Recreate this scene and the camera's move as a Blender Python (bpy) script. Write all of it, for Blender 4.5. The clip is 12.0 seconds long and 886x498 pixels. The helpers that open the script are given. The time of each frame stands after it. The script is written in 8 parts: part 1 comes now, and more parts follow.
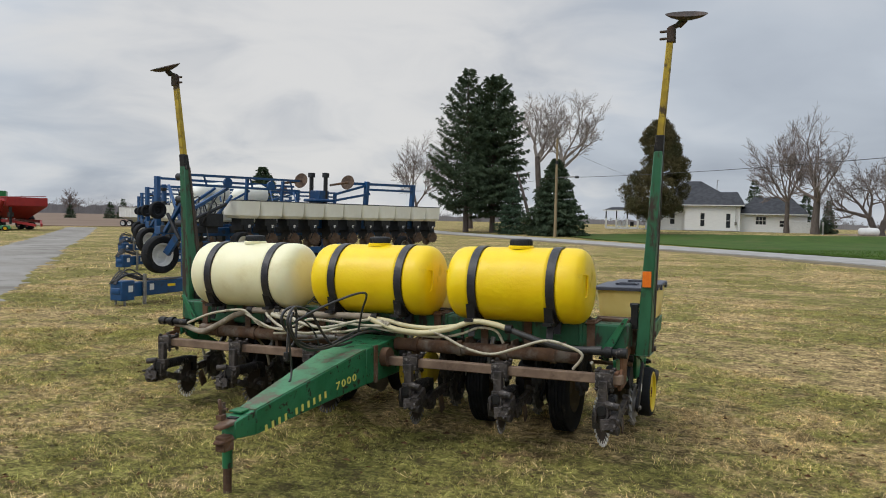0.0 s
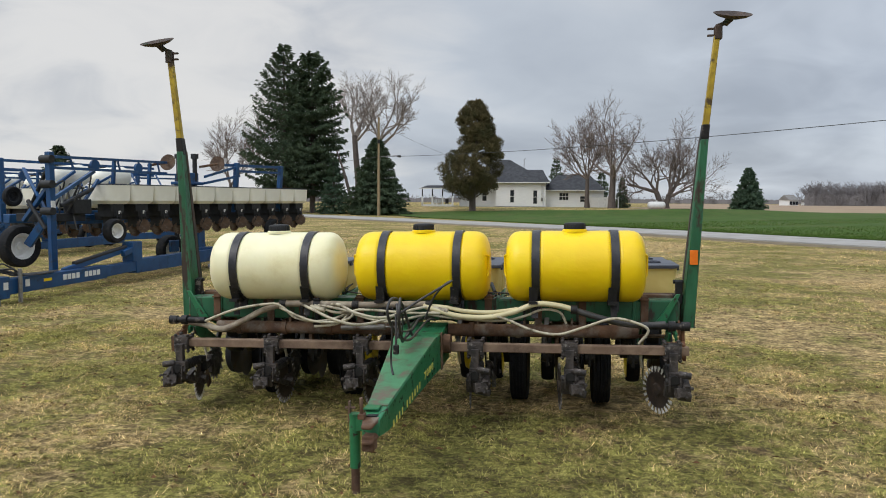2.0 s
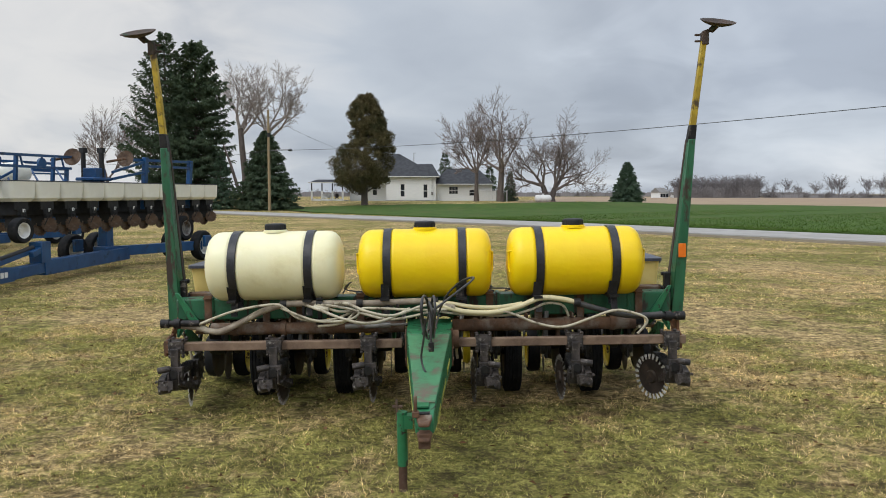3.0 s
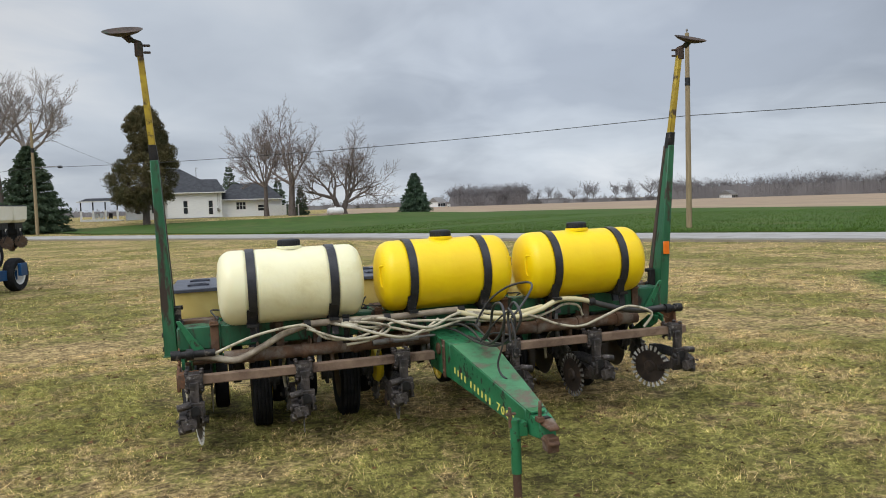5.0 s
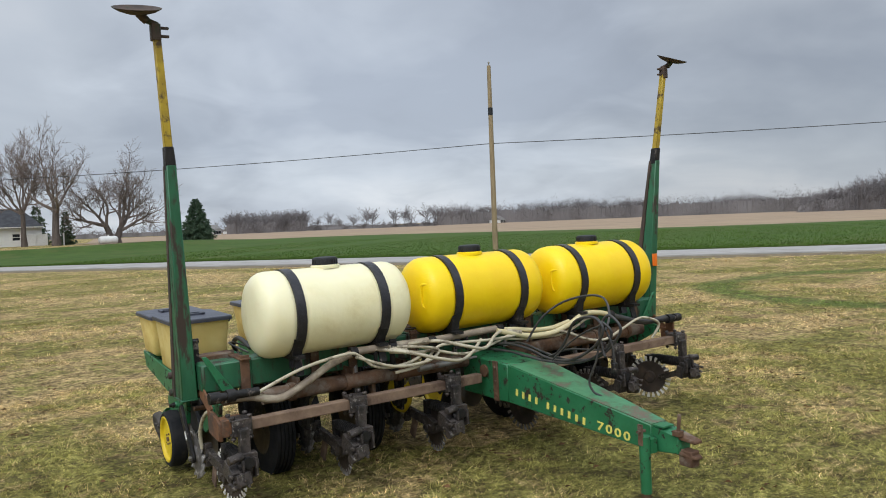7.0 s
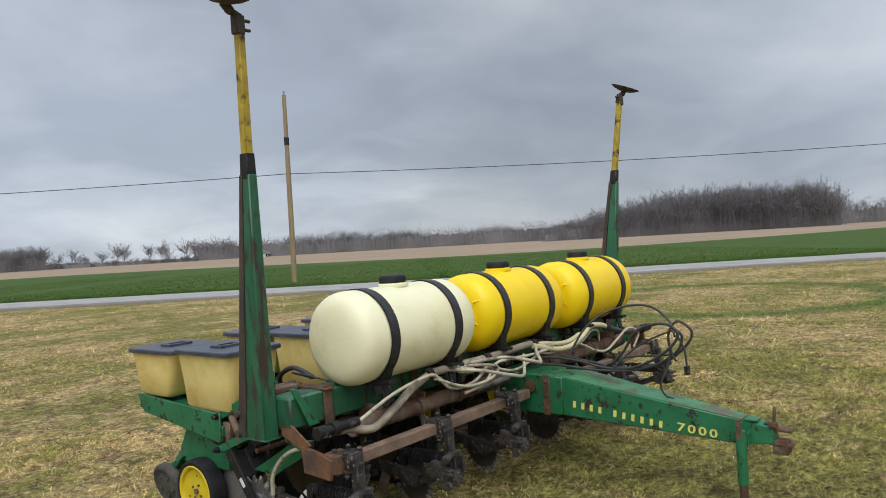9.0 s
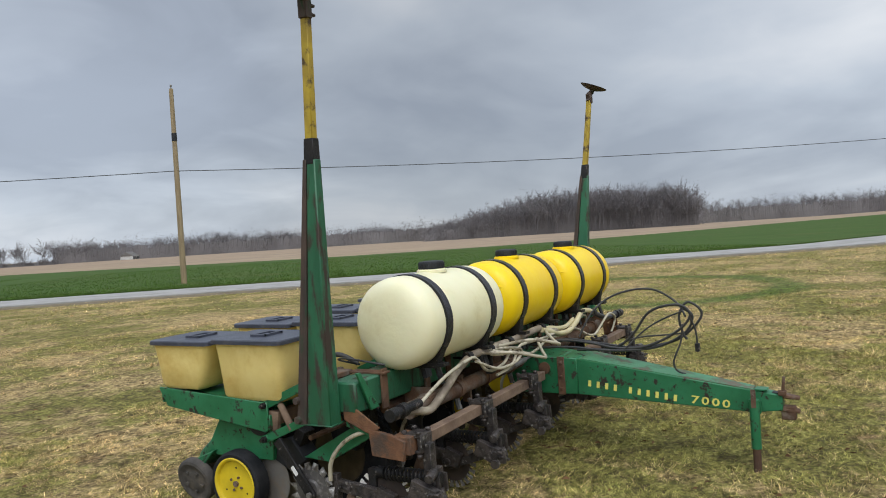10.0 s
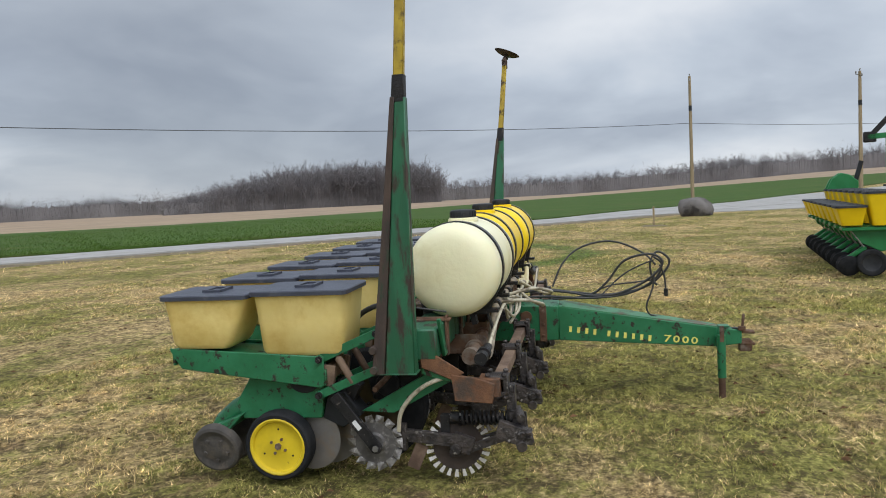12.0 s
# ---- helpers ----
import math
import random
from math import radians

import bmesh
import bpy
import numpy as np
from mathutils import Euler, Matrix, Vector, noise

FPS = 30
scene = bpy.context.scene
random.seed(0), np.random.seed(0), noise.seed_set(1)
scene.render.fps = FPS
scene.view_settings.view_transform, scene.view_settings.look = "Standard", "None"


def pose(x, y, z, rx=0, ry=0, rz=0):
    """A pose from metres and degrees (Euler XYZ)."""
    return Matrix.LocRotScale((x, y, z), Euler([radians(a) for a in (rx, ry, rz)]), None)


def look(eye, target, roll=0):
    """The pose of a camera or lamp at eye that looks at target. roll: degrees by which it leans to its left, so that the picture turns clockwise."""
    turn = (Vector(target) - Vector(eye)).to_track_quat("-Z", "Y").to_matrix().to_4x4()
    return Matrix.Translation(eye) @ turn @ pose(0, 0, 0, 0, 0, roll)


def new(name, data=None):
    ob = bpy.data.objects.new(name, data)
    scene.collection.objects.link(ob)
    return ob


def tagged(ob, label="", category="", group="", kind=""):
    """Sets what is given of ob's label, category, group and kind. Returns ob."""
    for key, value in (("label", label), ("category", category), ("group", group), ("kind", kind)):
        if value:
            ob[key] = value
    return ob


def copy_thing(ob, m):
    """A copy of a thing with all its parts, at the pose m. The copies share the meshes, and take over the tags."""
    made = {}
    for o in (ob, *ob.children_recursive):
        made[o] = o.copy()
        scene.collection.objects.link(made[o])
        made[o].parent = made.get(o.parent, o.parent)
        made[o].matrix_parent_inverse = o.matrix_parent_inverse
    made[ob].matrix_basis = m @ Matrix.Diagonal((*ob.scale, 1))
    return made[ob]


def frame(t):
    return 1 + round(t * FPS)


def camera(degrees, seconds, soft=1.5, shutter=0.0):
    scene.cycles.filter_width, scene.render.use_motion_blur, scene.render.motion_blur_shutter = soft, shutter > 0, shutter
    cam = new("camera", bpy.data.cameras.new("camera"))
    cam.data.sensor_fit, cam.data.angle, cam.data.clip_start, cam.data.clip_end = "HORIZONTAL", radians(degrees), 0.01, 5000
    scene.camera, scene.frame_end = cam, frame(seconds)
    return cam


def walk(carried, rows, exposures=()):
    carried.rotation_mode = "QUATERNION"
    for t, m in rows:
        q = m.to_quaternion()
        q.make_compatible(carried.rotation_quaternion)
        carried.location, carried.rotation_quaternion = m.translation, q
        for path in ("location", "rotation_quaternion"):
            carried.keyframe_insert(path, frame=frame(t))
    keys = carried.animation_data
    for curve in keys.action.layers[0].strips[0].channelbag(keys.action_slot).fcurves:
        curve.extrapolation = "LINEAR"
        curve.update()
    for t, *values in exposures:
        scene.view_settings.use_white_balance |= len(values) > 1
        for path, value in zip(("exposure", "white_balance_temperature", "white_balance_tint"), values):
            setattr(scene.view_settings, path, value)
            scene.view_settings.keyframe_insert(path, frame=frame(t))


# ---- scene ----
cam = camera(60.3, 12.0, soft=1.0)
PATH = [
    (0, (2.961, -5.534, 1.726), (2.17, -3.699, 1.646), 1.2),
    (0.5, (2.516, -5.677, 1.717), (1.832, -3.8, 1.633), 0.8),
    (1, (2.039, -5.903, 1.744), (1.468, -3.988, 1.649), 0.6),
    (1.5, (1.599, -6.0, 1.739), (1.154, -4.053, 1.628), 0.4),
    (2, (1.107, -6.108, 1.759), (0.802, -4.135, 1.63), 0.3),
    (2.5, (0.642, -6.255, 1.796), (0.486, -4.266, 1.655), 0.1),
    (3, (0.165, -6.245, 1.785), (0.16, -4.25, 1.641), -0.0),
    (3.5, (-0.351, -6.33, 1.786), (-0.205, -4.34, 1.646), -0.5),
    (5.5, (-2.179, -5.703, 1.776), (-1.488, -3.829, 1.665), -2.0),
    (6, (-2.625, -5.43, 1.771), (-1.803, -3.609, 1.669), -2.1),
    (6.5, (-2.955, -5.079, 1.761), (-2.0, -3.323, 1.669), -2.2),
    (7, (-3.352, -4.763, 1.747), (-2.263, -3.087, 1.676), -2.3),
    (9, (-4.766, -3.336, 1.724), (-3.217, -2.072, 1.709), -3.3),
    (9.5, (-5.197, -2.976, 1.721), (-3.553, -1.838, 1.703), -3.4),
    (10, (-5.461, -2.563, 1.697), (-3.73, -1.561, 1.664), -3.6),
    (10.5, (-5.724, -2.116, 1.663), (-3.915, -1.263, 1.606), -3.6),
    (11, (-5.907, -1.706, 1.662), (-4.037, -1.003, 1.569), -3.5),
    (11.5, (-5.975, -1.27, 1.625), (-4.055, -0.724, 1.503), -3.1),
    (12, (-6.107, -0.832, 1.626), (-4.149, -0.447, 1.492), -2.8),
]
walk(cam, [(t, look(eye, target, roll)) for t, eye, target, roll in PATH],
     exposures=[(0.0, -0.32, 6480, 10), (3.0, -0.22, 6470, 10), (7.0, -0.20, 6420, 10), (9.0, -0.28, 6360, 10), (12.0, -0.24, 6320, 10)])

# ---- sky and light ----
BREAK_AZ, BREAK_EL = 122.0, 15.0   # where the cloud is thinnest
SUN_AZ, SUN_EL = 222.0, 48.0      # degrees: azimuth from +x towards +y, height
world = bpy.data.worlds.new("overcast")
scene.world = world
world.use_nodes = True
wn, wl = world.node_tree.nodes, world.node_tree.links
wn.clear()


def wnode(kind, **kw):
    n = wn.new(kind)
    for k, v in kw.items():
        if k in n.inputs:
            n.inputs[k].default_value = v
    return n


w_out = wn.new("ShaderNodeOutputWorld")
w_bg = wn.new("ShaderNodeBackground")
w_sky = wn.new("ShaderNodeTexSky")
w_sky.sky_type = "NISHITA"
w_sky.sun_disc = False
w_sky.sun_elevation = radians(SUN_EL)
w_sky.sun_rotation = radians(90.0 - SUN_AZ)
w_geo = wn.new("ShaderNodeTexCoord")
w_sep = wn.new("ShaderNodeSeparateXYZ")
wl.new(w_geo.outputs["Generated"], w_sep.inputs[0])
w_z = wn.new("ShaderNodeMath"); w_z.operation = "ADD"; w_z.inputs[1].default_value = 0.27
wl.new(w_sep.outputs[2], w_z.inputs[0])
w_zm = wn.new("ShaderNodeMath"); w_zm.operation = "MAXIMUM"; w_zm.inputs[1].default_value = 0.1
wl.new(w_z.outputs[0], w_zm.inputs[0])
w_dx = wn.new("ShaderNodeMath"); w_dx.operation = "DIVIDE"
w_dy = wn.new("ShaderNodeMath"); w_dy.operation = "DIVIDE"
wl.new(w_sep.outputs[0], w_dx.inputs[0]); wl.new(w_zm.outputs[0], w_dx.inputs[1])
wl.new(w_sep.outputs[1], w_dy.inputs[0]); wl.new(w_zm.outputs[0], w_dy.inputs[1])
w_vec = wn.new("ShaderNodeCombineXYZ")
wl.new(w_dx.outputs[0], w_vec.inputs[0]); wl.new(w_dy.outputs[0], w_vec.inputs[1])
w_n1 = wnode("ShaderNodeTexNoise", Scale=0.80, Detail=5.0, Roughness=0.48, Distortion=0.45)
w_n2 = wnode("ShaderNodeTexNoise", Scale=2.6, Detail=5.0, Roughness=0.50, Distortion=0.6)
wl.new(w_vec.outputs[0], w_n1.inputs["Vector"])
wl.new(w_vec.outputs[0], w_n2.inputs["Vector"])
w_mix = wn.new("ShaderNodeMath"); w_mix.operation = "MULTIPLY_ADD"; w_mix.inputs[1].default_value = 0.19
wl.new(w_n2.outputs["Fac"], w_mix.inputs[0]); wl.new(w_n1.outputs["Fac"], w_mix.inputs[2])
w_ramp = wn.new("ShaderNodeValToRGB")
cr = w_ramp.color_ramp
cr.elements[0].position, cr.elements[0].color = 0.48, (0.360, 0.400, 0.466, 1)
cr.elements[1].position, cr.elements[1].color = 0.86, (0.74, 0.756, 0.775, 1)
e = cr.elements.new(0.64); e.color = (0.500, 0.545, 0.605, 1)
wl.new(w_mix.outputs[0], w_ramp.inputs[0])
# the cloud layer is thinner round the sun, so it glows softly there
w_dot = wn.new("ShaderNodeVectorMath"); w_dot.operation = "DOT_PRODUCT"
sun_dir = Vector((math.cos(radians(SUN_AZ)) * math.cos(radians(SUN_EL)), math.sin(radians(SUN_AZ)) * math.cos(radians(SUN_EL)), math.sin(radians(SUN_EL))))
w_dot.inputs[1].default_value = sun_dir
wl.new(w_geo.outputs["Generated"], w_dot.inputs[0])
w_glow = wn.new("ShaderNodeMapRange")
w_glow.inputs["From Min"].default_value, w_glow.inputs["From Max"].default_value = 0.2, 1.0
w_glow.inputs["To Min"].default_value, w_glow.inputs["To Max"].default_value = 1.0, 1.9
wl.new(w_dot.outputs["Value"], w_glow.inputs["Value"])
w_gain = wn.new("ShaderNodeVectorMath"); w_gain.operation = "SCALE"
wl.new(w_ramp.outputs["Color"], w_gain.inputs[0]); wl.new(w_glow.outputs[0], w_gain.inputs["Scale"])
w_skys = wn.new("ShaderNodeVectorMath"); w_skys.operation = "SCALE"; w_skys.inputs["Scale"].default_value = 0.1
wl.new(w_sky.outputs["Color"], w_skys.inputs[0])
# an overcast sky is brighter overhead than at the horizon
w_zen = wn.new("ShaderNodeMapRange"); w_zen.interpolation_type = "SMOOTHSTEP"
w_zen.inputs["From Min"].default_value, w_zen.inputs["From Max"].default_value = 0.30, 0.95
w_zen.inputs["To Min"].default_value, w_zen.inputs["To Max"].default_value = 1.0, 2.3
wl.new(w_sep.outputs[2], w_zen.inputs["Value"])
w_gain2 = wn.new("ShaderNodeVectorMath"); w_gain2.operation = "SCALE"
wl.new(w_gain.outputs["Vector"], w_gain2.inputs[0]); wl.new(w_zen.outputs[0], w_gain2.inputs["Scale"])
# the cover is thinner towards the house and thicker over the far woods
w_side = wn.new("ShaderNodeVectorMath"); w_side.operation = "DOT_PRODUCT"
w_side.inputs[1].default_value = (math.cos(radians(125)), math.sin(radians(125)), 0.0)
wl.new(w_geo.outputs["Generated"], w_side.inputs[0])
w_thin = wn.new("ShaderNodeMapRange"); w_thin.interpolation_type = "SMOOTHSTEP"
w_thin.inputs["From Min"].default_value, w_thin.inputs["From Max"].default_value = -0.4, 1.0
w_thin.inputs["To Min"].default_value, w_thin.inputs["To Max"].default_value = 0.92, 1.18
wl.new(w_side.outputs["Value"], w_thin.inputs["Value"])
w_gain3 = wn.new("ShaderNodeVectorMath"); w_gain3.operation = "SCALE"
wl.new(w_gain2.outputs["Vector"], w_gain3.inputs[0]); wl.new(w_thin.outputs[0], w_gain3.inputs["Scale"])
# a paler, warmer break in the cloud above the blue machines
w_brk = wn.new("ShaderNodeVectorMath"); w_brk.operation = "DOT_PRODUCT"
w_brk.inputs[1].default_value = Vector((math.cos(radians(BREAK_AZ)) * math.cos(radians(BREAK_EL)), math.sin(radians(BREAK_AZ)) * math.cos(radians(BREAK_EL)), math.sin(radians(BREAK_EL))))
wl.new(w_geo.outputs["Generated"], w_brk.inputs[0])
w_bn = wn.new("ShaderNodeMath"); w_bn.operation = "MULTIPLY_ADD"; w_bn.inputs[1].default_value = 0.16
wl.new(w_n2.outputs["Fac"], w_bn.inputs[0]); wl.new(w_brk.outputs["Value"], w_bn.inputs[2])
w_bf = wn.new("ShaderNodeMapRange"); w_bf.interpolation_type = "SMOOTHSTEP"
w_bf.inputs["From Min"].default_value, w_bf.inputs["From Max"].default_value = 0.985, 1.085
w_bf.inputs["To Min"].default_value, w_bf.inputs["To Max"].default_value = 0.0, 1.0
wl.new(w_bn.outputs[0], w_bf.inputs["Value"])
w_bm = wn.new("ShaderNodeMix"); w_bm.data_type = "RGBA"
w_bm.inputs["B"].default_value = (0.84, 0.835, 0.825, 1)
wl.new(w_bf.outputs[0], w_bm.inputs["Factor"]); wl.new(w_gain3.outputs["Vector"], w_bm.inputs["A"])
# the cover thins again beyond the boulder
w_far = wn.new("ShaderNodeVectorMath"); w_far.operation = "DOT_PRODUCT"
w_far.inputs[1].default_value = Vector((math.cos(radians(-14)), math.sin(radians(-14)), 0.16)).normalized()
wl.new(w_geo.outputs["Generated"], w_far.inputs[0])
w_ff = wn.new("ShaderNodeMapRange"); w_ff.interpolation_type = "SMOOTHSTEP"
w_ff.inputs["From Min"].default_value, w_ff.inputs["From Max"].default_value = 0.72, 1.0
w_ff.inputs["To Min"].default_value, w_ff.inputs["To Max"].default_value = 1.0, 1.36
wl.new(w_far.outputs["Value"], w_ff.inputs["Value"])
w_gain4 = wn.new("ShaderNodeVectorMath"); w_gain4.operation = "SCALE"
wl.new(w_bm.outputs["Result"], w_gain4.inputs[0]); wl.new(w_ff.outputs[0], w_gain4.inputs["Scale"])
# and over the pole beside the wheat, in ragged streaks
w_gap = wn.new("ShaderNodeVectorMath"); w_gap.operation = "DOT_PRODUCT"
w_gap.inputs[1].default_value = Vector((math.cos(radians(60)), math.sin(radians(60)), math.tan(radians(10)))).normalized()
wl.new(w_geo.outputs["Generated"], w_gap.inputs[0])
w_gn = wn.new("ShaderNodeMath"); w_gn.operation = "MULTIPLY_ADD"; w_gn.inputs[1].default_value = 0.13
wl.new(w_n2.outputs["Fac"], w_gn.inputs[0]); wl.new(w_gap.outputs["Value"], w_gn.inputs[2])
w_gf = wn.new("ShaderNodeMapRange"); w_gf.interpolation_type = "SMOOTHSTEP"
w_gf.inputs["From Min"].default_value, w_gf.inputs["From Max"].default_value = 0.98, 1.075
w_gf.inputs["To Min"].default_value, w_gf.inputs["To Max"].default_value = 1.0, 1.24
wl.new(w_gn.outputs[0], w_gf.inputs["Value"])
w_gain5 = wn.new("ShaderNodeVectorMath"); w_gain5.operation = "SCALE"
wl.new(w_gain4.outputs["Vector"], w_gain5.inputs[0]); wl.new(w_gf.outputs[0], w_gain5.inputs["Scale"])
w_m = wn.new("ShaderNodeMix"); w_m.data_type = "RGBA"; w_m.inputs["Factor"].default_value = 0.92
wl.new(w_skys.outputs["Vector"], w_m.inputs["A"]); wl.new(w_gain5.outputs["Vector"], w_m.inputs["B"])
wl.new(w_m.outputs["Result"], w_bg.inputs["Color"])
w_bg.inputs["Strength"].default_value = 1.08
wl.new(w_bg.outputs[0], w_out.inputs[0])

sun = new("sun", bpy.data.lights.new("sun", "SUN"))
sun.data.energy, sun.data.angle, sun.data.color = 1.45, radians(30), (1.0, 0.96, 0.9)
sun.matrix_world = look(sun_dir * 50, (0, 0, 0))

# ---- materials ----


def mat(name, c1, c2=None, scale=6.0, c3=None, scale3=1.5, cover3=0.5, edge3=0.06, rough=0.6, metal=0.0, bump=0.0, bump_scale=60.0,
        stretch=(1, 1, 1), rand=0.0, soft=0.18, sheen=0.0, subsurf=0.0, coord="Object", islands=False):
    """A surface: two tones mixed by noise, a third tone in patches (rust, stains), grain as bump, a shift of tone per object or island."""
    m = bpy.data.materials.new(name)
    m.use_nodes = True
    n, l = m.node_tree.nodes, m.node_tree.links
    b = n["Principled BSDF"]
    b.inputs["Roughness"].default_value, b.inputs["Metallic"].default_value = rough, metal
    b.inputs["Specular IOR Level"].default_value = 0.12 if rough > 0.78 else 0.4
    if subsurf:
        b.inputs["Subsurface Weight"].default_value = subsurf
        b.inputs["Subsurface Radius"].default_value = (0.03, 0.02, 0.01)
    tc, mp = n.new("ShaderNodeTexCoord"), n.new("ShaderNodeMapping")
    mp.inputs["Scale"].default_value = stretch
    l.new(tc.outputs[coord], mp.inputs["Vector"])

    def noise_at(sc, detail=5.0, rough_=0.6, dist=0.2):
        t = n.new("ShaderNodeTexNoise")
        t.inputs["Scale"].default_value, t.inputs["Detail"].default_value = sc, detail
        t.inputs["Roughness"].default_value, t.inputs["Distortion"].default_value = rough_, dist
        l.new(mp.outputs[0], t.inputs["Vector"])
        return t.outputs["Fac"]

    def spread(value, mid, half):
        r = n.new("ShaderNodeMapRange")
        r.interpolation_type = "SMOOTHSTEP"
        r.inputs["From Min"].default_value, r.inputs["From Max"].default_value = mid - half, mid + half
        l.new(value, r.inputs["Value"])
        return r.outputs[0]

    def blend(fac, a, bcol):
        x = n.new("ShaderNodeMix")
        x.data_type = "RGBA"
        for sock, v in (("A", a), ("B", bcol)):
            if isinstance(v, tuple):
                x.inputs[sock].default_value = (*v, 1)
            else:
                l.new(v, x.inputs[sock])
        l.new(fac, x.inputs["Factor"])
        return x.outputs["Result"]

    col = blend(spread(noise_at(scale), 0.5, soft), c1, c2 or tuple(v * 0.85 for v in c1))
    if c3:
        patch = spread(noise_at(scale3, 8.0, 0.68), 1.0 - cover3, edge3)
        col = blend(patch, col, c3)
        rr = n.new("ShaderNodeMapRange")
        rr.inputs["To Min"].default_value, rr.inputs["To Max"].default_value = rough, min(1.0, rough + 0.35)
        l.new(patch, rr.inputs["Value"])
        l.new(rr.outputs[0], b.inputs["Roughness"])
    if rand:
        if islands:
            src = n.new("ShaderNodeNewGeometry").outputs["Random Per Island"]
        else:
            src = n.new("ShaderNodeObjectInfo").outputs["Random"]
        r = n.new("ShaderNodeMapRange")
        r.inputs["To Min"].default_value, r.inputs["To Max"].default_value = 1 - rand, 1 + rand
        l.new(src, r.inputs["Value"])
        s = n.new("ShaderNodeVectorMath"); s.operation = "SCALE"
        l.new(col, s.inputs[0]); l.new(r.outputs[0], s.inputs["Scale"])
        col = s.outputs["Vector"]
    l.new(col, b.inputs["Base Color"])
    if bump:
        bp = n.new("ShaderNodeBump")
        bp.inputs["Strength"].default_value, bp.inputs["Distance"].default_value = min(1.0, bump * 20), 0.02
        l.new(noise_at(bump_scale, 4.0), bp.inputs["Height"])
        l.new(bp.outputs[0], b.inputs["Normal"])
    return m


GREEN = mat("green_paint", (0.017, 0.128, 0.050), (0.028, 0.176, 0.076), 5.0, (0.034, 0.025, 0.018), 15.0, 0.410, 0.03, rough=0.42, bump=0.004, bump_scale=40)
MAST_GREEN = mat("mast_green_paint", (0.018, 0.094, 0.044), (0.030, 0.140, 0.068), 4.0, (0.046, 0.032, 0.024), 7.0, 0.45, 0.06, rough=0.42, bump=0.006, bump_scale=50, stretch=(1.6, 1.6, 0.45))
GREEN_CLEAN = mat("green_paint_fresh", (0.016, 0.150, 0.040), (0.022, 0.180, 0.055), 4.0, rough=0.35)
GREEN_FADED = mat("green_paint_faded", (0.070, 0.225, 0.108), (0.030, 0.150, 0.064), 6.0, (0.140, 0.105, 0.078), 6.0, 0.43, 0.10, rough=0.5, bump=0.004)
YELLOW_PAINT = mat("yellow_paint_worn", (0.50, 0.36, 0.035), (0.36, 0.25, 0.03), 9.0, (0.085, 0.060, 0.035), 8.0, 0.42, 0.06, rough=0.55, bump=0.004)
YELLOW_RIM = mat("yellow_rim", (0.72, 0.53, 0.02), (0.62, 0.45, 0.02), 8.0, (0.16, 0.10, 0.03), 11.0, 0.30, 0.04, rough=0.45)
RUSTY = mat("rusty_steel", (0.158, 0.090, 0.054), (0.088, 0.052, 0.036), 8.0, (0.205, 0.170, 0.135), 5.0, 0.42, 0.1, rough=0.8, bump=0.012, bump_scale=90)
BARRUST = mat("worn_bar_steel", (0.235, 0.160, 0.108), (0.150, 0.096, 0.065), 7.0, (0.095, 0.060, 0.042), 4.0, 0.45, 0.1, rough=0.75, bump=0.01, bump_scale=80)
GREASY = mat("dark_cast_iron", (0.024, 0.022, 0.022), (0.010, 0.010, 0.010), 12.0, (0.190, 0.160, 0.138), 18.0, 0.37, 0.05, rough=0.55, metal=0.3, bump=0.015, bump_scale=70)
STEEL = mat("bare_steel", (0.30, 0.29, 0.27), (0.20, 0.19, 0.175), 9.0, (0.155, 0.100, 0.070), 6.0, 0.40, 0.1, rough=0.5, metal=0.5, bump=0.006)
GREY_STEEL = mat("dull_grey_disc", (0.215, 0.200, 0.180), (0.165, 0.150, 0.135), 6.0, (0.250, 0.190, 0.130), 5.0, 0.40, 0.12, rough=0.5, metal=0.3)
DARK_STEEL = mat("dark_worn_steel", (0.135, 0.125, 0.118), (0.080, 0.074, 0.070), 12.0, (0.30, 0.28, 0.26), 14.0, 0.40, 0.08, rough=0.55, metal=0.4, bump=0.008)
DISC_RUST = mat("rusty_disc", (0.130, 0.080, 0.050), (0.075, 0.048, 0.034), 10.0, (0.200, 0.160, 0.125), 7.0, 0.4, 0.1, rough=0.7, metal=0.2, bump=0.008)
# dirty iron; the pale third tone paints metal highlights as specks
DIRTY_IRON_GLINTS = mat("dirty_cast_iron_glints", (0.085, 0.070, 0.062), (0.028, 0.025, 0.024), 16.0, (0.30, 0.275, 0.25), 24.0, 0.365, 0.05, rough=0.48, metal=0.3, bump=0.03, bump_scale=55)
COULTER = mat("dark_coulter_steel", (0.072, 0.054, 0.044), (0.042, 0.033, 0.029), 9.0, (0.125, 0.090, 0.068), 7.0, 0.40, 0.08, rough=0.6, metal=0.3, bump=0.008)
ORANGE_RUST = mat("orange_rust", (0.215, 0.108, 0.058), (0.135, 0.070, 0.042), 9.0, (0.085, 0.062, 0.048), 6.0, 0.42, 0.08, rough=0.8, bump=0.014, bump_scale=80)
RUST_DARK = mat("dark_rust", (0.085, 0.056, 0.042), (0.046, 0.034, 0.028), 7.0, (0.030, 0.060, 0.034), 6.0, 0.40, 0.06, rough=0.75, bump=0.012, bump_scale=70, stretch=(1.5, 1.5, 0.5))
TIP_BRIGHT = mat("bright_tooth", (0.80, 0.78, 0.74), (0.62, 0.59, 0.54), 20.0, rough=0.4, metal=0.2)
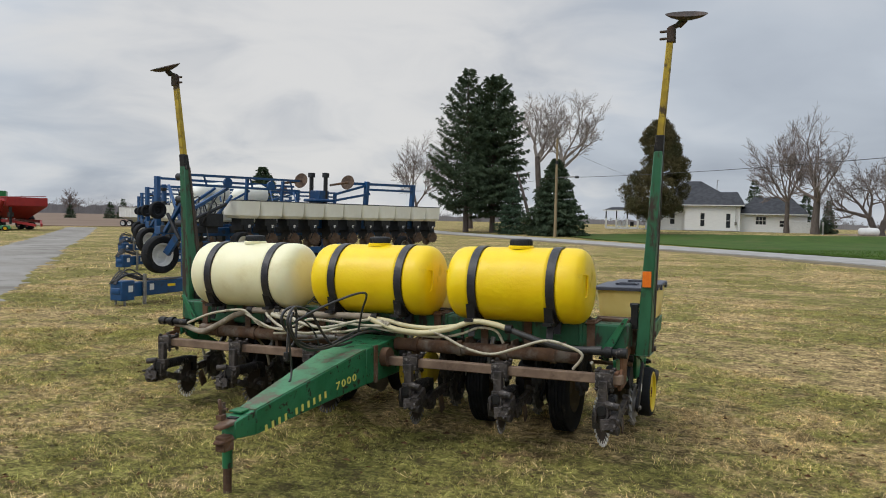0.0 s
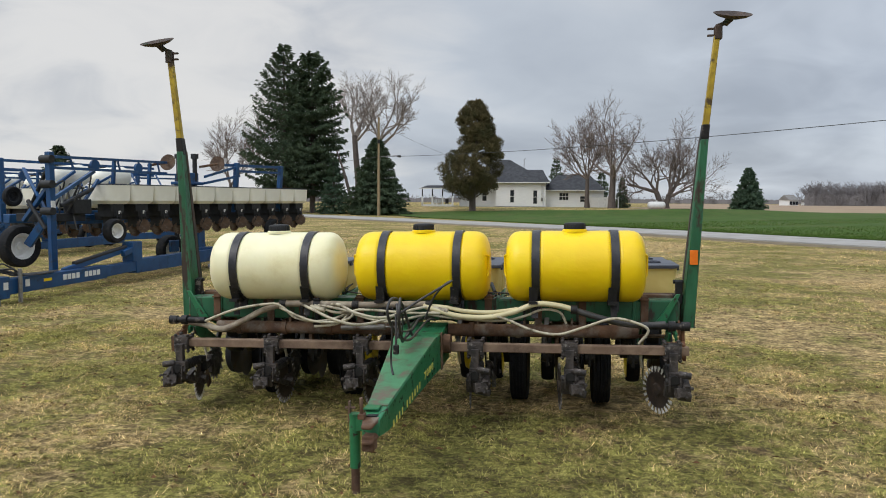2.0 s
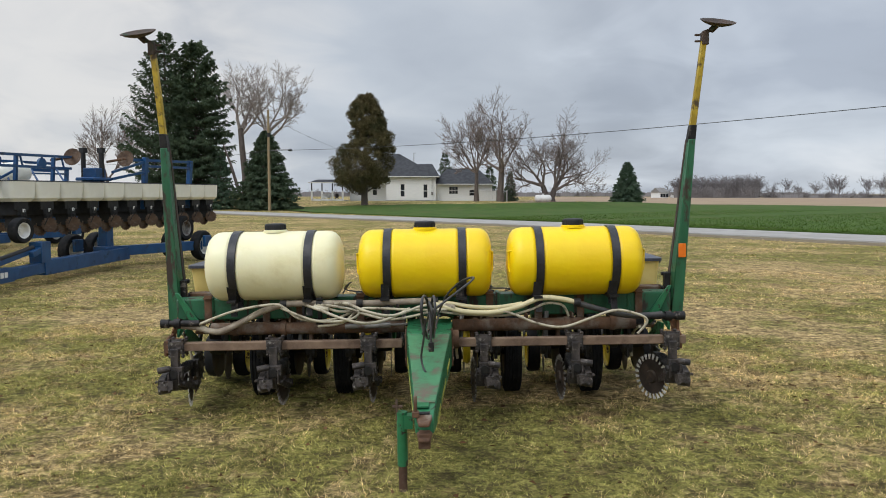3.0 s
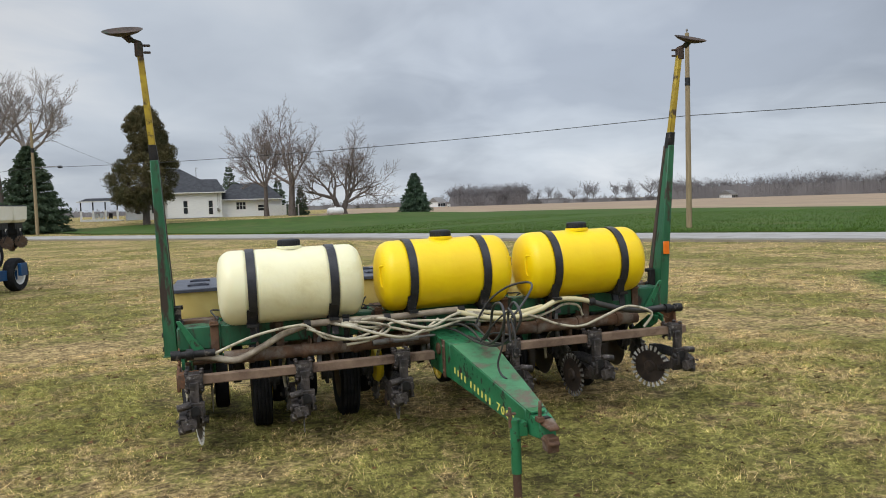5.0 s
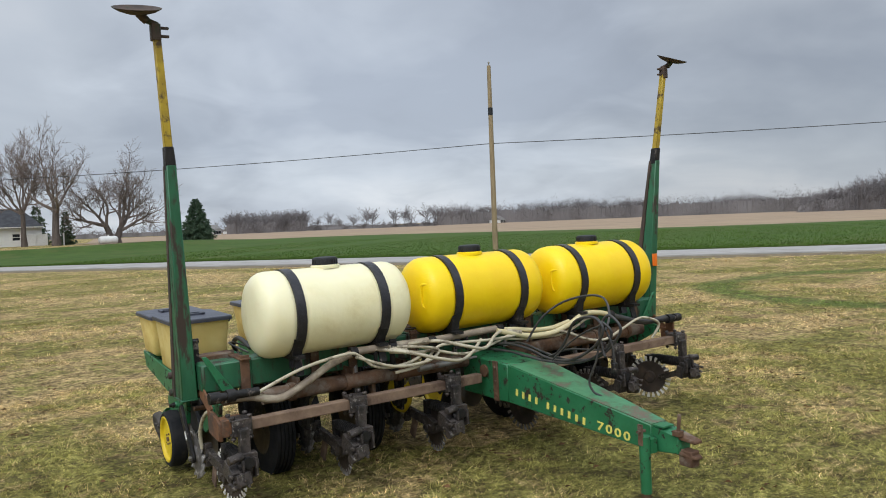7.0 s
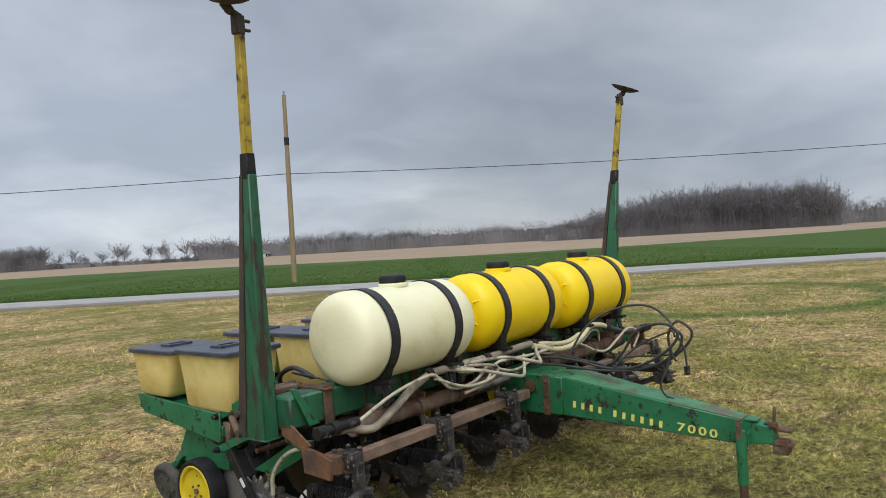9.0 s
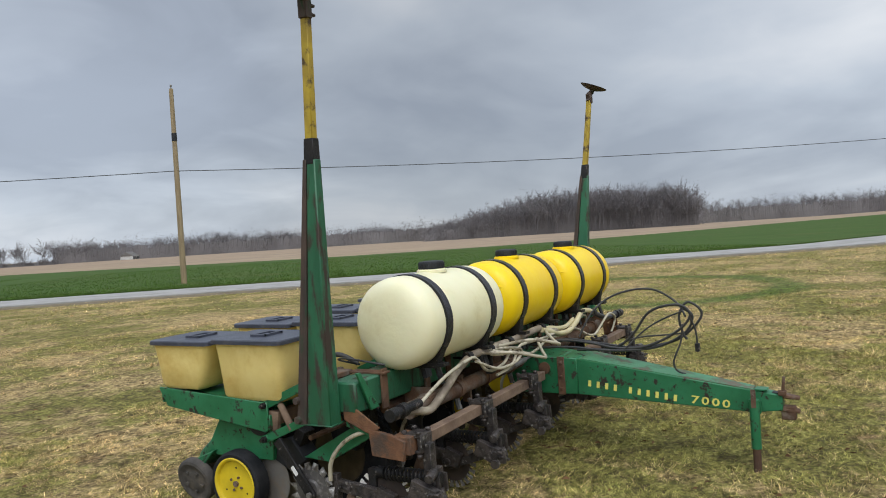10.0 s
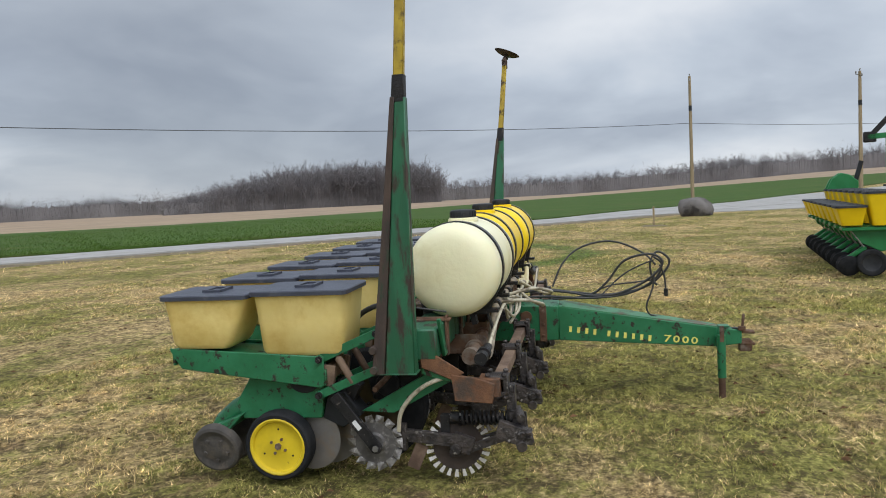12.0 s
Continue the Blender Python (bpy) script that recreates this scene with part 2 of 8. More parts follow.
TOOTH_WORN = mat("worn_tooth", (0.27, 0.255, 0.235), (0.12, 0.108, 0.096), 26.0, (0.55, 0.53, 0.50), 22.0, 0.40, 0.08, rough=0.45, metal=0.4)
DEAD_LEAF = mat("dead_leaf", (0.150, 0.078, 0.036), (0.085, 0.045, 0.022), 9.0, rough=0.9, rand=0.4, islands=True)
TANK_WHITE = mat("white_poly_tank", (0.840, 0.795, 0.530), (0.800, 0.745, 0.465), 2.2, (0.66, 0.58, 0.30), 1.6, 0.36, 0.12, rough=0.36, bump=0.012, bump_scale=7, subsurf=0.08)
TANK_YELLOW = mat("yellow_poly_tank", (0.900, 0.640, 0.004), (0.850, 0.565, 0.004), 2.5, (0.60, 0.40, 0.02), 3.0, 0.31, 0.06, rough=0.36, bump=0.018, bump_scale=7, subsurf=0.05)
STRAP = mat("black_strap", (0.014, 0.014, 0.018), (0.030, 0.028, 0.032), 14.0, rough=0.36, bump=0.020, bump_scale=22)
BLACK = mat("black_plastic", (0.010, 0.011, 0.013), (0.020, 0.021, 0.023), 10.0, rough=0.62, bump=0.003)
LID = mat("dark_lid_plastic", (0.042, 0.046, 0.062), (0.062, 0.067, 0.088), 5.0, (0.14, 0.145, 0.155), 4.0, 0.35, 0.1, rough=0.4, bump=0.003)
HOPPER = mat("yellowed_hopper", (0.860, 0.690, 0.270), (0.780, 0.600, 0.205), 3.0, (0.640, 0.430, 0.110), 2.2, 0.42, 0.14, rough=0.5, rand=0.08, subsurf=0.06)
RUBBER = mat("black_rubber", (0.014, 0.015, 0.017), (0.026, 0.026, 0.027), 9.0, (0.070, 0.060, 0.048), 5.0, 0.33, 0.1, rough=0.8, bump=0.006)
GREY_RUBBER = mat("dusty_rubber", (0.105, 0.095, 0.085), (0.070, 0.064, 0.058), 12.0, (0.150, 0.125, 0.100), 9.0, 0.42, 0.1, rough=0.85, bump=0.008)
HOSE_CREAM = mat("cream_hose", (0.540, 0.495, 0.370), (0.420, 0.375, 0.275), 6.0, (0.17, 0.14, 0.10), 9.0, 0.42, 0.08, rough=0.5)
HOSE_YELLOW = mat("yellowed_hose", (0.640, 0.570, 0.350), (0.540, 0.470, 0.270), 5.0, (0.24, 0.18, 0.09), 8.0, 0.34, 0.08, rough=0.45)
HOSE_DIRTY = mat("dirty_hose", (0.300, 0.245, 0.180), (0.200, 0.160, 0.120), 8.0, (0.42, 0.37, 0.28), 7.0, 0.42, 0.1, rough=0.6)
HOSE_BLACK = mat("black_hose", (0.030, 0.030, 0.031), (0.055, 0.052, 0.048), 9.0, rough=0.5)
ORANGE = mat("orange_reflector", (0.85, 0.20, 0.015), (0.75, 0.16, 0.012), 20.0, rough=0.3)
LETTER = mat("yellow_lettering", (0.78, 0.72, 0.16), (0.66, 0.60, 0.14), 30.0, (0.10, 0.17, 0.07), 18.0, 0.36, 0.05, rough=0.5)
BLUE = mat("blue_paint", (0.006, 0.048, 0.145), (0.010, 0.070, 0.190), 3.0, (0.03, 0.04, 0.055), 4.0, 0.38, 0.08, rough=0.38)
WHITE_POLY = mat("white_hopper_plastic", (0.850, 0.835, 0.740), (0.800, 0.775, 0.670), 3.0, (0.62, 0.57, 0.45), 4.0, 0.20, 0.1, rough=0.5, rand=0.05)
WHITE_PAINT = mat("white_paint", (0.760, 0.755, 0.730), (0.680, 0.672, 0.650), 4.0, (0.40, 0.34, 0.27), 5.0, 0.30, 0.08, rough=0.5)
RED = mat("red_paint", (0.340, 0.022, 0.020), (0.270, 0.018, 0.018), 3.0, rough=0.5)
YELLOW_NEW = mat("yellow_hopper_plastic", (0.860, 0.600, 0.004), (0.800, 0.540, 0.004), 4.0, rough=0.4, rand=0.04)
SIDING = mat("white_siding", (0.840, 0.840, 0.825), (0.790, 0.790, 0.780), 1.5, rough=0.6, bump=0.004, bump_scale=12, stretch=(1, 1, 6))
ROOFING = mat("grey_shingles", (0.068, 0.070, 0.076), (0.046, 0.048, 0.053), 2.0, rough=0.9, bump=0.01, bump_scale=14)
GLASS_DARK = mat("window_glass", (0.020, 0.024, 0.030), (0.030, 0.034, 0.040), 3.0, rough=0.08)
POLE_WOOD = mat("weathered_pole", (0.330, 0.255, 0.150), (0.250, 0.190, 0.115), 3.0, (0.16, 0.12, 0.08), 2.0, 0.35, 0.1, rough=0.85, bump=0.01, bump_scale=20, stretch=(4, 4, 0.4))
BARK = mat("grey_bark", (0.150, 0.125, 0.110), (0.100, 0.082, 0.072), 2.0, rough=0.95, bump=0.012, bump_scale=10, stretch=(3, 3, 0.6))
TWIG = mat("bare_twigs", (0.245, 0.200, 0.178), (0.165, 0.132, 0.118), 0.5, rough=0.95)
# brush tone lifted towards grey: distance haze put into the colour
BRUSH_HAZED = mat("brush", (0.190, 0.174, 0.170), (0.148, 0.135, 0.132), 0.05, rough=1.0, rand=0.12, islands=True)
TWIG_PALE = mat("pale_twigs", (0.36, 0.315, 0.285), (0.26, 0.222, 0.20), 0.5, rough=0.95)
# bare wood paled and greyed, so the colour itself carries far haze
WOODS_HAZED = mat("bare_woods_hazed", (0.210, 0.196, 0.196), (0.160, 0.148, 0.149), 0.05, rough=1.0, rand=0.12, islands=True)
NEEDLES = mat("dark_spruce_needles", (0.074, 0.108, 0.066), (0.108, 0.146, 0.086), 0.9, rough=0.8, rand=0.25, islands=True)
NEEDLES_BLUE = mat("spruce_needles", (0.070, 0.112, 0.074), (0.098, 0.148, 0.090), 0.9, rough=0.8, rand=0.25, islands=True)
CEDAR = mat("bronze_cedar_foliage", (0.118, 0.098, 0.048), (0.150, 0.122, 0.060), 0.8, (0.080, 0.082, 0.040), 0.6, 0.45, 0.1, rough=0.9, rand=0.14, islands=True)
STONE = mat("grey_boulder", (0.200, 0.185, 0.175), (0.120, 0.110, 0.104), 1.2, (0.30, 0.285, 0.27), 2.0, 0.4, 0.1, rough=0.95, bump=0.03, bump_scale=5)
ASPHALT = mat("pale_worn_road", (0.365, 0.352, 0.330), (0.300, 0.288, 0.268), 0.5, (0.25, 0.236, 0.212), 0.8, 0.40, 0.12, rough=0.9, bump=0.01, bump_scale=25)
GRAVEL = mat("pale_gravel", (0.300, 0.280, 0.252), (0.235, 0.217, 0.192), 0.35, (0.180, 0.163, 0.138), 0.7, 0.43, 0.10, rough=0.95, bump=0.02, bump_scale=30)
SHOULDER = mat("muddy_shoulder", (0.150, 0.118, 0.084), (0.200, 0.165, 0.105), 1.5, (0.10, 0.078, 0.055), 1.2, 0.40, 0.1, rough=0.95, bump=0.02, bump_scale=10)
BOULDER = mat("dark_boulder", (0.165, 0.150, 0.140), (0.105, 0.095, 0.088), 1.4, (0.055, 0.050, 0.047), 1.3, 0.43, 0.08, rough=0.95, bump=0.04, bump_scale=6)
WHEAT = mat("green_wheat", (0.042, 0.080, 0.014), (0.058, 0.100, 0.019), 0.5, (0.090, 0.100, 0.034), 0.30, 0.40, 0.12, rough=0.9, bump=0.03, bump_scale=6, stretch=(1, 0.35, 1))
WHEAT_BLADE = mat("wheat_blades", (0.066, 0.122, 0.020), (0.086, 0.146, 0.028), 0.7, (0.095, 0.112, 0.036), 0.4, 0.38, 0.1, rough=0.8, rand=0.15, islands=True)
STUBBLE = mat("corn_stubble", (0.325, 0.240, 0.160), (0.260, 0.192, 0.135), 0.06, (0.37, 0.29, 0.20), 0.2, 0.40, 0.15, rough=0.95, bump=0.02, bump_scale=4)
PLOWED = mat("brown_field", (0.170, 0.118, 0.086), (0.215, 0.155, 0.112), 0.06, rough=0.95)
DUSTY_RIM = mat("dusty_rim", (0.130, 0.098, 0.055), (0.085, 0.064, 0.038), 8.0, (0.10, 0.07, 0.045), 7.0, 0.42, 0.1, rough=0.8)


def lawn_material(name, blades=False):
    """Dormant lawn: straw and green in patches at three sizes, a darker ring of fresh grass, soil between."""
    m = bpy.data.materials.new(name)
    m.use_nodes = True
    n, l = m.node_tree.nodes, m.node_tree.links
    b = n["Principled BSDF"]
    b.inputs["Roughness"].default_value = 0.95
    b.inputs["Specular IOR Level"].default_value = 0.08
    tc = n.new("ShaderNodeTexCoord")

    def noise_at(sc, detail=6.0, rough_=0.62, stretch=None):
        src = tc.outputs["Object"]
        if stretch:
            mp = n.new("ShaderNodeMapping")
            mp.inputs["Rotation"].default_value[2] = radians(-46)
            mp.inputs["Scale"].default_value = stretch
            l.new(src, mp.inputs["Vector"])
            src = mp.outputs[0]
        t = n.new("ShaderNodeTexNoise")
        t.inputs["Scale"].default_value, t.inputs["Detail"].default_value, t.inputs["Roughness"].default_value = sc, detail, rough_
        l.new(src, t.inputs["Vector"])
        return t.outputs["Fac"]

    def spread(value, lo, hi):
        r = n.new("ShaderNodeMapRange")
        r.interpolation_type = "SMOOTHSTEP"
        r.inputs["From Min"].default_value, r.inputs["From Max"].default_value = lo, hi
        l.new(value, r.inputs["Value"])
        return r.outputs[0]

    def blend(fac, a, c):
        x = n.new("ShaderNodeMix")
        x.data_type = "RGBA"
        for sock, v in (("A", a), ("B", c)):
            if isinstance(v, tuple):
                x.inputs[sock].default_value = (*v, 1)
            else:
                l.new(v, x.inputs[sock])
        if isinstance(fac, float):
            x.inputs["Factor"].default_value = fac
        else:
            l.new(fac, x.inputs["Factor"])
        return x.outputs["Result"]

    def math_(op, a, c):
        x = n.new("ShaderNodeMath"); x.operation = op
        for i, v in enumerate((a, c)):
            if isinstance(v, (int, float)):
                x.inputs[i].default_value = v
            else:
                l.new(v, x.inputs[i])
        return x.outputs[0]

    straw = blend(spread(noise_at(14.0, 6.0, 0.75), 0.35, 0.65), (0.600, 0.445, 0.215), (0.245, 0.165, 0.072))
    green = blend(spread(noise_at(18.0, 6.0, 0.75), 0.35, 0.65), (0.285, 0.252, 0.078), (0.105, 0.104, 0.026))
    patch = math_("ADD", math_("MULTIPLY", noise_at(0.30, 5.0), 0.6), math_("MULTIPLY", noise_at(1.6, 6.0, 0.7), 0.55))
    patch = math_("ADD", patch, math_("MULTIPLY", noise_at(0.5, 5.0, 0.65, (0.35, 1.8, 1)), 0.25))
    patch = math_("ADD", patch, math_("MULTIPLY", noise_at(7.0, 6.0, 0.75), 0.34))
    patch = math_("ADD", math_("MULTIPLY", math_("SUBTRACT", patch, 0.80), 1.9), 0.735)
    sep = n.new("ShaderNodeSeparateXYZ")
    l.new(tc.outputs["Object"], sep.inputs[0])
    # the grass grows greener round the parked machine, where nobody mows
    mx, my = math_("DIVIDE", math_("ADD", sep.outputs[0], 0.5), 1.6), math_("DIVIDE", math_("ADD", sep.outputs[1], 0.4), 1.3)
    under = math_("POWER", math_("ADD", math_("MULTIPLY", mx, mx), math_("MULTIPLY", my, my)), 0.5)
    under = math_("SUBTRACT", 1.0, spread(math_("ADD", under, math_("MULTIPLY", noise_at(0.8, 4.0), 1.6)), 1.6, 3.8))
    patch = math_("ADD", patch, math_("MULTIPLY", under, 0.060))
    if blades:
        # each blade is either straw or green; the patch sets the odds
        island = n.new("ShaderNodeNewGeometry").outputs["Random Per Island"]
        odds = math_("ADD", patch, math_("MULTIPLY", math_("SUBTRACT", island, 0.5), 0.34))
        col = blend(spread(odds, 0.83, 0.92), straw, green)
    else:
        col = blend(spread(patch, 0.72, 0.98), straw, green)
    # bare brownish thatch in worn spots
    worn = spread(math_("ADD", noise_at(1.1, 6.0, 0.7), math_("MULTIPLY", noise_at(9.0, 5.0, 0.7), 0.30)), 0.73, 0.84)
    col = blend(math_("MULTIPLY", worn, 0.75), col, (0.285, 0.185, 0.100))
    # ring of fresher grass
    rx = math_("DIVIDE", math_("SUBTRACT", sep.outputs[0], 14.2), 1.12)
    ry = math_("SUBTRACT", sep.outputs[1], 3.4)
    dist = math_("POWER", math_("ADD", math_("MULTIPLY", rx, rx), math_("MULTIPLY", ry, ry)), 0.5)
    dist = math_("ADD", dist, math_("MULTIPLY", noise_at(0.35, 3.0), 1.2))
    ring = math_("SUBTRACT", 1.0, spread(math_("ABSOLUTE", math_("SUBTRACT", dist, 4.5), 0.0), 0.15, 0.75))
    col = blend(math_("MULTIPLY", ring, 0.75), col, (0.070, 0.125, 0.026))
    # noise gain on the colour: pale tufts, shade of the hollows painted in
    tuft_shade = math_("ADD", math_("MULTIPLY", noise_at(3.2, 5.0, 0.7), 0.36), math_("MULTIPLY", noise_at(11.0, 5.0, 0.75, (0.7, 1.4, 1)), 0.34))
    tuft_shade = math_("ADD", tuft_shade, math_("MULTIPLY", noise_at(30.0, 4.0, 0.75), 0.30))
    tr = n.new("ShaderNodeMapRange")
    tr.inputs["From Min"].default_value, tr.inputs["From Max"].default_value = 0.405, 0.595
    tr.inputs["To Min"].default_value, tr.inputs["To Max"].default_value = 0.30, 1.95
    l.new(tuft_shade, tr.inputs["Value"])
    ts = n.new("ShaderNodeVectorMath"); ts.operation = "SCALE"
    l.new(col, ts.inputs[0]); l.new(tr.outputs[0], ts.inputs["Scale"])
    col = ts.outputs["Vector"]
    if blades:
        r = n.new("ShaderNodeMapRange")
        r.inputs["To Min"].default_value, r.inputs["To Max"].default_value = 0.62, 2.25
        l.new(math_("FRACT", math_("MULTIPLY", island, 37.7), 0.0), r.inputs["Value"])
        s = n.new("ShaderNodeVectorMath"); s.operation = "SCALE"
        l.new(col, s.inputs[0]); l.new(r.outputs[0], s.inputs["Scale"])
        l.new(s.outputs["Vector"], b.inputs["Base Color"])
        return m
    soil = spread(math_("ADD", math_("MULTIPLY", noise_at(22.0, 6.0, 0.8), 0.55), math_("MULTIPLY", noise_at(5.0, 5.0, 0.75), 0.45)), 0.47, 0.57)
    col = blend(math_("MULTIPLY", soil, 0.8), col, (0.075, 0.056, 0.030))
    l.new(col, b.inputs["Base Color"])
    bp = n.new("ShaderNodeBump")
    bp.inputs["Strength"].default_value, bp.inputs["Distance"].default_value = 0.8, 0.04
    l.new(noise_at(34.0, 6.0, 0.8), bp.inputs["Height"])
    l.new(bp.outputs[0], b.inputs["Normal"])
    return m


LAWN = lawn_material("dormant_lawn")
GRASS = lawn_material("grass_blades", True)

# ---- mesh building ----


class Shape:
    """Gathers simple solids into one mesh."""

    def __init__(self):
        self.v, self.f = [], []

    def add(self, verts, faces, m=None):
        k = len(self.v)
        self.v += [tuple(m @ Vector(p)) if m else tuple(p) for p in verts]
        self.f += [tuple(i + k for i in f) for f in faces]
        return self

    def box(self, c, s, rot=None, taper=1.0):
        x, y, z = (a / 2 for a in s)
        vs = [(i * x * (taper if k > 0 else 1), j * y * (taper if k > 0 else 1), k * z) for k in (-1, 1) for j in (-1, 1) for i in (-1, 1)]
        m = Matrix.Translation(c) @ (Euler([radians(a) for a in rot]).to_matrix().to_4x4() if rot else Matrix())
        return self.add(vs, [(0, 2, 3, 1), (4, 5, 7, 6), (0, 1, 5, 4), (2, 6, 7, 3), (1, 3, 7, 5), (0, 4, 6, 2)], m)

    def prism(self, a, b):
        """A solid between two outlines with the same number of corners."""
        n = len(a)
        return self.add(list(a) + list(b), [tuple(range(n))[::-1], tuple(range(n, 2 * n))] + [(i, (i + 1) % n, n + (i + 1) % n, n + i) for i in range(n)])

    def cyl(self, p, q, r, r2=None, n=12, caps=True):
        return self.tube([p, q], [r, r if r2 is None else r2], n, caps)

    def tube(self, pts, r, n=8, caps=True):
        pts = [Vector(p) for p in pts]
        rs = list(r) if isinstance(r, (list, tuple)) else [r] * len(pts)
        k = len(self.v)
        up = None
        for i, p in enumerate(pts):
            d = (pts[min(i + 1, len(pts) - 1)] - pts[max(i - 1, 0)])
            d = d.normalized() if d.length > 1e-9 else Vector((0, 0, 1))
            if up is None:
                up = d.orthogonal().normalized()
            else:
                up = (up - d * up.dot(d))
                up = up.normalized() if up.length > 1e-6 else d.orthogonal().normalized()
            side = d.cross(up)
            for j in range(n):
                a = 2 * math.pi * j / n
                self.v.append(tuple(p + (up * math.cos(a) + side * math.sin(a)) * rs[i]))
        for i in range(len(pts) - 1):
            for j in range(n):
                self.f.append((k + i * n + j, k + i * n + (j + 1) % n, k + (i + 1) * n + (j + 1) % n, k + (i + 1) * n + j))
        if caps:
            self.f.append(tuple(range(k, k + n))[::-1])
            e = k + (len(pts) - 1) * n
            self.f.append(tuple(range(e, e + n)))
        return self

    def lathe(self, profile, n=24, m=None):
        """Turns (radius, height) pairs about the local z axis."""
        vs, fs, rings = [], [], []
        for r, z in profile:
            if r < 1e-6:
                rings.append([len(vs)]); vs.append((0, 0, z))
            else:
                rings.append(list(range(len(vs), len(vs) + n)))
                vs += [(r * math.cos(2 * math.pi * j / n), r * math.sin(2 * math.pi * j / n), z) for j in range(n)]
        for a, b in zip(rings, rings[1:]):
            for j in range(n):
                q = [a[j % len(a)], a[(j + 1) % len(a)], b[(j + 1) % len(b)], b[j % len(b)]]
                q = [x for i, x in enumerate(q) if x not in q[:i]]
                if len(q) > 2:
                    fs.append(tuple(q))
        return self.add(vs, fs, m)

    def skin(self, rings):
        """One closed solid through a run of outlines."""
        n, k = len(rings[0]), len(self.v)
        for ring in rings:
            self.v += [tuple(p) for p in ring]
        for i in range(len(rings) - 1):
            self.f += [(k + i * n + j, k + i * n + (j + 1) % n, k + (i + 1) * n + (j + 1) % n, k + (i + 1) * n + j) for j in range(n)]
        self.f += [tuple(range(k, k + n))[::-1], tuple(range(k + (len(rings) - 1) * n, k + len(rings) * n))]
        return self

    def part(self, name, material, parent=None, label="", bevel=0.0, smooth=40):
        me = bpy.data.meshes.new(name)
        me.from_pydata(self.v, [], self.f)
        if bevel:
            bm = bmesh.new()
            bm.from_mesh(me)
            bmesh.ops.recalc_face_normals(bm, faces=bm.faces)
            es = [e for e in bm.edges if len(e.link_faces) == 2 and e.calc_face_angle(0) > 0.6]
            bmesh.ops.bevel(bm, geom=es, offset=bevel, segments=1, affect="EDGES")
            bm.to_mesh(me)
            bm.free()
        if smooth:
            me.shade_smooth()
            me.set_sharp_from_angle(angle=radians(smooth))
        me.materials.append(material)
        ob = new(name, me)
        if parent:
            ob.parent = parent
        if label:
            tagged(ob, label)
        return ob


def thing(name, m, label, category, group="", kind=""):
    ob = new(name)
    ob.empty_display_size = 0.2
    ob.matrix_basis = m
    return tagged(ob, label, category, group, kind)


def along(p, q):
    """The matrix that takes z to the way from p to q, at p."""
    p, q = Vector(p), Vector(q)
    return Matrix.Translation(p) @ (q - p).to_track_quat("Z", "Y").to_matrix().to_4x4()


def curve(pts, steps=6):
    """A smooth line through the points (Catmull-Rom)."""
    pts = [Vector(p) for p in pts]
    out = []
    for i in range(len(pts) - 1):
        p0, p1, p2, p3 = pts[max(i - 1, 0)], pts[i], pts[i + 1], pts[min(i + 2, len(pts) - 1)]
        for s in range(steps):
            t = s / steps
            out.append(0.5 * ((2 * p1) + (p2 - p0) * t + (2 * p0 - 5 * p1 + 4 * p2 - p3) * t * t + (3 * p1 - p0 - 3 * p2 + p3) * t ** 3))
    return out + [pts[-1]]


def toothed_disc(r, root, teeth, thick, dish=0.0):
    """A flat toothed wheel about x."""
    s = Shape()
    rim, n = [], teeth * 4
    for i in range(n):
        a = 2 * math.pi * i / n
        rr = r if i % 4 in (1, 2) else root
        rim.append((math.cos(a) * rr, math.sin(a) * rr))
    a = [(-thick / 2, y, z) for y, z in rim]
    b = [(thick / 2, y, z) for y, z in rim]
    s.v = a + b + [(-thick / 2 - dish, 0, 0), (thick / 2 - dish, 0, 0)]
    for i in range(n):
        j = (i + 1) % n
        s.f += [(i, j, n + j, n + i), (2 * n, j, i), (2 * n + 1, n + i, n + j)]
    return s


def move(shape, m):
    shape.v = [tuple(m @ Vector(p)) for p in shape.v]
    return shape


def spring(s, p, q, r, wire, turns, n=10):
    m = along(p, q)
    length = (Vector(q) - Vector(p)).length
    pts = [m @ Vector((r * math.cos(2 * math.pi * i / n), r * math.sin(2 * math.pi * i / n), length * i / (turns * n))) for i in range(turns * n + 1)]
    return s.tube(pts, wire, 5)


def beam(p, q, w, h, s=None):
    """A square beam between two points."""
    s = s or Shape()
    p, q = Vector(p), Vector(q)
    d = (q - p).normalized()
    side = d.cross(Vector((0, 0, 1)))
    side = side.normalized() if side.length > 1e-4 else Vector((1, 0, 0))
    up = side.cross(d)
    ring = lambda c: [tuple(c + side * a * w / 2 + up * b * h / 2) for a, b in ((-1, -1), (1, -1), (1, 1), (-1, 1))]
    return s.prism(ring(p), ring(q))


def lerp(a, b, t):
    return a + (b - a) * t


def smooth01(a, b, x):
    t = np.clip((x - a) / (b - a), 0, 1)
    return t * t * (3 - 2 * t)


def ground_z(x, y):
    """Height of the ground: level round the machines, rising to the far right and under the house."""
    x, y = np.asarray(x, float), np.asarray(y, float)
    d, az = np.hypot(x, y), np.degrees(np.arctan2(y, x))
    w = 0.018 * (1 - smooth01(-22, 4, az)) * smooth01(-130, -90, az)
    e = np.maximum(0, d - 60)
    z = w * e * e / (e + 25) / (1 + np.maximum(0, d - 500) / 500)
    r = np.hypot((x + 6) / 1.6, y - 107)
    return z + 0.75 * (1 - smooth01(14, 32, r))

# ---- ground, road, fields ----


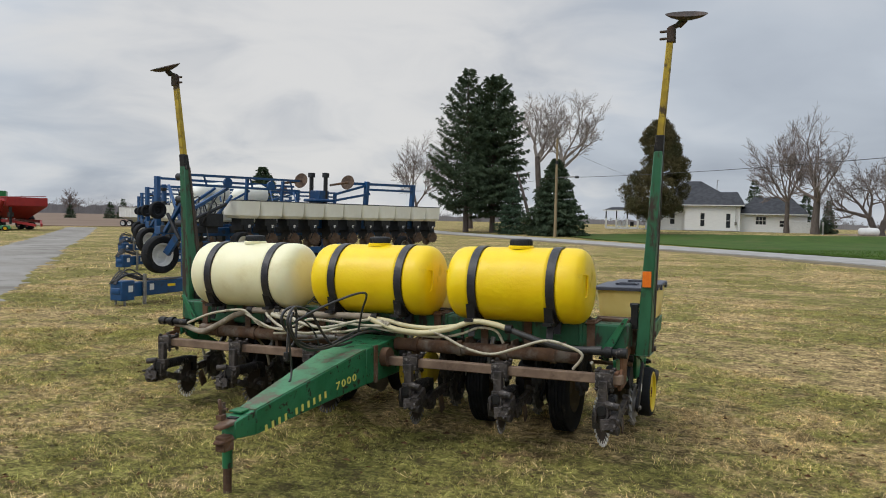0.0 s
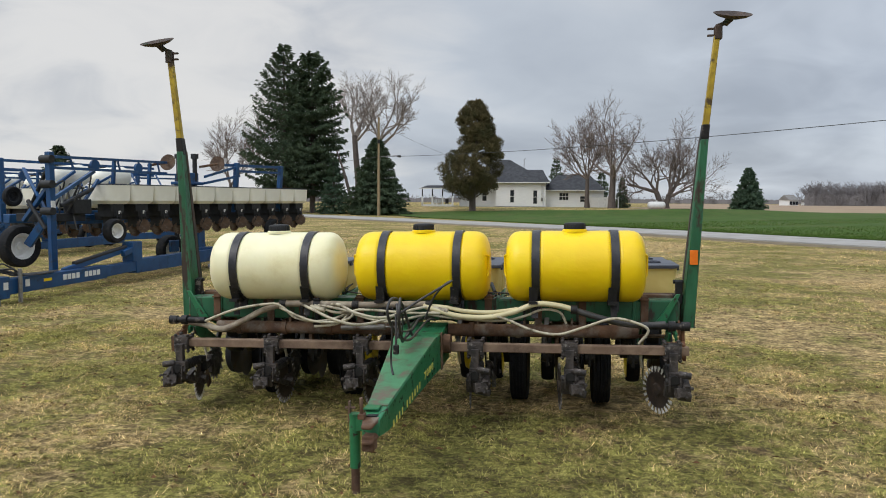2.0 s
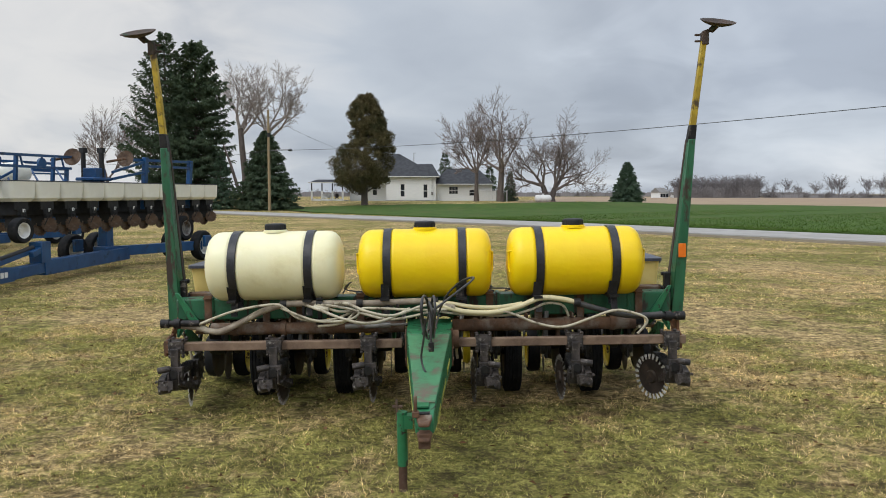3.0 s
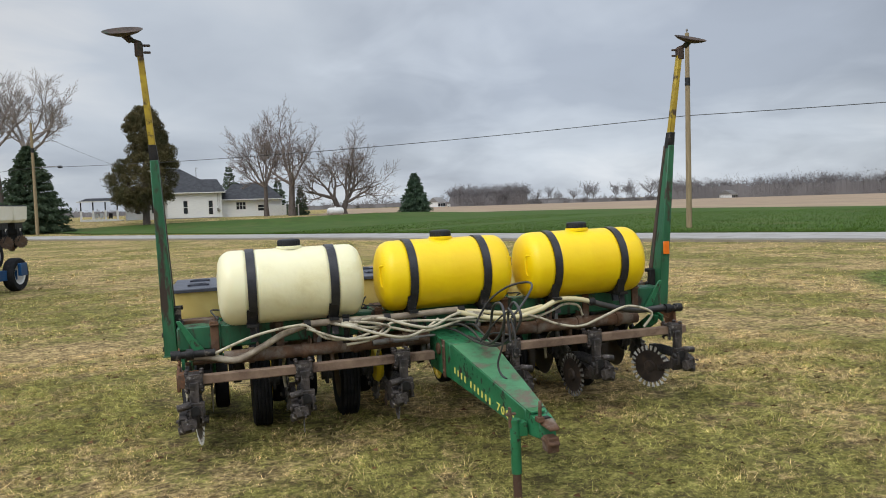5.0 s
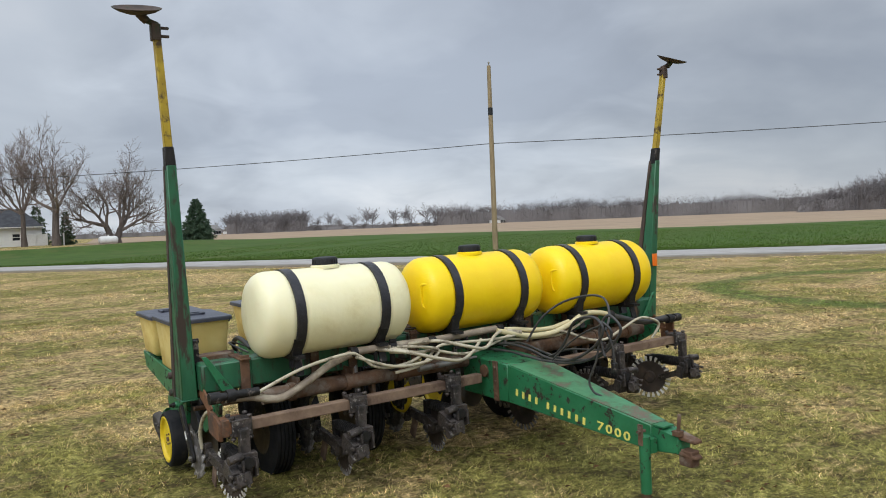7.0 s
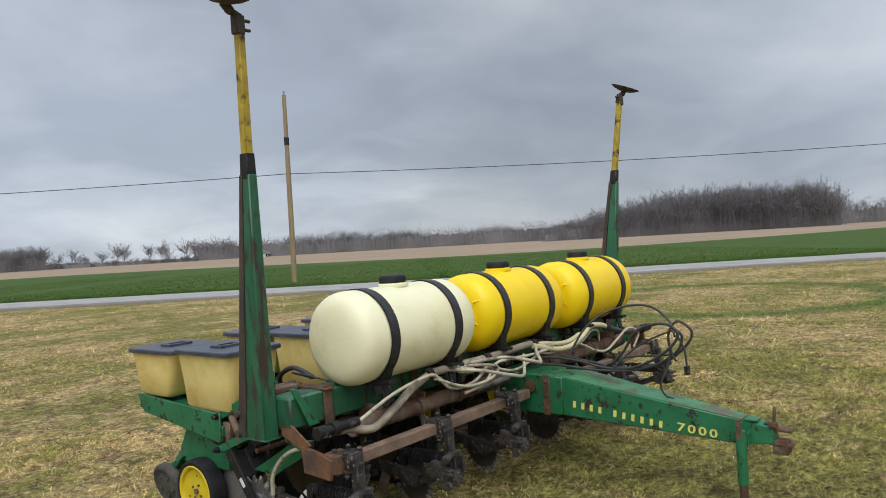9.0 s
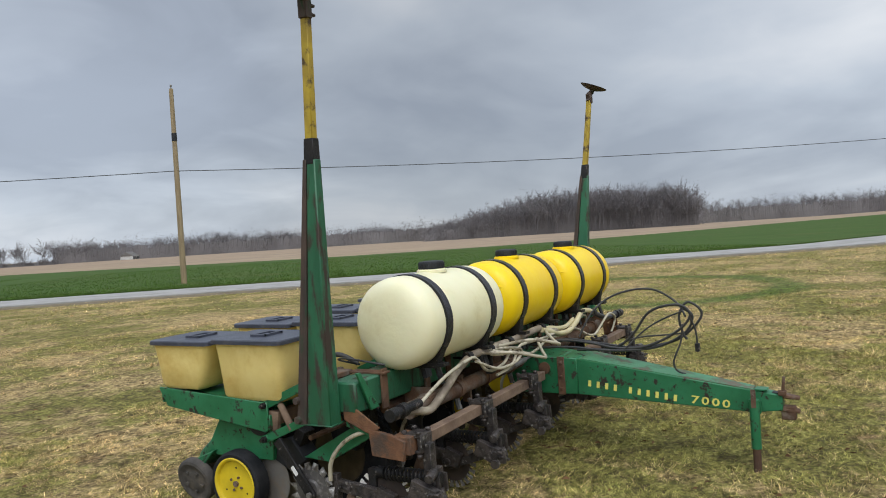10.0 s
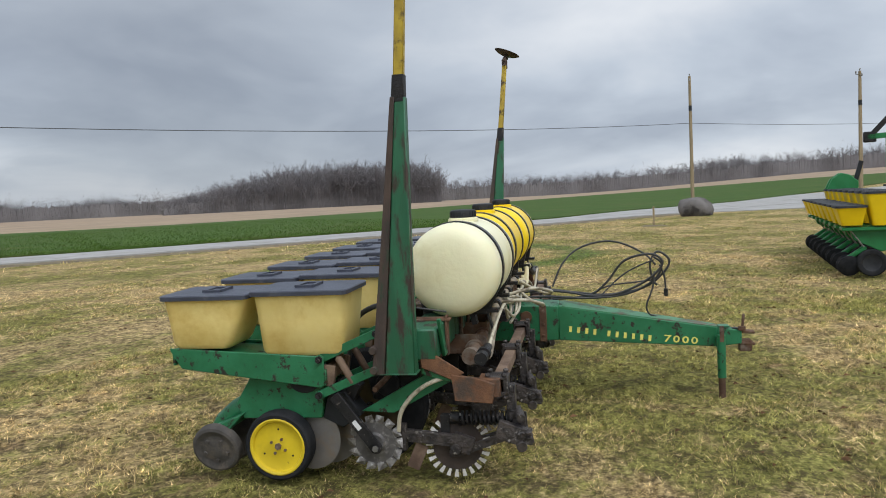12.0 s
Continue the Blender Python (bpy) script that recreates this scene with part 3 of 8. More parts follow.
def build_ground():
    radii = [0.0]
    r = 0.5
    while r < 4200:
        radii.append(r)
        r *= 1.055
    n = 240
    v = [(0, 0, 0)]
    for r in radii[1:]:
        a = np.arange(n) * 2 * np.pi / n
        x, y = r * np.cos(a), r * np.sin(a)
        v += list(zip(x, y, ground_z(x, y)))
    f = [(0, 1 + j, 1 + (j + 1) % n) for j in range(n)]
    for i in range(len(radii) - 2):
        b = 1 + i * n
        f += [(b + j, b + n + j, b + n + (j + 1) % n, b + (j + 1) % n) for j in range(n)]
    s = Shape()
    s.v, s.f = v, f
    return tagged(s.part("ground", LAWN), "dormant tan and green mown lawn reaching the horizon", "ground", kind="structure")


def sheet(name, near, far, material, rise, label, category, cross=8, step=4.0, kind="structure", ragged=0.0, sunk=0.0):
    """A thin sheet laid on the ground between two lines; sunk: how far its uneven edges dip under the soil."""
    a, b = curve([(*p, 0) for p in near], 8), curve([(*p, 0) for p in far], 8)

    def resample(line, k):
        d = np.concatenate([[0], np.cumsum([(q - p).length for p, q in zip(line, line[1:])])])
        xs = np.interp(np.linspace(0, d[-1], k), d, [p.x for p in line])
        ys = np.interp(np.linspace(0, d[-1], k), d, [p.y for p in line])
        return xs, ys
    k = max(12, int(sum((q - p).length for p, q in zip(b, b[1:])) / step))
    (ax, ay), (bx, by) = resample(a, k), resample(b, k)
    v, f = [], []
    for i in range(k):
        t = np.linspace(0, 1, cross + 1)
        if ragged:                                         # worn, uneven edges
            t = t + np.where(t < 0.01, -1, np.where(t > 0.99, 1, 0)) * ragged * (noise.noise((ax[i] * 0.7, ay[i] * 0.7, 1.0)) + 0.6 * noise.noise((ax[i] * 2.6, ay[i] * 2.6, 5.0)))
        x, y = ax[i] + (bx[i] - ax[i]) * t, ay[i] + (by[i] - ay[i]) * t
        dip = np.array([sunk * max(0.0, 1 - 5.0 * min(u, 1 - u)) * (1 + 0.7 * noise.noise((px * 0.8, py * 0.8, 2.0)) + 0.5 * noise.noise((px * 2.6, py * 2.6, 4.0))) for u, px, py in zip(t, x, y)])
        v += list(zip(x, y, ground_z(x, y) + rise - dip))
    w = cross + 1
    for i in range(k - 1):
        f += [(i * w + j, (i + 1) * w + j, (i + 1) * w + j + 1, i * w + j + 1) for j in range(cross)]
    for e in (0, cross):                                   # edges turned down into the soil
        base = len(v)
        v += [(v[i * w + e][0], v[i * w + e][1], v[i * w + e][2] - rise - 0.05) for i in range(k)]
        f += [(i * w + e, (i + 1) * w + e, base + i + 1, base + i) for i in range(k - 1)]
    s = Shape()
    s.v, s.f = v, f
    return tagged(s.part(name, material), label, category, kind=kind)


def offset(line, d):
    out = []
    for i, p in enumerate(line):
        q, r = line[max(i - 1, 0)], line[min(i + 1, len(line) - 1)]
        t = Vector((r[0] - q[0], r[1] - q[1])).normalized()
        out.append((p[0] - t.y * d, p[1] + t.x * d))
    return out


build_ground()
ROAD_NEAR = [(-130, 168), (-60, 101.5), (-21, 63.5), (-2.4, 44.4), (4.0, 37.6), (9.0, 30.6), (14.0, 24.2), (20.0, 16.7), (26.0, 10.3), (31.5, 4.3), (36.0, -0.8), (60, -23), (120, -80), (200, -155)]
sheet("road", ROAD_NEAR, offset(ROAD_NEAR, 4.6), ASPHALT, 0.05, "pale worn country road beside the lawn", "road", 4, 3.0)
sheet("road_shoulder", offset(ROAD_NEAR, -1.9), offset(ROAD_NEAR, 0.05), SHOULDER, 0.025, "muddy brown verge along the road", "verge", 8, 0.7, ragged=0.12, sunk=0.05)
sheet("farm_apron", [(35.6, -0.9), (40.2, -4.2), (40.8, -9.0), (43, -30), (46, -60)], [(40.3, 1.6), (51.2, -3.6), (63.2, -12.5), (79, -22.4), (118, -60)], ASPHALT, 0.035,
      "pale worn apron joining the road", "driveway", 6, 2.0)
DRIVE = [(-9.0, -40), (-8.6, -8), (-8.6, -0.5), (-9.9, 4.0), (-17.0, 10.9), (-27.0, 20.4), (-42, 35), (-62, 54)]
sheet("gravel_drive", DRIVE, offset(DRIVE, 3.5), GRAVEL, 0.012, "pale gravel farm drive with worn edges", "drive", 40, 0.22, sunk=0.024)
WHEAT_FAR = [(-20, 81), (-2, 86), (8, 89), (24, 102), (42, 117), (55, 106), (61, 80), (66, 54), (82, 38), (116, 26), (205, 6), (218, -24), (208, -54), (190, -110)]
WHEAT_NEAR = offset(ROAD_NEAR, 4.8)[2:10] + [(40.0, 2.2), (51.0, -3.4), (63.0, -12.3), (79.0, -22.0), (130, -56), (188, -106)]
sheet("wheat_field", [(-12.5, 66.5)] + WHEAT_NEAR[2:], WHEAT_FAR, WHEAT, 0.09, "green field of young winter wheat", "field", 14, 4.0)
sheet("stubble_field", WHEAT_FAR[2:], [(60, 420), (160, 400), (250, 330), (320, 240), (370, 140), (420, 40), (430, -60), (400, -150), (330, -220)], STUBBLE, 0.07,
      "tan field of cut corn stubble", "field", 20, 8.0)
sheet("plowed_field", [(-112, 20), (-78, 48), (-66, 62), (-72, 90), (-70, 130)], [(-620, 60), (-560, 240), (-480, 380), (-380, 460), (-240, 520)], PLOWED, 0.06,
      "bare brown field behind the farm drive", "field", 16, 10.0)

# ---- the green planter ----
PX = pose(0, 0, 0, 0, -0.95, 0)
planter = thing("planter", PX, "worn green six-row corn planter with rusty iron, parked on the lawn", "planter")


def rounded(cx, cy, hx, hy, z, r, k=3):
    pts = []
    for sx, sy, a0 in ((1, 1, 0), (-1, 1, 90), (-1, -1, 180), (1, -1, 270)):
        for i in range(k + 1):
            a = radians(a0 + 90 * i / k)
            pts.append((cx + sx * (hx - r) + r * math.cos(a), cy + sy * (hy - r) + r * math.sin(a), z))
    return pts


def loft(sections):
    """A solid through rounded rectangles (cx, cy, hx, hy, z, r), closed at both ends."""
    s = Shape()
    rings = [rounded(*q) for q in sections]
    n = len(rings[0])
    for ring in rings:
        s.v += ring
    for i in range(len(rings) - 1):
        s.f += [(i * n + j, i * n + (j + 1) % n, (i + 1) * n + (j + 1) % n, (i + 1) * n + j) for j in range(n)]
    s.f += [tuple(range(n))[::-1], tuple(range((len(rings) - 1) * n, len(rings) * n))]
    return s


def across(x, y, z, tilt=0.0, toe=0.0):
    """Local z of a lathe laid along the machine's x axis."""
    return Matrix.Translation((x, y, z)) @ Euler((0, radians(tilt), radians(toe))).to_matrix().to_4x4() @ Matrix.Rotation(math.pi / 2, 4, "Y")


def hopper(parent, name, y0, y1, yb0, yb1, zb, zt, lid_label):
    cy, hy, cb, hb = (y0 + y1) / 2, (y1 - y0) / 2, (yb0 + yb1) / 2, (yb1 - yb0) / 2
    body = loft([(0, cb, 0.150, hb - 0.025, zb, 0.03), (0, cb, 0.172, hb, zb + 0.03, 0.045), (0, lerp(cb, cy, 0.55), 0.184, lerp(hb, hy, 0.55), lerp(zb, zt, 0.55), 0.05),
                 (0, cy, 0.198, hy, zt - 0.02, 0.05), (0, cy, 0.206, hy + 0.01, zt, 0.045)]).part(name, HOPPER, parent, "yellowed translucent plastic hopper", smooth=50)
    lid = loft([(0, cy, 0.210, hy + 0.012, zt - 0.010, 0.04), (0, cy, 0.216, hy + 0.018, zt - 0.008, 0.04), (0, cy, 0.216, hy + 0.018, zt + 0.014, 0.04), (0, cy, 0.211, hy + 0.013, zt + 0.020, 0.038)])
    for dy in (-0.045, 0.045):
        lid.box((0.0, cy + dy, zt + 0.026), (0.15, 0.022, 0.016))
    for dx in (-0.075, 0.075):
        lid.box((dx, cy, zt + 0.026), (0.022, 0.112, 0.016))
    lid.box((0, cy, zt + 0.022), (0.05, 0.05, 0.012))
    for dy in (-hy * 0.6, hy * 0.6):
        lid.box((0.214, cy + dy, zt - 0.01), (0.02, 0.05, 0.045))
    lid.part("lid", LID, parent, lid_label, smooth=25)
    return body


def build_row_unit():
    body_side = ((0.685, 0.79), (0.735, 0.425), (1.22, 0.418), (1.265, 0.507), (1.18, 0.640), (1.10, 0.80))
    row = Shape().prism([(-0.095, y, z) for y, z in body_side], [(0.095, y, z) for y, z in body_side]).part("row_unit", GREEN, planter, "green seeding row unit with plastic hoppers", bevel=0.004)
    for sx in (-1, 1):                                     # sheet-metal hopper support
        a = [(sx * 0.175, y, z) for y, z in ((1.618, 0.858), (1.615, 0.840), (1.55, 0.735), (0.700, 0.622), (0.678, 0.640), (0.676, 0.802))]
        b = [(sx * 0.160, y, z) for _, y, z in a]
        Shape().prism(a, b).part("support_side", GREEN, row, "worn green side plate of the hopper support", bevel=0.004)
    Shape().box((0, 1.15, 0.800), (0.33, 0.92, 0.02), (3.3, 0, 0)).box((0, 1.60, 0.80), (0.33, 0.02, 0.09)).part("support_tray", GREEN, row, bevel=0.004)
    Shape().box((0, 0.68, 0.68), (0.33, 0.02, 0.09)).part("support_brace", GREEN, row, bevel=0.004)
    for sx in (-0.15, 0.15):
        for y0, z0, y1, z1 in ((0.700, 0.786, 0.36, 0.930), (0.714, 0.580, 0.36, 0.726)):
            arm = Shape()
            d = Vector((0, y1 - y0, z1 - z0))
            arm.box((sx, (y0 + y1) / 2, (z0 + z1) / 2), (0.016, d.length + 0.05, 0.048), (math.degrees(math.atan2(d.z, d.y)), 0, 0))
            for y, z in ((y0, z0), (y1, z1)):
                arm.cyl((sx - 0.022, y, z), (sx + 0.022, y, z), 0.024, n=10)
            for y, z in ((y0, z0), (y1, z1)):
                Shape().cyl((sx * 1.12, y, z), (sx * 1.28, y, z), 0.021, n=6).cyl((sx * 1.25, y, z), (sx * 1.40, y, z), 0.012, n=8).part("pivot_bolt", GREASY, row, smooth=30)
            arm.part("parallel_arm", GREEN, row, "green parallel linkage arm", bevel=0.002)
    head = Shape()
    head.box((0, 0.345, 0.83), (0.30, 0.03, 0.28)).box((0, 0.30, 0.95), (0.24, 0.12, 0.03)).box((-0.1, 0.27, 0.72), (0.03, 0.18, 0.03)).box((0.1, 0.27, 0.72), (0.03, 0.18, 0.03))
    head.part("mounting_head", RUSTY, row, "rusty mounting plate on the toolbar", bevel=0.004)
    Shape().box((-0.130, 0.665, 0.685), (0.03, 0.075, 0.12), (8, 0, 0)).box((0.130, 0.665, 0.685), (0.03, 0.075, 0.12), (8, 0, 0)).box((0, 0.665, 0.70), (0.24, 0.05, 0.08)).part("link_block", BARRUST, row, "bare rusty link block", bevel=0.004)
    for sx in (-0.14, 0.14):
        Shape().cyl((sx, 0.60, 0.79), (sx, 0.52, 0.645), 0.021, n=10).cyl((sx, 0.61, 0.81), (sx, 0.595, 0.78), 0.013, n=8).part("down_spring", BARRUST, row, "dusty down-pressure spring tube")
    Shape().prism([(-0.07, y, z) for y, z in ((0.70, 0.56), (0.60, 0.57), (0.50, 0.44), (0.62, 0.36), (0.74, 0.42))], [(0.07, y, z) for y, z in ((0.70, 0.56), (0.60, 0.57), (0.50, 0.44), (0.62, 0.36), (0.74, 0.42))]).part("shank", BLACK, row, "black opener shank", bevel=0.004)
    hopper(row, "seed_hopper", 0.525, 1.07, 0.555, 1.045, 0.805, 1.165, "dark blue-grey plastic hopper lid")
    hopper(row, "granular_hopper", 1.12, 1.63, 1.235, 1.605, 0.850, 1.150, "dark blue-grey plastic hopper lid")
    meter = Shape()
    meter.box((0, 0.86, 0.74), (0.20, 0.30, 0.14)).cyl((-0.10, 0.83, 0.68), (0.10, 0.83, 0.68), 0.11, n=20).box((0, 0.78, 0.52), (0.05, 0.05, 0.3), (8, 0, 0))
    meter.part("seed_meter", BLACK, row, "black seed meter housing", bevel=0.005)
    for sx in (-1, 1):
        m = across(sx * 0.135, 0.983, 0.280)
        w = Shape()
        w.lathe([(0.160, -0.054), (0.186, -0.057), (0.198, -0.046), (0.203, -0.018), (0.203, 0.020), (0.198, 0.046), (0.186, 0.057), (0.160, 0.054)], 36, m)
        wheel = w.part("gauge_wheel", RUBBER, row, "black rubber gauge wheel tyre", smooth=35)
        rim = Shape()
        k = 1 if sx > 0 else -1
        rim.lathe([(0.0, 0.036 * k), (0.040, 0.036 * k), (0.055, 0.033 * k), (0.125, 0.034 * k), (0.142, 0.038 * k), (0.148, 0.054 * k), (0.160, 0.060 * k), (0.167, 0.057 * k), (0.167, -0.052 * k), (0.12, -0.046 * k), (0.0, -0.03 * k)], 36, m)
        rim.part("rim", YELLOW_RIM, row, "worn yellow pressed-steel rim", smooth=35)
        hub = Shape()
        hub.cyl(m @ Vector((0, 0, 0.028 * k)), m @ Vector((0, 0, 0.048 * k)), 0.020, n=6)
        hub.part("hub_nut", RUSTY, row)
        for i in range(4):
            a = 2 * math.pi * i / 4 + 0.5
            c0 = Vector((0.046 * math.cos(a), 0.046 * math.sin(a), 0.033 * k))
            Shape().cyl(m @ c0, m @ (c0 + Vector((0, 0, 0.010 * k))), 0.0085, n=6).part("wheel_bolt", RUSTY, row)
        for i in range(3):
            a = 2 * math.pi * i / 3 + 1.1
            c0 = Vector((0.100 * math.cos(a), 0.100 * math.sin(a), 0.031 * k))
            Shape().cyl(m @ c0, m @ (c0 + Vector((0, 0, 0.005 * k))), 0.006, n=8).part("rivet", GREASY, row)
        d = Shape()
        d.lathe([(0, -0.004), (0.16, -0.002), (0.188, 0.0), (0.16, 0.003), (0, 0.004)], 36, across(sx * 0.052, 0.830 if sx < 0 else 0.748, 0.292, 0, sx * 4))
        d.part("disc_opener", GREY_STEEL, row, "dull grey steel disc opener")
        c = Shape()
        cm = across(sx * 0.115, 1.392, 0.248, sx * 14)
        c.lathe([(0, -0.036), (0.10, -0.038), (0.136, -0.036), (0.149, -0.024), (0.150, 0.016), (0.143, 0.030), (0.128, 0.036), (0.112, 0.032), (0.10, 0.026), (0.085, 0.024), (0.06, 0.030), (0.03, 0.036), (0, 0.036)] if sx > 0 else [(0, -0.036), (0.03, -0.036), (0.06, -0.030), (0.085, -0.024), (0.10, -0.026), (0.112, -0.032), (0.128, -0.036), (0.143, -0.030), (0.150, -0.016), (0.149, 0.024), (0.136, 0.036), (0.10, 0.038), (0, 0.036)], 30, cm)
        for i in range(5):
            a = 2 * math.pi * i / 5
            c.cyl(cm @ Vector((0.070 * math.cos(a), 0.070 * math.sin(a), 0.022 * sx)), cm @ Vector((0.070 * math.cos(a), 0.070 * math.sin(a), 0.040 * sx)), 0.012, n=6)
        c.part("closing_wheel", GREY_RUBBER, row, "grey dusty closing wheel", smooth=35)
    tail = Shape()
    tail.tube([(0, 1.18, 0.50), (0, 1.30, 0.44), (0, 1.40, 0.37), (0, 1.46, 0.32)], [0.075, 0.07, 0.06, 0.035], 8)
    tail.prism([(-0.13, y, z) for y, z in ((1.20, 0.46), (1.45, 0.36), (1.52, 0.29), (1.30, 0.36))], [(0.13, y, z) for y, z in ((1.20, 0.46), (1.45, 0.36), (1.52, 0.29), (1.30, 0.36))])
    tail.part("closing_arm", GREEN, row, "green closing wheel arm", bevel=0.006)
    dark = Shape()
    dark.cyl((-0.08, 0.65, 0.60), (0.08, 0.65, 0.60), 0.03, n=10).box((0, 0.60, 0.50), (0.10, 0.07, 0.26), (28, 0, 0))
    dark.part("down_spring_frame", GREASY, row, "greasy black linkage", bevel=0.003)
    Shape().cyl((-0.15, 1.12, 0.40), (0.15, 1.12, 0.40), 0.022, n=8).part("gauge_axle", GREASY, row)
    tubeh = Shape()
    tubeh.tube(curve([(-0.115, 0.01, 0.662), (-0.125, 0.085, 0.636), (-0.130, 0.160, 0.588), (-0.132, 0.225, 0.520), (-0.130, 0.262, 0.450), (-0.120, 0.276, 0.360)], 5), 0.0125, 10)
    tubeh.part("fertilizer_tube", HOSE_CREAM, row, "pale plastic fertilizer tube")
    return row


ROWS_X = (-1.895, -1.143, -0.381, 0.400, 1.143, 1.905)
unit = build_row_unit()
unit.matrix_basis = pose(ROWS_X[0], 0, 0)
tagged(unit, group="row units")
for x in ROWS_X[1:]:
    copy_thing(unit, pose(x, 0, 0))


def build_row_cleaner(side, toe, tip):
    """The residue wheel and coulter that hang from the front bar."""
    c = Shape()
    c.box((0, -0.285, 0.655), (0.13, 0.10, 0.018)).box((0, -0.285, 0.570), (0.13, 0.10, 0.018)).box((0, -0.340, 0.612), (0.12, 0.018, 0.10))
    for dx in (-0.052, 0.052):
        for dy in (-0.045, 0.045):
            c.cyl((dx, -0.285 + dy, 0.53), (dx, -0.285 + dy, 0.685), 0.009, n=6)
            c.cyl((dx, -0.285 + dy, 0.665), (dx, -0.285 + dy, 0.682), 0.017, n=6)
            c.cyl((dx, -0.285 + dy, 0.540), (dx, -0.285 + dy, 0.555), 0.017, n=6)
    c.box((0, -0.36, 0.49), (0.06, 0.05, 0.24)).box((0.012, -0.375, 0.44), (0.10, 0.06, 0.06)).cyl((-0.06, -0.39, 0.40), (0.065, -0.39, 0.40), 0.028, n=8)
    c.box((-0.02, -0.37, 0.34), (0.09, 0.07, 0.10), (14, 0, 0)).cyl((-0.06, -0.36, 0.33), (0.07, -0.36, 0.33), 0.022, n=8)
    for dz, rr in ((0.30, 0.030), (0.36, 0.024), (0.46, 0.026)):
        c.cyl((-side * 0.03, -0.40, dz), (-side * 0.12, -0.42, dz - 0.01), rr, n=9)
    c.box((-side * 0.085, -0.36, 0.36), (0.05, 0.16, 0.10), (18, 0, 0)).box((-side * 0.05, -0.44, 0.335), (0.10, 0.05, 0.07), (-12, 0, 20))
    for k in range(6):
        c.cyl((-side * (0.02 + 0.02 * k), -0.445, 0.30 + 0.035 * (k % 3)), (-side * (0.02 + 0.02 * k), -0.475, 0.30 + 0.035 * (k % 3)), 0.011, n=6)
    cleaner = c.part("row_cleaner", DIRTY_IRON_GLINTS, planter, "greasy black row cleaner bolted to the front bar", bevel=0.003)
    arms = Shape()
    for sx in (-0.035, 0.045):
        arms.prism([(sx - 0.006, y, z) for y, z in ((-0.40, 0.44), (-0.435, 0.44), (-0.44, 0.340), (-0.06, 0.205), (0.0, 0.200), (0.0, 0.240), (-0.05, 0.250), (-0.405, 0.378))],
                   [(sx + 0.006, y, z) for y, z in ((-0.40, 0.44), (-0.435, 0.44), (-0.44, 0.340), (-0.06, 0.205), (0.0, 0.200), (0.0, 0.240), (-0.05, 0.250), (-0.405, 0.378))])
    arms.box((-side * 0.045, 0.09, 0.312), (0.035, 0.40, 0.068), (6, 0, 0)).box((-side * 0.045, 0.262, 0.318), (0.045, 0.045, 0.15)).box((-side * 0.045, -0.08, 0.285), (0.045, 0.12, 0.095), (20, 0, 0))
    arms.cyl((-0.075, -0.045, 0.255), (0.075, -0.045, 0.255), 0.030, n=10)
    Shape().box((-side * 0.035, 0.185, 0.20), (0.010, 0.075, 0.15), (24, 0, 0)).part("scraper", BARRUST, cleaner, "dusty scraper plate", bevel=0.002)
    for y, z in ((0.262, 0.37), (0.22, 0.32), (0.16, 0.318), (-0.02, 0.30), (-0.10, 0.28)):
        arms.cyl((-side * 0.055, y, z), (-side * 0.076, y, z), 0.013, n=6)
    arms.part("swing_arm", DIRTY_IRON_GLINTS, cleaner, "oily black swing arm", bevel=0.002)
    sp = Shape()
    spring(sp, (0.0, -0.385, 0.418), (0.0, -0.06, 0.414), 0.035, 0.0085, 13)
    sp.cyl((0, -0.42, 0.418), (0, 0.0, 0.414), 0.012, n=6)
    sp.cyl((0, -0.425, 0.418), (0, -0.385, 0.418), 0.034, n=10).cyl((0, -0.06, 0.414), (0, -0.01, 0.414), 0.036, n=10).box((0, 0.02, 0.37), (0.05, 0.05, 0.13))
    sp.part("coil_spring", GREASY, cleaner, "black coil spring", smooth=60)
    cm = Matrix.Translation((0.005 if side > 0 else side * 0.075, -0.045, 0.255)) @ Matrix.Rotation(radians(toe), 4, "Z")
    co = move(toothed_disc(0.182, 0.140, 24, 0.006), cm)
    co.lathe([(0, -0.02), (0.045, -0.018), (0.055, -0.004), (0.055, 0.004), (0.045, 0.018), (0, 0.02)], 14, cm @ Matrix.Rotation(math.pi / 2, 4, "Y"))
    disc = co.part("coulter", COULTER, cleaner, "rusty toothed coulter disc")
    for i in range(24):
        a = 2 * math.pi * (i + 0.375) / 24
        Shape().add([(x, y * math.cos(a) - z * math.sin(a), y * math.sin(a) + z * math.cos(a)) for x in (-0.0038, 0.0038) for y, z in ((0.142, -0.007), (0.184, -0.012), (0.184, 0.012), (0.142, 0.007))],
                 [(0, 1, 2, 3), (7, 6, 5, 4), (0, 4, 5, 1), (1, 5, 6, 2), (2, 6, 7, 3), (3, 7, 4, 0)], cm).part("tooth", tip, disc, smooth=0)
    # residue wheel: a cast ring whose flat teeth are twisted like a saw's
    rx = -side * 0.078
    rw = Shape().lathe([(0, -0.018), (0.05, -0.020), (0.062, -0.010), (0.095, -0.006), (0.128, -0.005), (0.130, 0.0), (0.128, 0.005), (0.095, 0.006), (0.062, 0.010), (0.05, 0.020), (0, 0.018)], 28, across(rx, 0.416, 0.292))
    wheel_ = rw.part("residue_wheel", DARK_STEEL, cleaner, "dirty cast residue wheel", smooth=30)
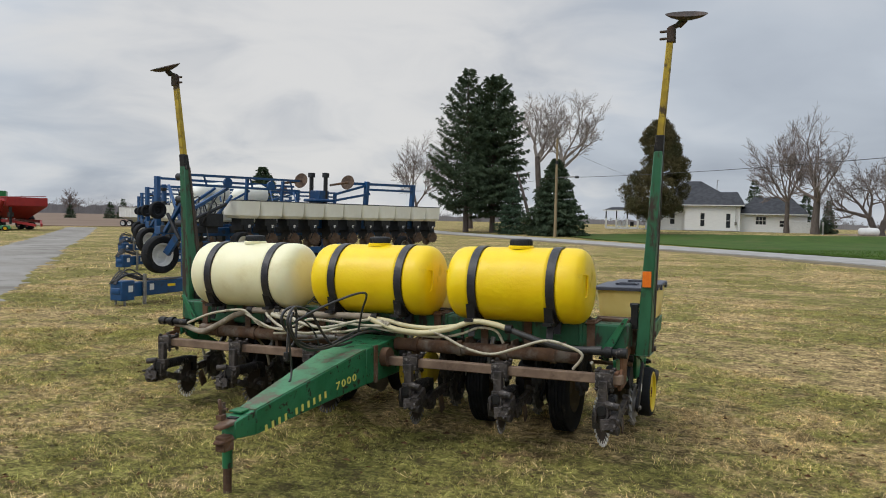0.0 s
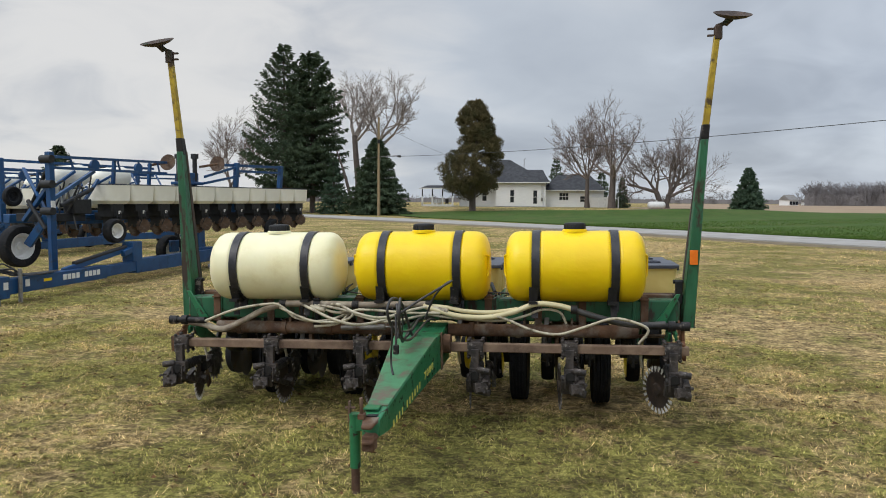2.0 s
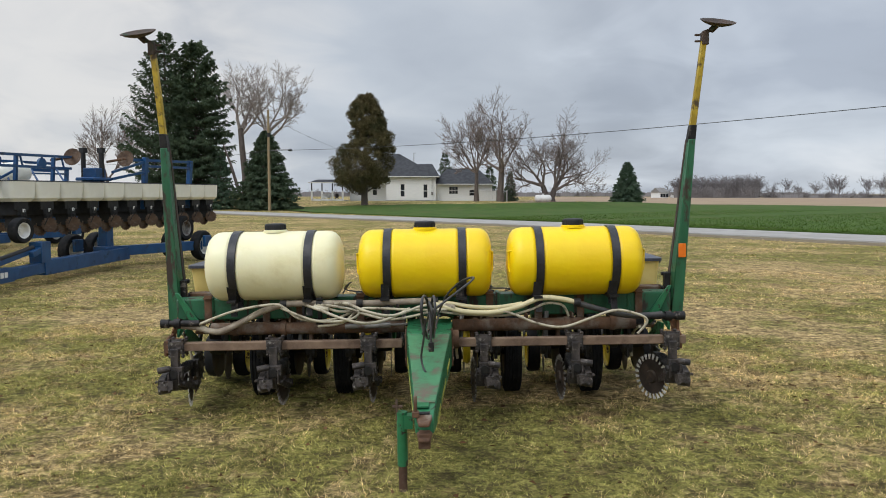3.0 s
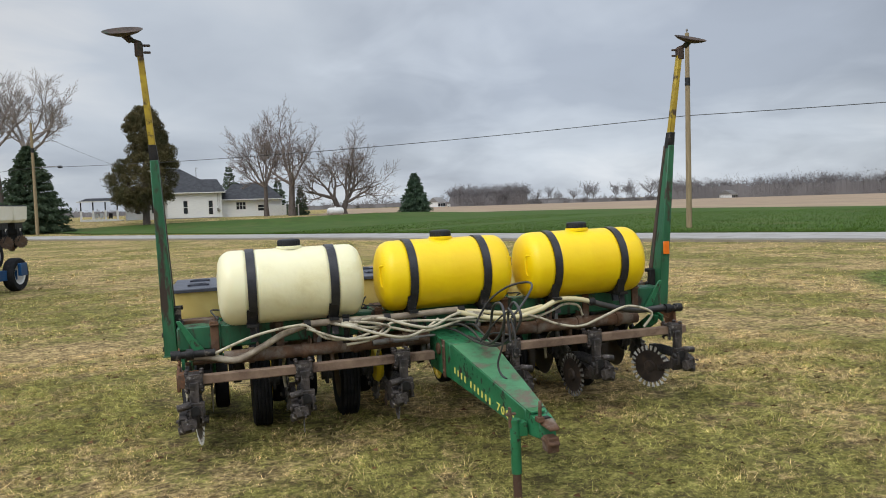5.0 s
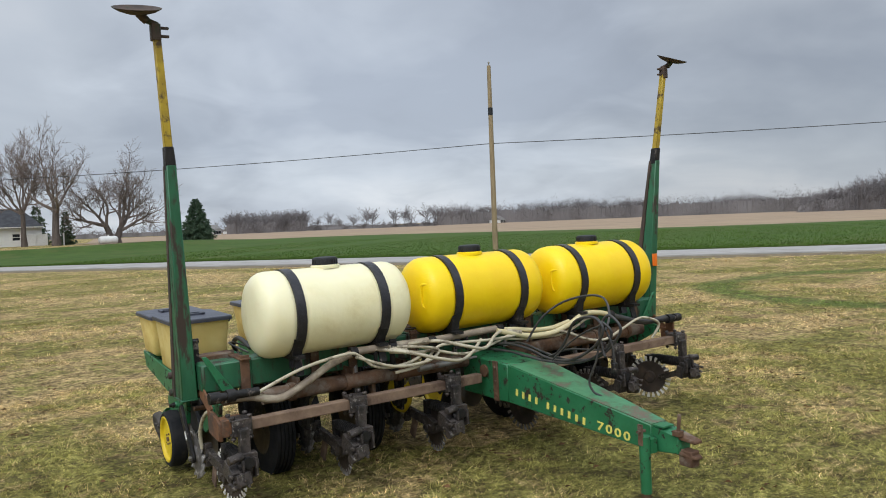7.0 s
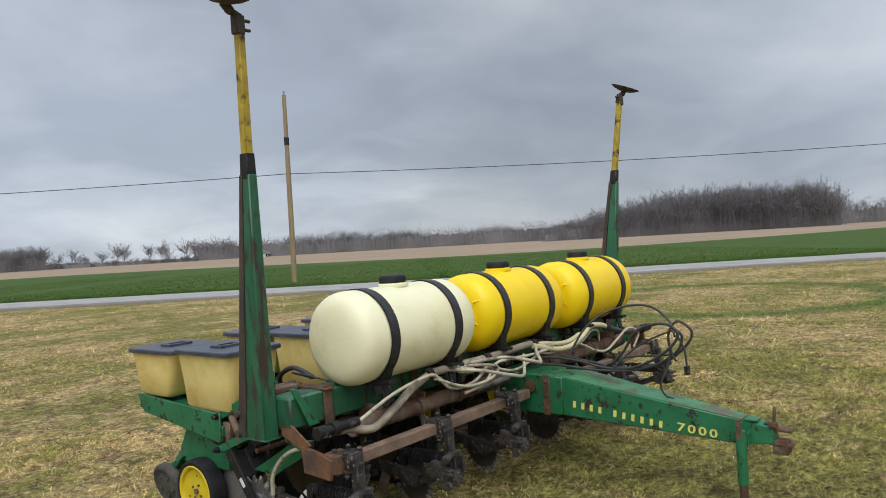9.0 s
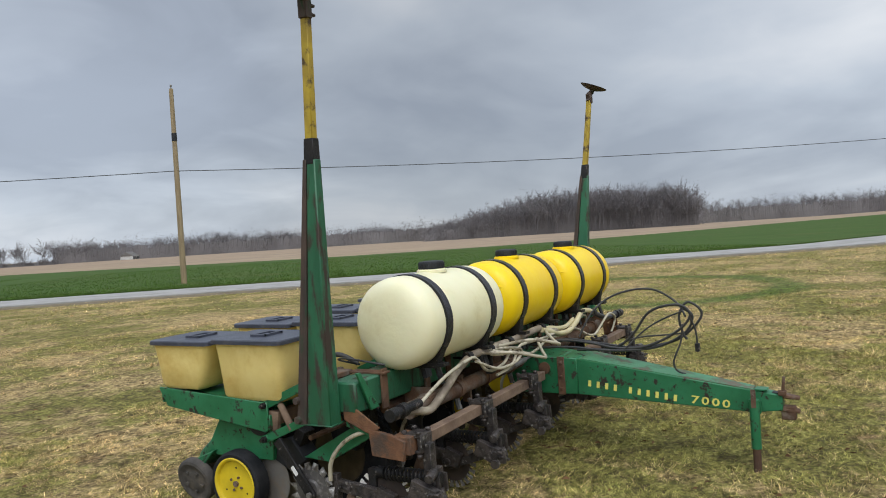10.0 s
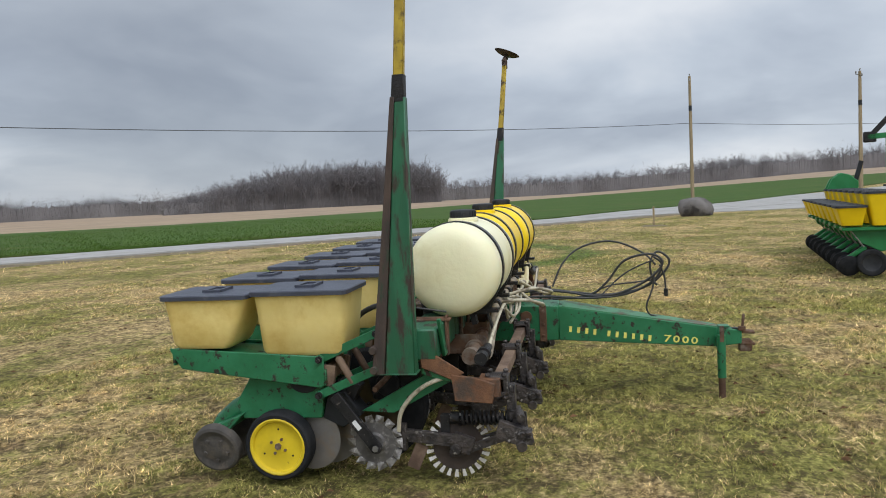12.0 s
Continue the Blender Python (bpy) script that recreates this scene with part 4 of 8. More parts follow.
    for i in range(14):
        a = 2 * math.pi * i / 14
        um, dm = Vector((0, math.cos(a), math.sin(a))), Vector((0, -math.sin(a), math.cos(a)))
        c0 = Vector((rx, 0.416, 0.292))
        out_ = Vector((1, 0, 0)) * -side
        ring0 = [c0 + um * 0.112 + dm * s_ * 0.024 + out_ * o_ for s_, o_ in ((-1, 0.004), (1, 0.004), (1, -0.004), (-1, -0.004))]
        ring1 = [c0 + um * (0.158 + 0.004 * s_) + dm * s_ * 0.026 + out_ * (o_ + 0.013 * s_) for s_, o_ in ((-1, 0.004), (1, 0.004), (1, -0.004), (-1, -0.004))]
        Shape().prism(ring0, ring1).part("tooth", TOOTH_WORN, wheel_, smooth=0)
    # the flat arm that carries it
    ax = -side * 0.112
    d = Vector((0, 0.634 - 0.405, 0.575 - 0.272))
    arm = Shape().box((ax, 0.5195, 0.4235), (0.022, 0.064, d.length), (-math.degrees(math.atan2(d.y, d.z)), 0, 0))
    arm.cyl((ax - 0.011, 0.405, 0.272), (ax + 0.011, 0.405, 0.272), 0.034, n=16)
    arm.part("down_arm", GREASY, cleaner, "greasy black flat arm", bevel=0.003)
    Shape().cyl((ax - side * 0.010, 0.405, 0.272), (ax - side * 0.026, 0.405, 0.272), 0.018, n=6).part("axle_bolt", STEEL, cleaner)
    Shape().box((ax - side * 0.0125, 0.507, 0.405), (0.002, 0.026, 0.060), (-math.degrees(math.atan2(d.y, d.z)), 0, 0)).part("decal", WHITE_PAINT, cleaner, "small white sticker")
    return cleaner


CLEANERS_X = (-1.935, -1.165, -0.425, 0.480, 1.195, 1.950)
for side, toe, tip, xs in ((1, 12, TIP_BRIGHT, CLEANERS_X[:1]), (1, -6, TOOTH_WORN, CLEANERS_X[1:3]), (-1, 5, TOOTH_WORN, CLEANERS_X[3:5]), (-1, 30, TIP_BRIGHT, CLEANERS_X[5:])):
    cleaner = build_row_cleaner(side, toe, tip)
    cleaner.matrix_basis = pose(xs[0], 0, 0)
    tagged(cleaner, group="row cleaners")
    for x in xs[1:]:
        copy_thing(cleaner, pose(x, 0, random.uniform(-0.012, 0.012)))

# toolbar and the bars in front of it
s = Shape().box((0.0, 0.115, 0.858), (4.10, 0.178, 0.178))
s.part("toolbar", MAST_GREEN, planter, "square green main toolbar", bevel=0.012)
for x in (-1.75, -0.55, 0.62, 1.7):
    Shape().box((x, 0.115, 0.858), (0.03, 0.20, 0.20)).part("toolbar_clamp", MAST_GREEN, planter, bevel=0.004)
for x0, x1 in ((-1.93, -0.16), (0.22, 2.07)):
    Shape().box(((x0 + x1) / 2, -0.285, 0.612), (x1 - x0, 0.066, 0.066)).part("front_bar", BARRUST, planter, "worn brown square front bar", bevel=0.006)
for x0, x1 in ((-1.72, -0.15), (0.24, 1.72)):
    s = Shape().cyl((x0, -0.10, 0.715), (x1, -0.10, 0.715), 0.050, n=18)
    for k in range(4):
        xx = lerp(x0, x1, (k + 0.5) / 4)
        s.cyl((xx - 0.02, -0.10, 0.715), (xx + 0.02, -0.10, 0.715), 0.060, n=18).box((xx + 0.05, -0.02, 0.74), (0.014, 0.20, 0.12))
    s.part("cross_tube", RUSTY, planter, "rusty round cross tube", bevel=0.0)
for sx in (-1, 1):
    s = Shape()
    s.prism([(sx * 2.055, y, z) for y, z in ((-0.045, 0.692), (-0.19, 0.672), (-0.285, 0.640), (-0.270, 0.530), (-0.06, 0.545))],
            [(sx * 2.03, y, z) for y, z in ((-0.045, 0.692), (-0.19, 0.672), (-0.285, 0.640), (-0.270, 0.530), (-0.06, 0.545))])
    s.prism([(sx * 2.048, y, z) for y, z in ((0.13, 0.86), (0.12, 0.73), (-0.05, 0.66), (-0.12, 0.70))], [(sx * 2.034, y, z) for y, z in ((0.13, 0.86), (0.12, 0.73), (-0.05, 0.66), (-0.12, 0.70))])
    s.box((sx * 1.99, -0.12, 0.56), (0.11, 0.13, 0.012)).box((sx * 1.97, -0.25, 0.612), (0.14, 0.12, 0.10))
    if sx > 0:
        s.prism([(2.055, y, z) for y, z in ((-0.10, 0.80), (-0.19, 0.79), (-0.20, 0.62), (-0.12, 0.62))], [(2.03, y, z) for y, z in ((-0.10, 0.80), (-0.19, 0.79), (-0.20, 0.62), (-0.12, 0.62))])
    s.part("end_bracket", ORANGE_RUST, planter, "rust-brown end bracket", bevel=0.004)
    s = Shape()
    s.prism([(sx * 2.025, y, z) for y, z in ((0.13, 0.735), (0.13, 0.690), (-0.05, 0.640), (-0.05, 0.700))], [(sx * 2.005, y, z) for y, z in ((0.13, 0.735), (0.13, 0.690), (-0.05, 0.640), (-0.05, 0.700))])
    s.prism([(sx * 1.975, y, z) for y, z in ((0.50, 0.462), (0.31, 0.452), (-0.03, 0.635), (-0.05, 0.700), (0.09, 0.690))], [(sx * 1.955, y, z) for y, z in ((0.50, 0.462), (0.31, 0.452), (-0.03, 0.635), (-0.05, 0.700), (0.09, 0.690))])
    s.prism([(sx * x, y, z) for x, y, z in ((1.86, 0.02, 0.77), (1.94, 0.02, 0.77), (2.05, 0.02, 1.0), (2.02, 0.02, 1.0))], [(sx * x, y, z) for x, y, z in ((1.86, 0.0, 0.77), (1.94, 0.0, 0.77), (2.05, 0.0, 1.0), (2.02, 0.0, 1.0))])
    s.part("side_arm", GREEN, planter, "green sloping side arm", bevel=0.003)
    s = Shape()
    s.cyl((sx * 1.78, -0.22, 0.785), (sx * 2.07, -0.22, 0.785), 0.026, n=14).cyl((sx * 2.02, -0.22, 0.785), (sx * 2.085, -0.22, 0.785), 0.036, n=14).cyl((sx * 1.93, -0.22, 0.785), (sx * 1.98, -0.22, 0.785), 0.040, n=14)
    s.part("end_pipe", GREASY, planter, "black pipe end with collar")

# folded row markers
for sx in (-1, 1):
    mast = Shape()
    base, joint, top = Vector((sx * 2.10 + (0.025 if sx > 0 else -0.003), 0.255 if sx < 0 else 0.250, 0.655)), Vector((sx * 2.165 + (0.067 if sx > 0 else 0.037), 0.142 if sx < 0 else 0.110, 2.20)), Vector((sx * 2.225 + (0.085 if sx > 0 else 0.055), 0.075 if sx < 0 else 0.035, 3.00))

    def ring_(p, hx, hy):
        return [(p.x - hx, p.y - hy, p.z), (p.x + hx, p.y - hy, p.z), (p.x + hx, p.y + hy, p.z), (p.x - hx, p.y + hy, p.z)]
    mid = base.lerp(joint, 0.5)
    fw = Vector((0, -1, 0))
    foot = base.lerp(joint, 0.040)
    mast.skin([ring_(foot + fw * 0.036, 0.049, 0.084), ring_(mid + fw * 0.024, 0.040, 0.054), ring_(joint + fw * 0.012, 0.030, 0.028)])
    mast.box(foot + Vector((0, -0.02, 0.004)), (0.116, 0.22, 0.008))
    obm = mast.part("marker_mast", MAST_GREEN, planter, "tall tapered green marker mast folded upright", bevel=0.006)
    edge = Shape()
    rear = []
    for k in range(11):
        p = foot.lerp(joint, k / 10)
        h0 = lerp(0.120, 0.078, k / 5) if k < 5 else lerp(0.078, 0.040, k / 5 - 1)
        w = lerp(0.054, 0.034, k / 10)
        rear.append([(p.x - w, p.y + h0 * 0.42, p.z), (p.x + w, p.y + h0 * 0.42, p.z), (p.x + w, p.y + h0, p.z), (p.x - w, p.y + h0, p.z)])
    edge.skin(rear)
    for zz in (0.09, 0.20):
        edge.cyl(base + Vector((-0.075, 0.10, zz)), base + Vector((0.075, 0.10, zz)), 0.022, n=10)
    edge.part("mast_channel", RUST_DARK, obm, "rusted rear channel of the mast", bevel=0.003)
    sl = Shape()
    d = (top - joint).normalized()
    sl.prism(ring_(joint - d * 0.03, 0.032, 0.036), ring_(joint + d * 0.115, 0.028, 0.032))
    sl.part("mast_sleeve", GREASY, obm, "black sleeve between the mast sections", bevel=0.004)
    up = Shape()
    p0 = joint + d * 0.10
    up.prism(ring_(p0, 0.024, 0.027), ring_(top, 0.021, 0.024))
    up.part("mast_upper", YELLOW_PAINT, obm, "scuffed yellow upper mast", bevel=0.005)
    hd = Shape()
    hd.box(top + Vector((sx * 0.005, 0, 0.0)), (0.056, 0.056, 0.10)).box(top + Vector((sx * 0.03, -0.0, 0.060)), (0.09, 0.038, 0.028), (0, -sx * 20, 0))
    hd.box(top + Vector((sx * -0.05, 0, -0.02)), (0.05, 0.02, 0.016)).box(top + Vector((sx * -0.05, 0, 0.03)), (0.05, 0.02, 0.016))
    hd.cyl(top + Vector((sx * 0.05, -0.01, 0.06)), top + Vector((sx * 0.10, -0.01, 0.105)), 0.026, n=10)
    hd.part("marker_head", RUST_DARK, obm, "rusty marker hub bracket", bevel=0.004)
    dm = Matrix.Translation(top + Vector((sx * 0.105, -0.015, 0.118))) @ Euler((radians(21), radians(5 * sx), 0)).to_matrix().to_4x4()
    dk = Shape()
    dk.lathe([(0, -0.024), (0.05, -0.022), (0.105, -0.006), (0.140, 0.014), (0.142, 0.018), (0.105, 0.0), (0.05, -0.014), (0, -0.016)], 36, dm)
    dk.part("marker_disc", RUST_DARK, obm, "weathered concave marker disc")
    if sx > 0:
        rf = Shape()
        c = base.lerp(joint, 0.405)
        rf.box((c.x - 0.005, c.y - 0.098, c.z), (0.062, 0.006, 0.115))
        rf.part("reflector", ORANGE, obm, "orange reflector strip", bevel=0.002)
    bk = Shape()
    for zz in (0.30, 0.42):
        bk.cyl(base + Vector((sx * -0.10, -0.02, zz)), base + Vector((sx * -0.02, -0.02, zz)), 0.018, n=8)
    bk.box(base + Vector((sx * -0.06, -0.05, 0.34)), (0.05, 0.05, 0.18))
    bk.part("mast_latch", GREASY, obm, bevel=0.003)

# tongue
TX = 0.055


def tongue_section(y, half, zt, zb):
    return [(TX - half, y, zb), (TX + half, y, zb), (TX + half, y, zt), (TX - half, y, zt)]


s = Shape()
secs = [(-0.02, 0.175, 0.76, 0.47), (-0.42, 0.175, 0.742, 0.468), (-0.55, 0.164, 0.735, 0.468), (-1.75, 0.066, 0.533, 0.382), (-1.93, 0.052, 0.500, 0.400)]
for a, b in zip(secs, secs[1:]):
    s.prism(tongue_section(*a), tongue_section(*b))
tongue = s.part("tongue", GREEN, planter, "tapered green box tongue with worn paint", bevel=0.006)
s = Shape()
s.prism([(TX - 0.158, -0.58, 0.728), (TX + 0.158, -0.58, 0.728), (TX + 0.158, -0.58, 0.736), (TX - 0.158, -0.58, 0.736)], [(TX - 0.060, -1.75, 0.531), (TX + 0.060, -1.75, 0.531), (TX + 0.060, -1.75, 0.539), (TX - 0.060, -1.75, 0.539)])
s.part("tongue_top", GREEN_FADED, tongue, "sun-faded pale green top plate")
for x in (TX - 0.178, TX + 0.178):
    s = Shape().box((x, -0.43, 0.605), (0.012, 0.055, 0.285))
    for z in (0.51, 0.60, 0.70):
        s.cyl((x - 0.012, -0.43, z), (x + 0.012, -0.43, z), 0.014, n=6)
    s.part("tongue_flange", RUSTY, tongue, "rusty bolted flange", bevel=0.003)
s = Shape()
for dz in (0.014, -0.075):
    s.prism([(TX - 0.05, -1.90, 0.47 + dz), (TX + 0.05, -1.90, 0.47 + dz), (TX + 0.05, -1.90, 0.495 + dz), (TX - 0.05, -1.90, 0.495 + dz)],
            [(TX - 0.03, -2.03, 0.455 + dz), (TX + 0.03, -2.03, 0.455 + dz), (TX + 0.03, -2.03, 0.475 + dz), (TX - 0.03, -2.03, 0.475 + dz)])
s.box((TX, -1.96, 0.38), (0.07, 0.09, 0.09))
s.part("clevis", RUSTY, tongue, "rusty drawbar clevis", bevel=0.006)
s = Shape()
s.cyl((TX - 0.05, -1.93, 0.50), (TX - 0.05, -1.945, 0.63), 0.011, n=8).box((TX - 0.05, -1.93, 0.52), (0.04, 0.05, 0.03))
# solid dark block in place of the shade inside the open gap
Shape().box((TX, -1.885, 0.508), (0.062, 0.040, 0.014)).part("hitch_slot", GREASY, tongue, "dark block standing for the shaded gap behind the hitch")
Shape().box((TX - 0.02, -1.80, 0.535), (0.09, 0.08, 0.012)).part("tongue_plate", GREEN, tongue, "small green plate", bevel=0.002)
s.part("hitch_pin", RUSTY, tongue, "rusty hitch pin", bevel=0.002)
s = Shape()
s.cyl((-0.085, -1.765, 0.16), (-0.085, -1.765, 0.475), 0.032, n=14).box((-0.045, -1.765, 0.43), (0.05, 0.07, 0.08))
jack = s.part("jack", GREEN, planter, "green parking jack under the tongue")
s = Shape()
s.cyl((-0.085, -1.765, -0.02), (-0.085, -1.765, 0.20), 0.026, n=14)
Shape().cyl((-0.085, -1.765, 0.472), (-0.085, -1.765, 0.488), 0.034, n=14).part("jack_cap", GREEN, jack)
s.part("jack_foot", RUSTY, jack, "rusty lower jack leg")
s = Shape()
s.box((-0.115, -1.765, 0.50), (0.012, 0.03, 0.12)).cyl((-0.14, -1.765, 0.52), (-0.08, -1.765, 0.52), 0.010, n=6)
s.part("jack_pin", RUSTY, jack)
s = Shape()
s.cyl((TX - 0.19, -0.30, 0.66), (TX - 0.17, -0.30, 0.66), 0.045, n=14)
s.part("pivot_boss", RUSTY, tongue)
Shape().cyl((TX + 0.17, -0.30, 0.64), (TX + 0.23, -0.30, 0.64), 0.075, n=16).part("pivot_boss", RUSTY, tongue)


def text_mesh(text, size):
    cu = bpy.data.curves.new("lettering", "FONT")
    cu.body, cu.size, cu.extrude, cu.space_character, cu.offset = text, size, 0.001, 1.25, 0.0015
    cu.resolution_u = 2
    ob = bpy.data.objects.new("lettering", cu)
    scene.collection.objects.link(ob)
    me = bpy.data.meshes.new_from_object(ob.evaluated_get(bpy.context.evaluated_depsgraph_get()))
    bpy.data.objects.remove(ob)
    return me


def side_point(y, z, side):
    """A place on the tongue's side face."""
    for (y0, h0, *_), (y1, h1, *_) in zip(secs, secs[1:]):
        if y1 <= y <= y0:
            return Vector((TX + side * (lerp(h0, h1, (y - y0) / (y1 - y0)) + 0.002), y, z))


for side in (-1, 1):
    # the number in figures
    me = text_mesh("7000", 0.088)
    me.materials.append(LETTER)
    ob = new("model_number", me)
    ob.parent = tongue
    tagged(ob, "yellow number on the tongue")
    y0 = -1.345 if side < 0 else -0.935
    p = side_point(y0, lerp(0.560, 0.400, (y0 + 0.62) / -1.02) - 0.012, side)
    xdir = Vector((0.075, side, 0.105 * side)).normalized()
    nrm = Vector((side, 0.0, 0.0))
    nrm = (nrm - xdir * nrm.dot(xdir)).normalized()
    ydir = nrm.cross(xdir)
    ob.matrix_basis = Matrix.Translation(p) @ Matrix((xdir, ydir, nrm)).transposed().to_4x4() @ Matrix.Diagonal((1.24, 0.86, 1, 1))
    # the maker's name as a row of plain yellow blocks
    start, dirn = (-0.64, -1) if side < 0 else (-1.66, 1)
    for i in range(10):
        y = start + dirn * (0.062 * i + (0.045 if i > 3 else 0.0))
        zc = lerp(0.590, 0.440, (y + 0.62) / -1.02) - 0.035
        q = side_point(y, zc, side)
        m = Matrix.Translation(q) @ Matrix((xdir, ydir, nrm)).transposed().to_4x4()
        for bx, by, bw, bh in ((0.0, 0.0, 0.022, 0.045),):
            Shape().add([(bx + sx * bw / 2, by + sy * bh / 2, sz * 0.001) for sz in (-1, 1) for sy in (-1, 1) for sx in (-1, 1)],
                       [(0, 2, 3, 1), (4, 5, 7, 6), (0, 1, 5, 4), (2, 6, 7, 3), (1, 3, 7, 5), (0, 4, 6, 2)], m).part("maker_mark", LETTER, tongue, "yellow bar of the maker's mark", smooth=0)

# transport wheels
for x, wy in ((-1.445, 0.60), (-0.725, 0.62), (0.77, 0.64), (1.465, 0.60)):
    m = across(x, wy, 0.345)
    w = Shape()
    prof = [(0.20, -0.066), (0.26, -0.076), (0.325, -0.076), (0.350, -0.066)]
    for k in range(5):
        a = -0.056 + 0.028 * k
        prof += [(0.362, a - 0.009), (0.362, a + 0.009), (0.350, a + 0.011), (0.350, a + 0.016)] if k < 4 else [(0.362, a - 0.009), (0.362, a + 0.009)]
    prof += [(0.350, 0.070), (0.325, 0.076), (0.26, 0.076), (0.20, 0.066)]
    wheel = w.lathe(prof, 36, m).part("transport_wheel", RUBBER, planter, "ribbed black transport tyre", smooth=30)
    r = Shape().lathe([(0, 0.02), (0.06, 0.03), (0.10, -0.01), (0.16, -0.01), (0.185, 0.055), (0.205, 0.068), (0.205, -0.068), (0.185, -0.055), (0.14, -0.04), (0, -0.04)], 28, m)
    r.part("wheel_rim", DUSTY_RIM, wheel, "dusty tan wheel rim", smooth=35)
    s = Shape()
    sgn = 1 if x < 0 else -1
    beam((x + sgn * 0.115, 0.12, 0.78), (x + sgn * 0.115, wy, 0.345), 0.05, 0.10, s).cyl((x - 0.05, wy, 0.345), (x + sgn * 0.14, wy, 0.345), 0.03, n=10)
    s.part("wheel_arm", GREASY, planter, "dark wheel arm", bevel=0.005)
for x0, x1 in ((-1.65, -0.6), (0.65, 1.65)):
    Shape().cyl((x0, 0.12, 0.70), (x1, 0.12, 0.70), 0.032, n=12).part("rockshaft", RUSTY, planter)
# clutter of drive parts under the bar
for x in (-1.36, -0.95, -0.62, 0.60, 1.02, 1.36, 1.70):
    s = Shape()
    s.prism([(x - 0.012, y, z) for y, z in ((0.02, 0.77), (0.05, 0.40), (0.13, 0.40), (0.17, 0.77))], [(x + 0.012, y, z) for y, z in ((0.02, 0.77), (0.05, 0.40), (0.13, 0.40), (0.17, 0.77))])
    s.cyl((x - 0.04, 0.10, 0.48), (x + 0.04, 0.10, 0.48), 0.055, n=14)
    s.part("drive_plate", GREASY, planter, "dark chain drive plate", bevel=0.003)
for x in (-1.02, -0.18, 0.30, 1.0):
    Shape().cyl((x, -0.05, 0.55), (x + 0.02, 0.03, 0.80), 0.02, n=8).part("lift_rod", STEEL, planter)
    Shape().box((x + 0.1, -0.06, 0.66), (0.03, 0.06, 0.16)).part("lug", RUSTY, planter, bevel=0.004)
s = Shape()
s.cyl((-0.62, -0.2, 0.735), (-0.26, -0.2, 0.745), 0.022, n=12).cyl((-0.26, -0.2, 0.745), (-0.12, -0.2, 0.75), 0.010, n=8)
s.part("lift_cylinder", STEEL, planter, "steel lift cylinder")
for x in (-0.50, 0.36):
    Shape().lathe([(0, -0.03), (0.13, -0.03), (0.15, 0.0), (0.13, 0.03), (0, 0.03)], 24, across(x, 0.30, 0.46)).part("drive_sprocket", YELLOW_RIM, planter, "yellow drive guard")

for x in (-1.62, -0.90, -0.10, 0.60, 1.66):
    s = Shape()
    case = ((0.24, 0.93), (0.20, 0.60), (0.34, 0.42), (0.52, 0.44), (0.56, 0.62), (0.42, 0.88))
    s.prism([(x - 0.045, y, z) for y, z in case], [(x + 0.02, y, z) for y, z in case])
    for y, z, r in ((0.33, 0.80, 0.06), (0.42, 0.54, 0.075)):
        s.cyl((x - 0.075, y, z), (x + 0.05, y, z), r, n=16)
    s.part("chain_case", GREASY, planter, "greasy black chain drive case", bevel=0.006)
    s = Shape()
    s.tube(curve([(x - 0.02, 0.30, 0.97), (x - 0.06, 0.42, 1.03), (x - 0.05, 0.58, 0.96), (x + 0.04, 0.66, 0.80), (x + 0.03, 0.70, 0.62)], 5), 0.016, 8)
    s.part("seed_tube_cable", HOSE_BLACK, planter, smooth=60)
Shape().cyl((-2.02, 0.40, 0.60), (2.02, 0.40, 0.60), 0.017, n=6).part("drive_shaft", RUSTY, planter, "rusty hexagonal drive shaft")
for x in (-1.78, -1.30, -1.02, -0.52, 0.55, 0.95, 1.30, 1.78):
    Shape().cyl((x, 0.03, 0.955), (x, 0.20, 0.955), 0.014, n=6).box((x, 0.115, 0.952), (0.07, 0.25, 0.012)).box((x, 0.015, 0.86), (0.06, 0.014, 0.23)).part("u_bolt_plate", RUSTY, planter, "rusty clamp plate on the toolbar", bevel=0.002)

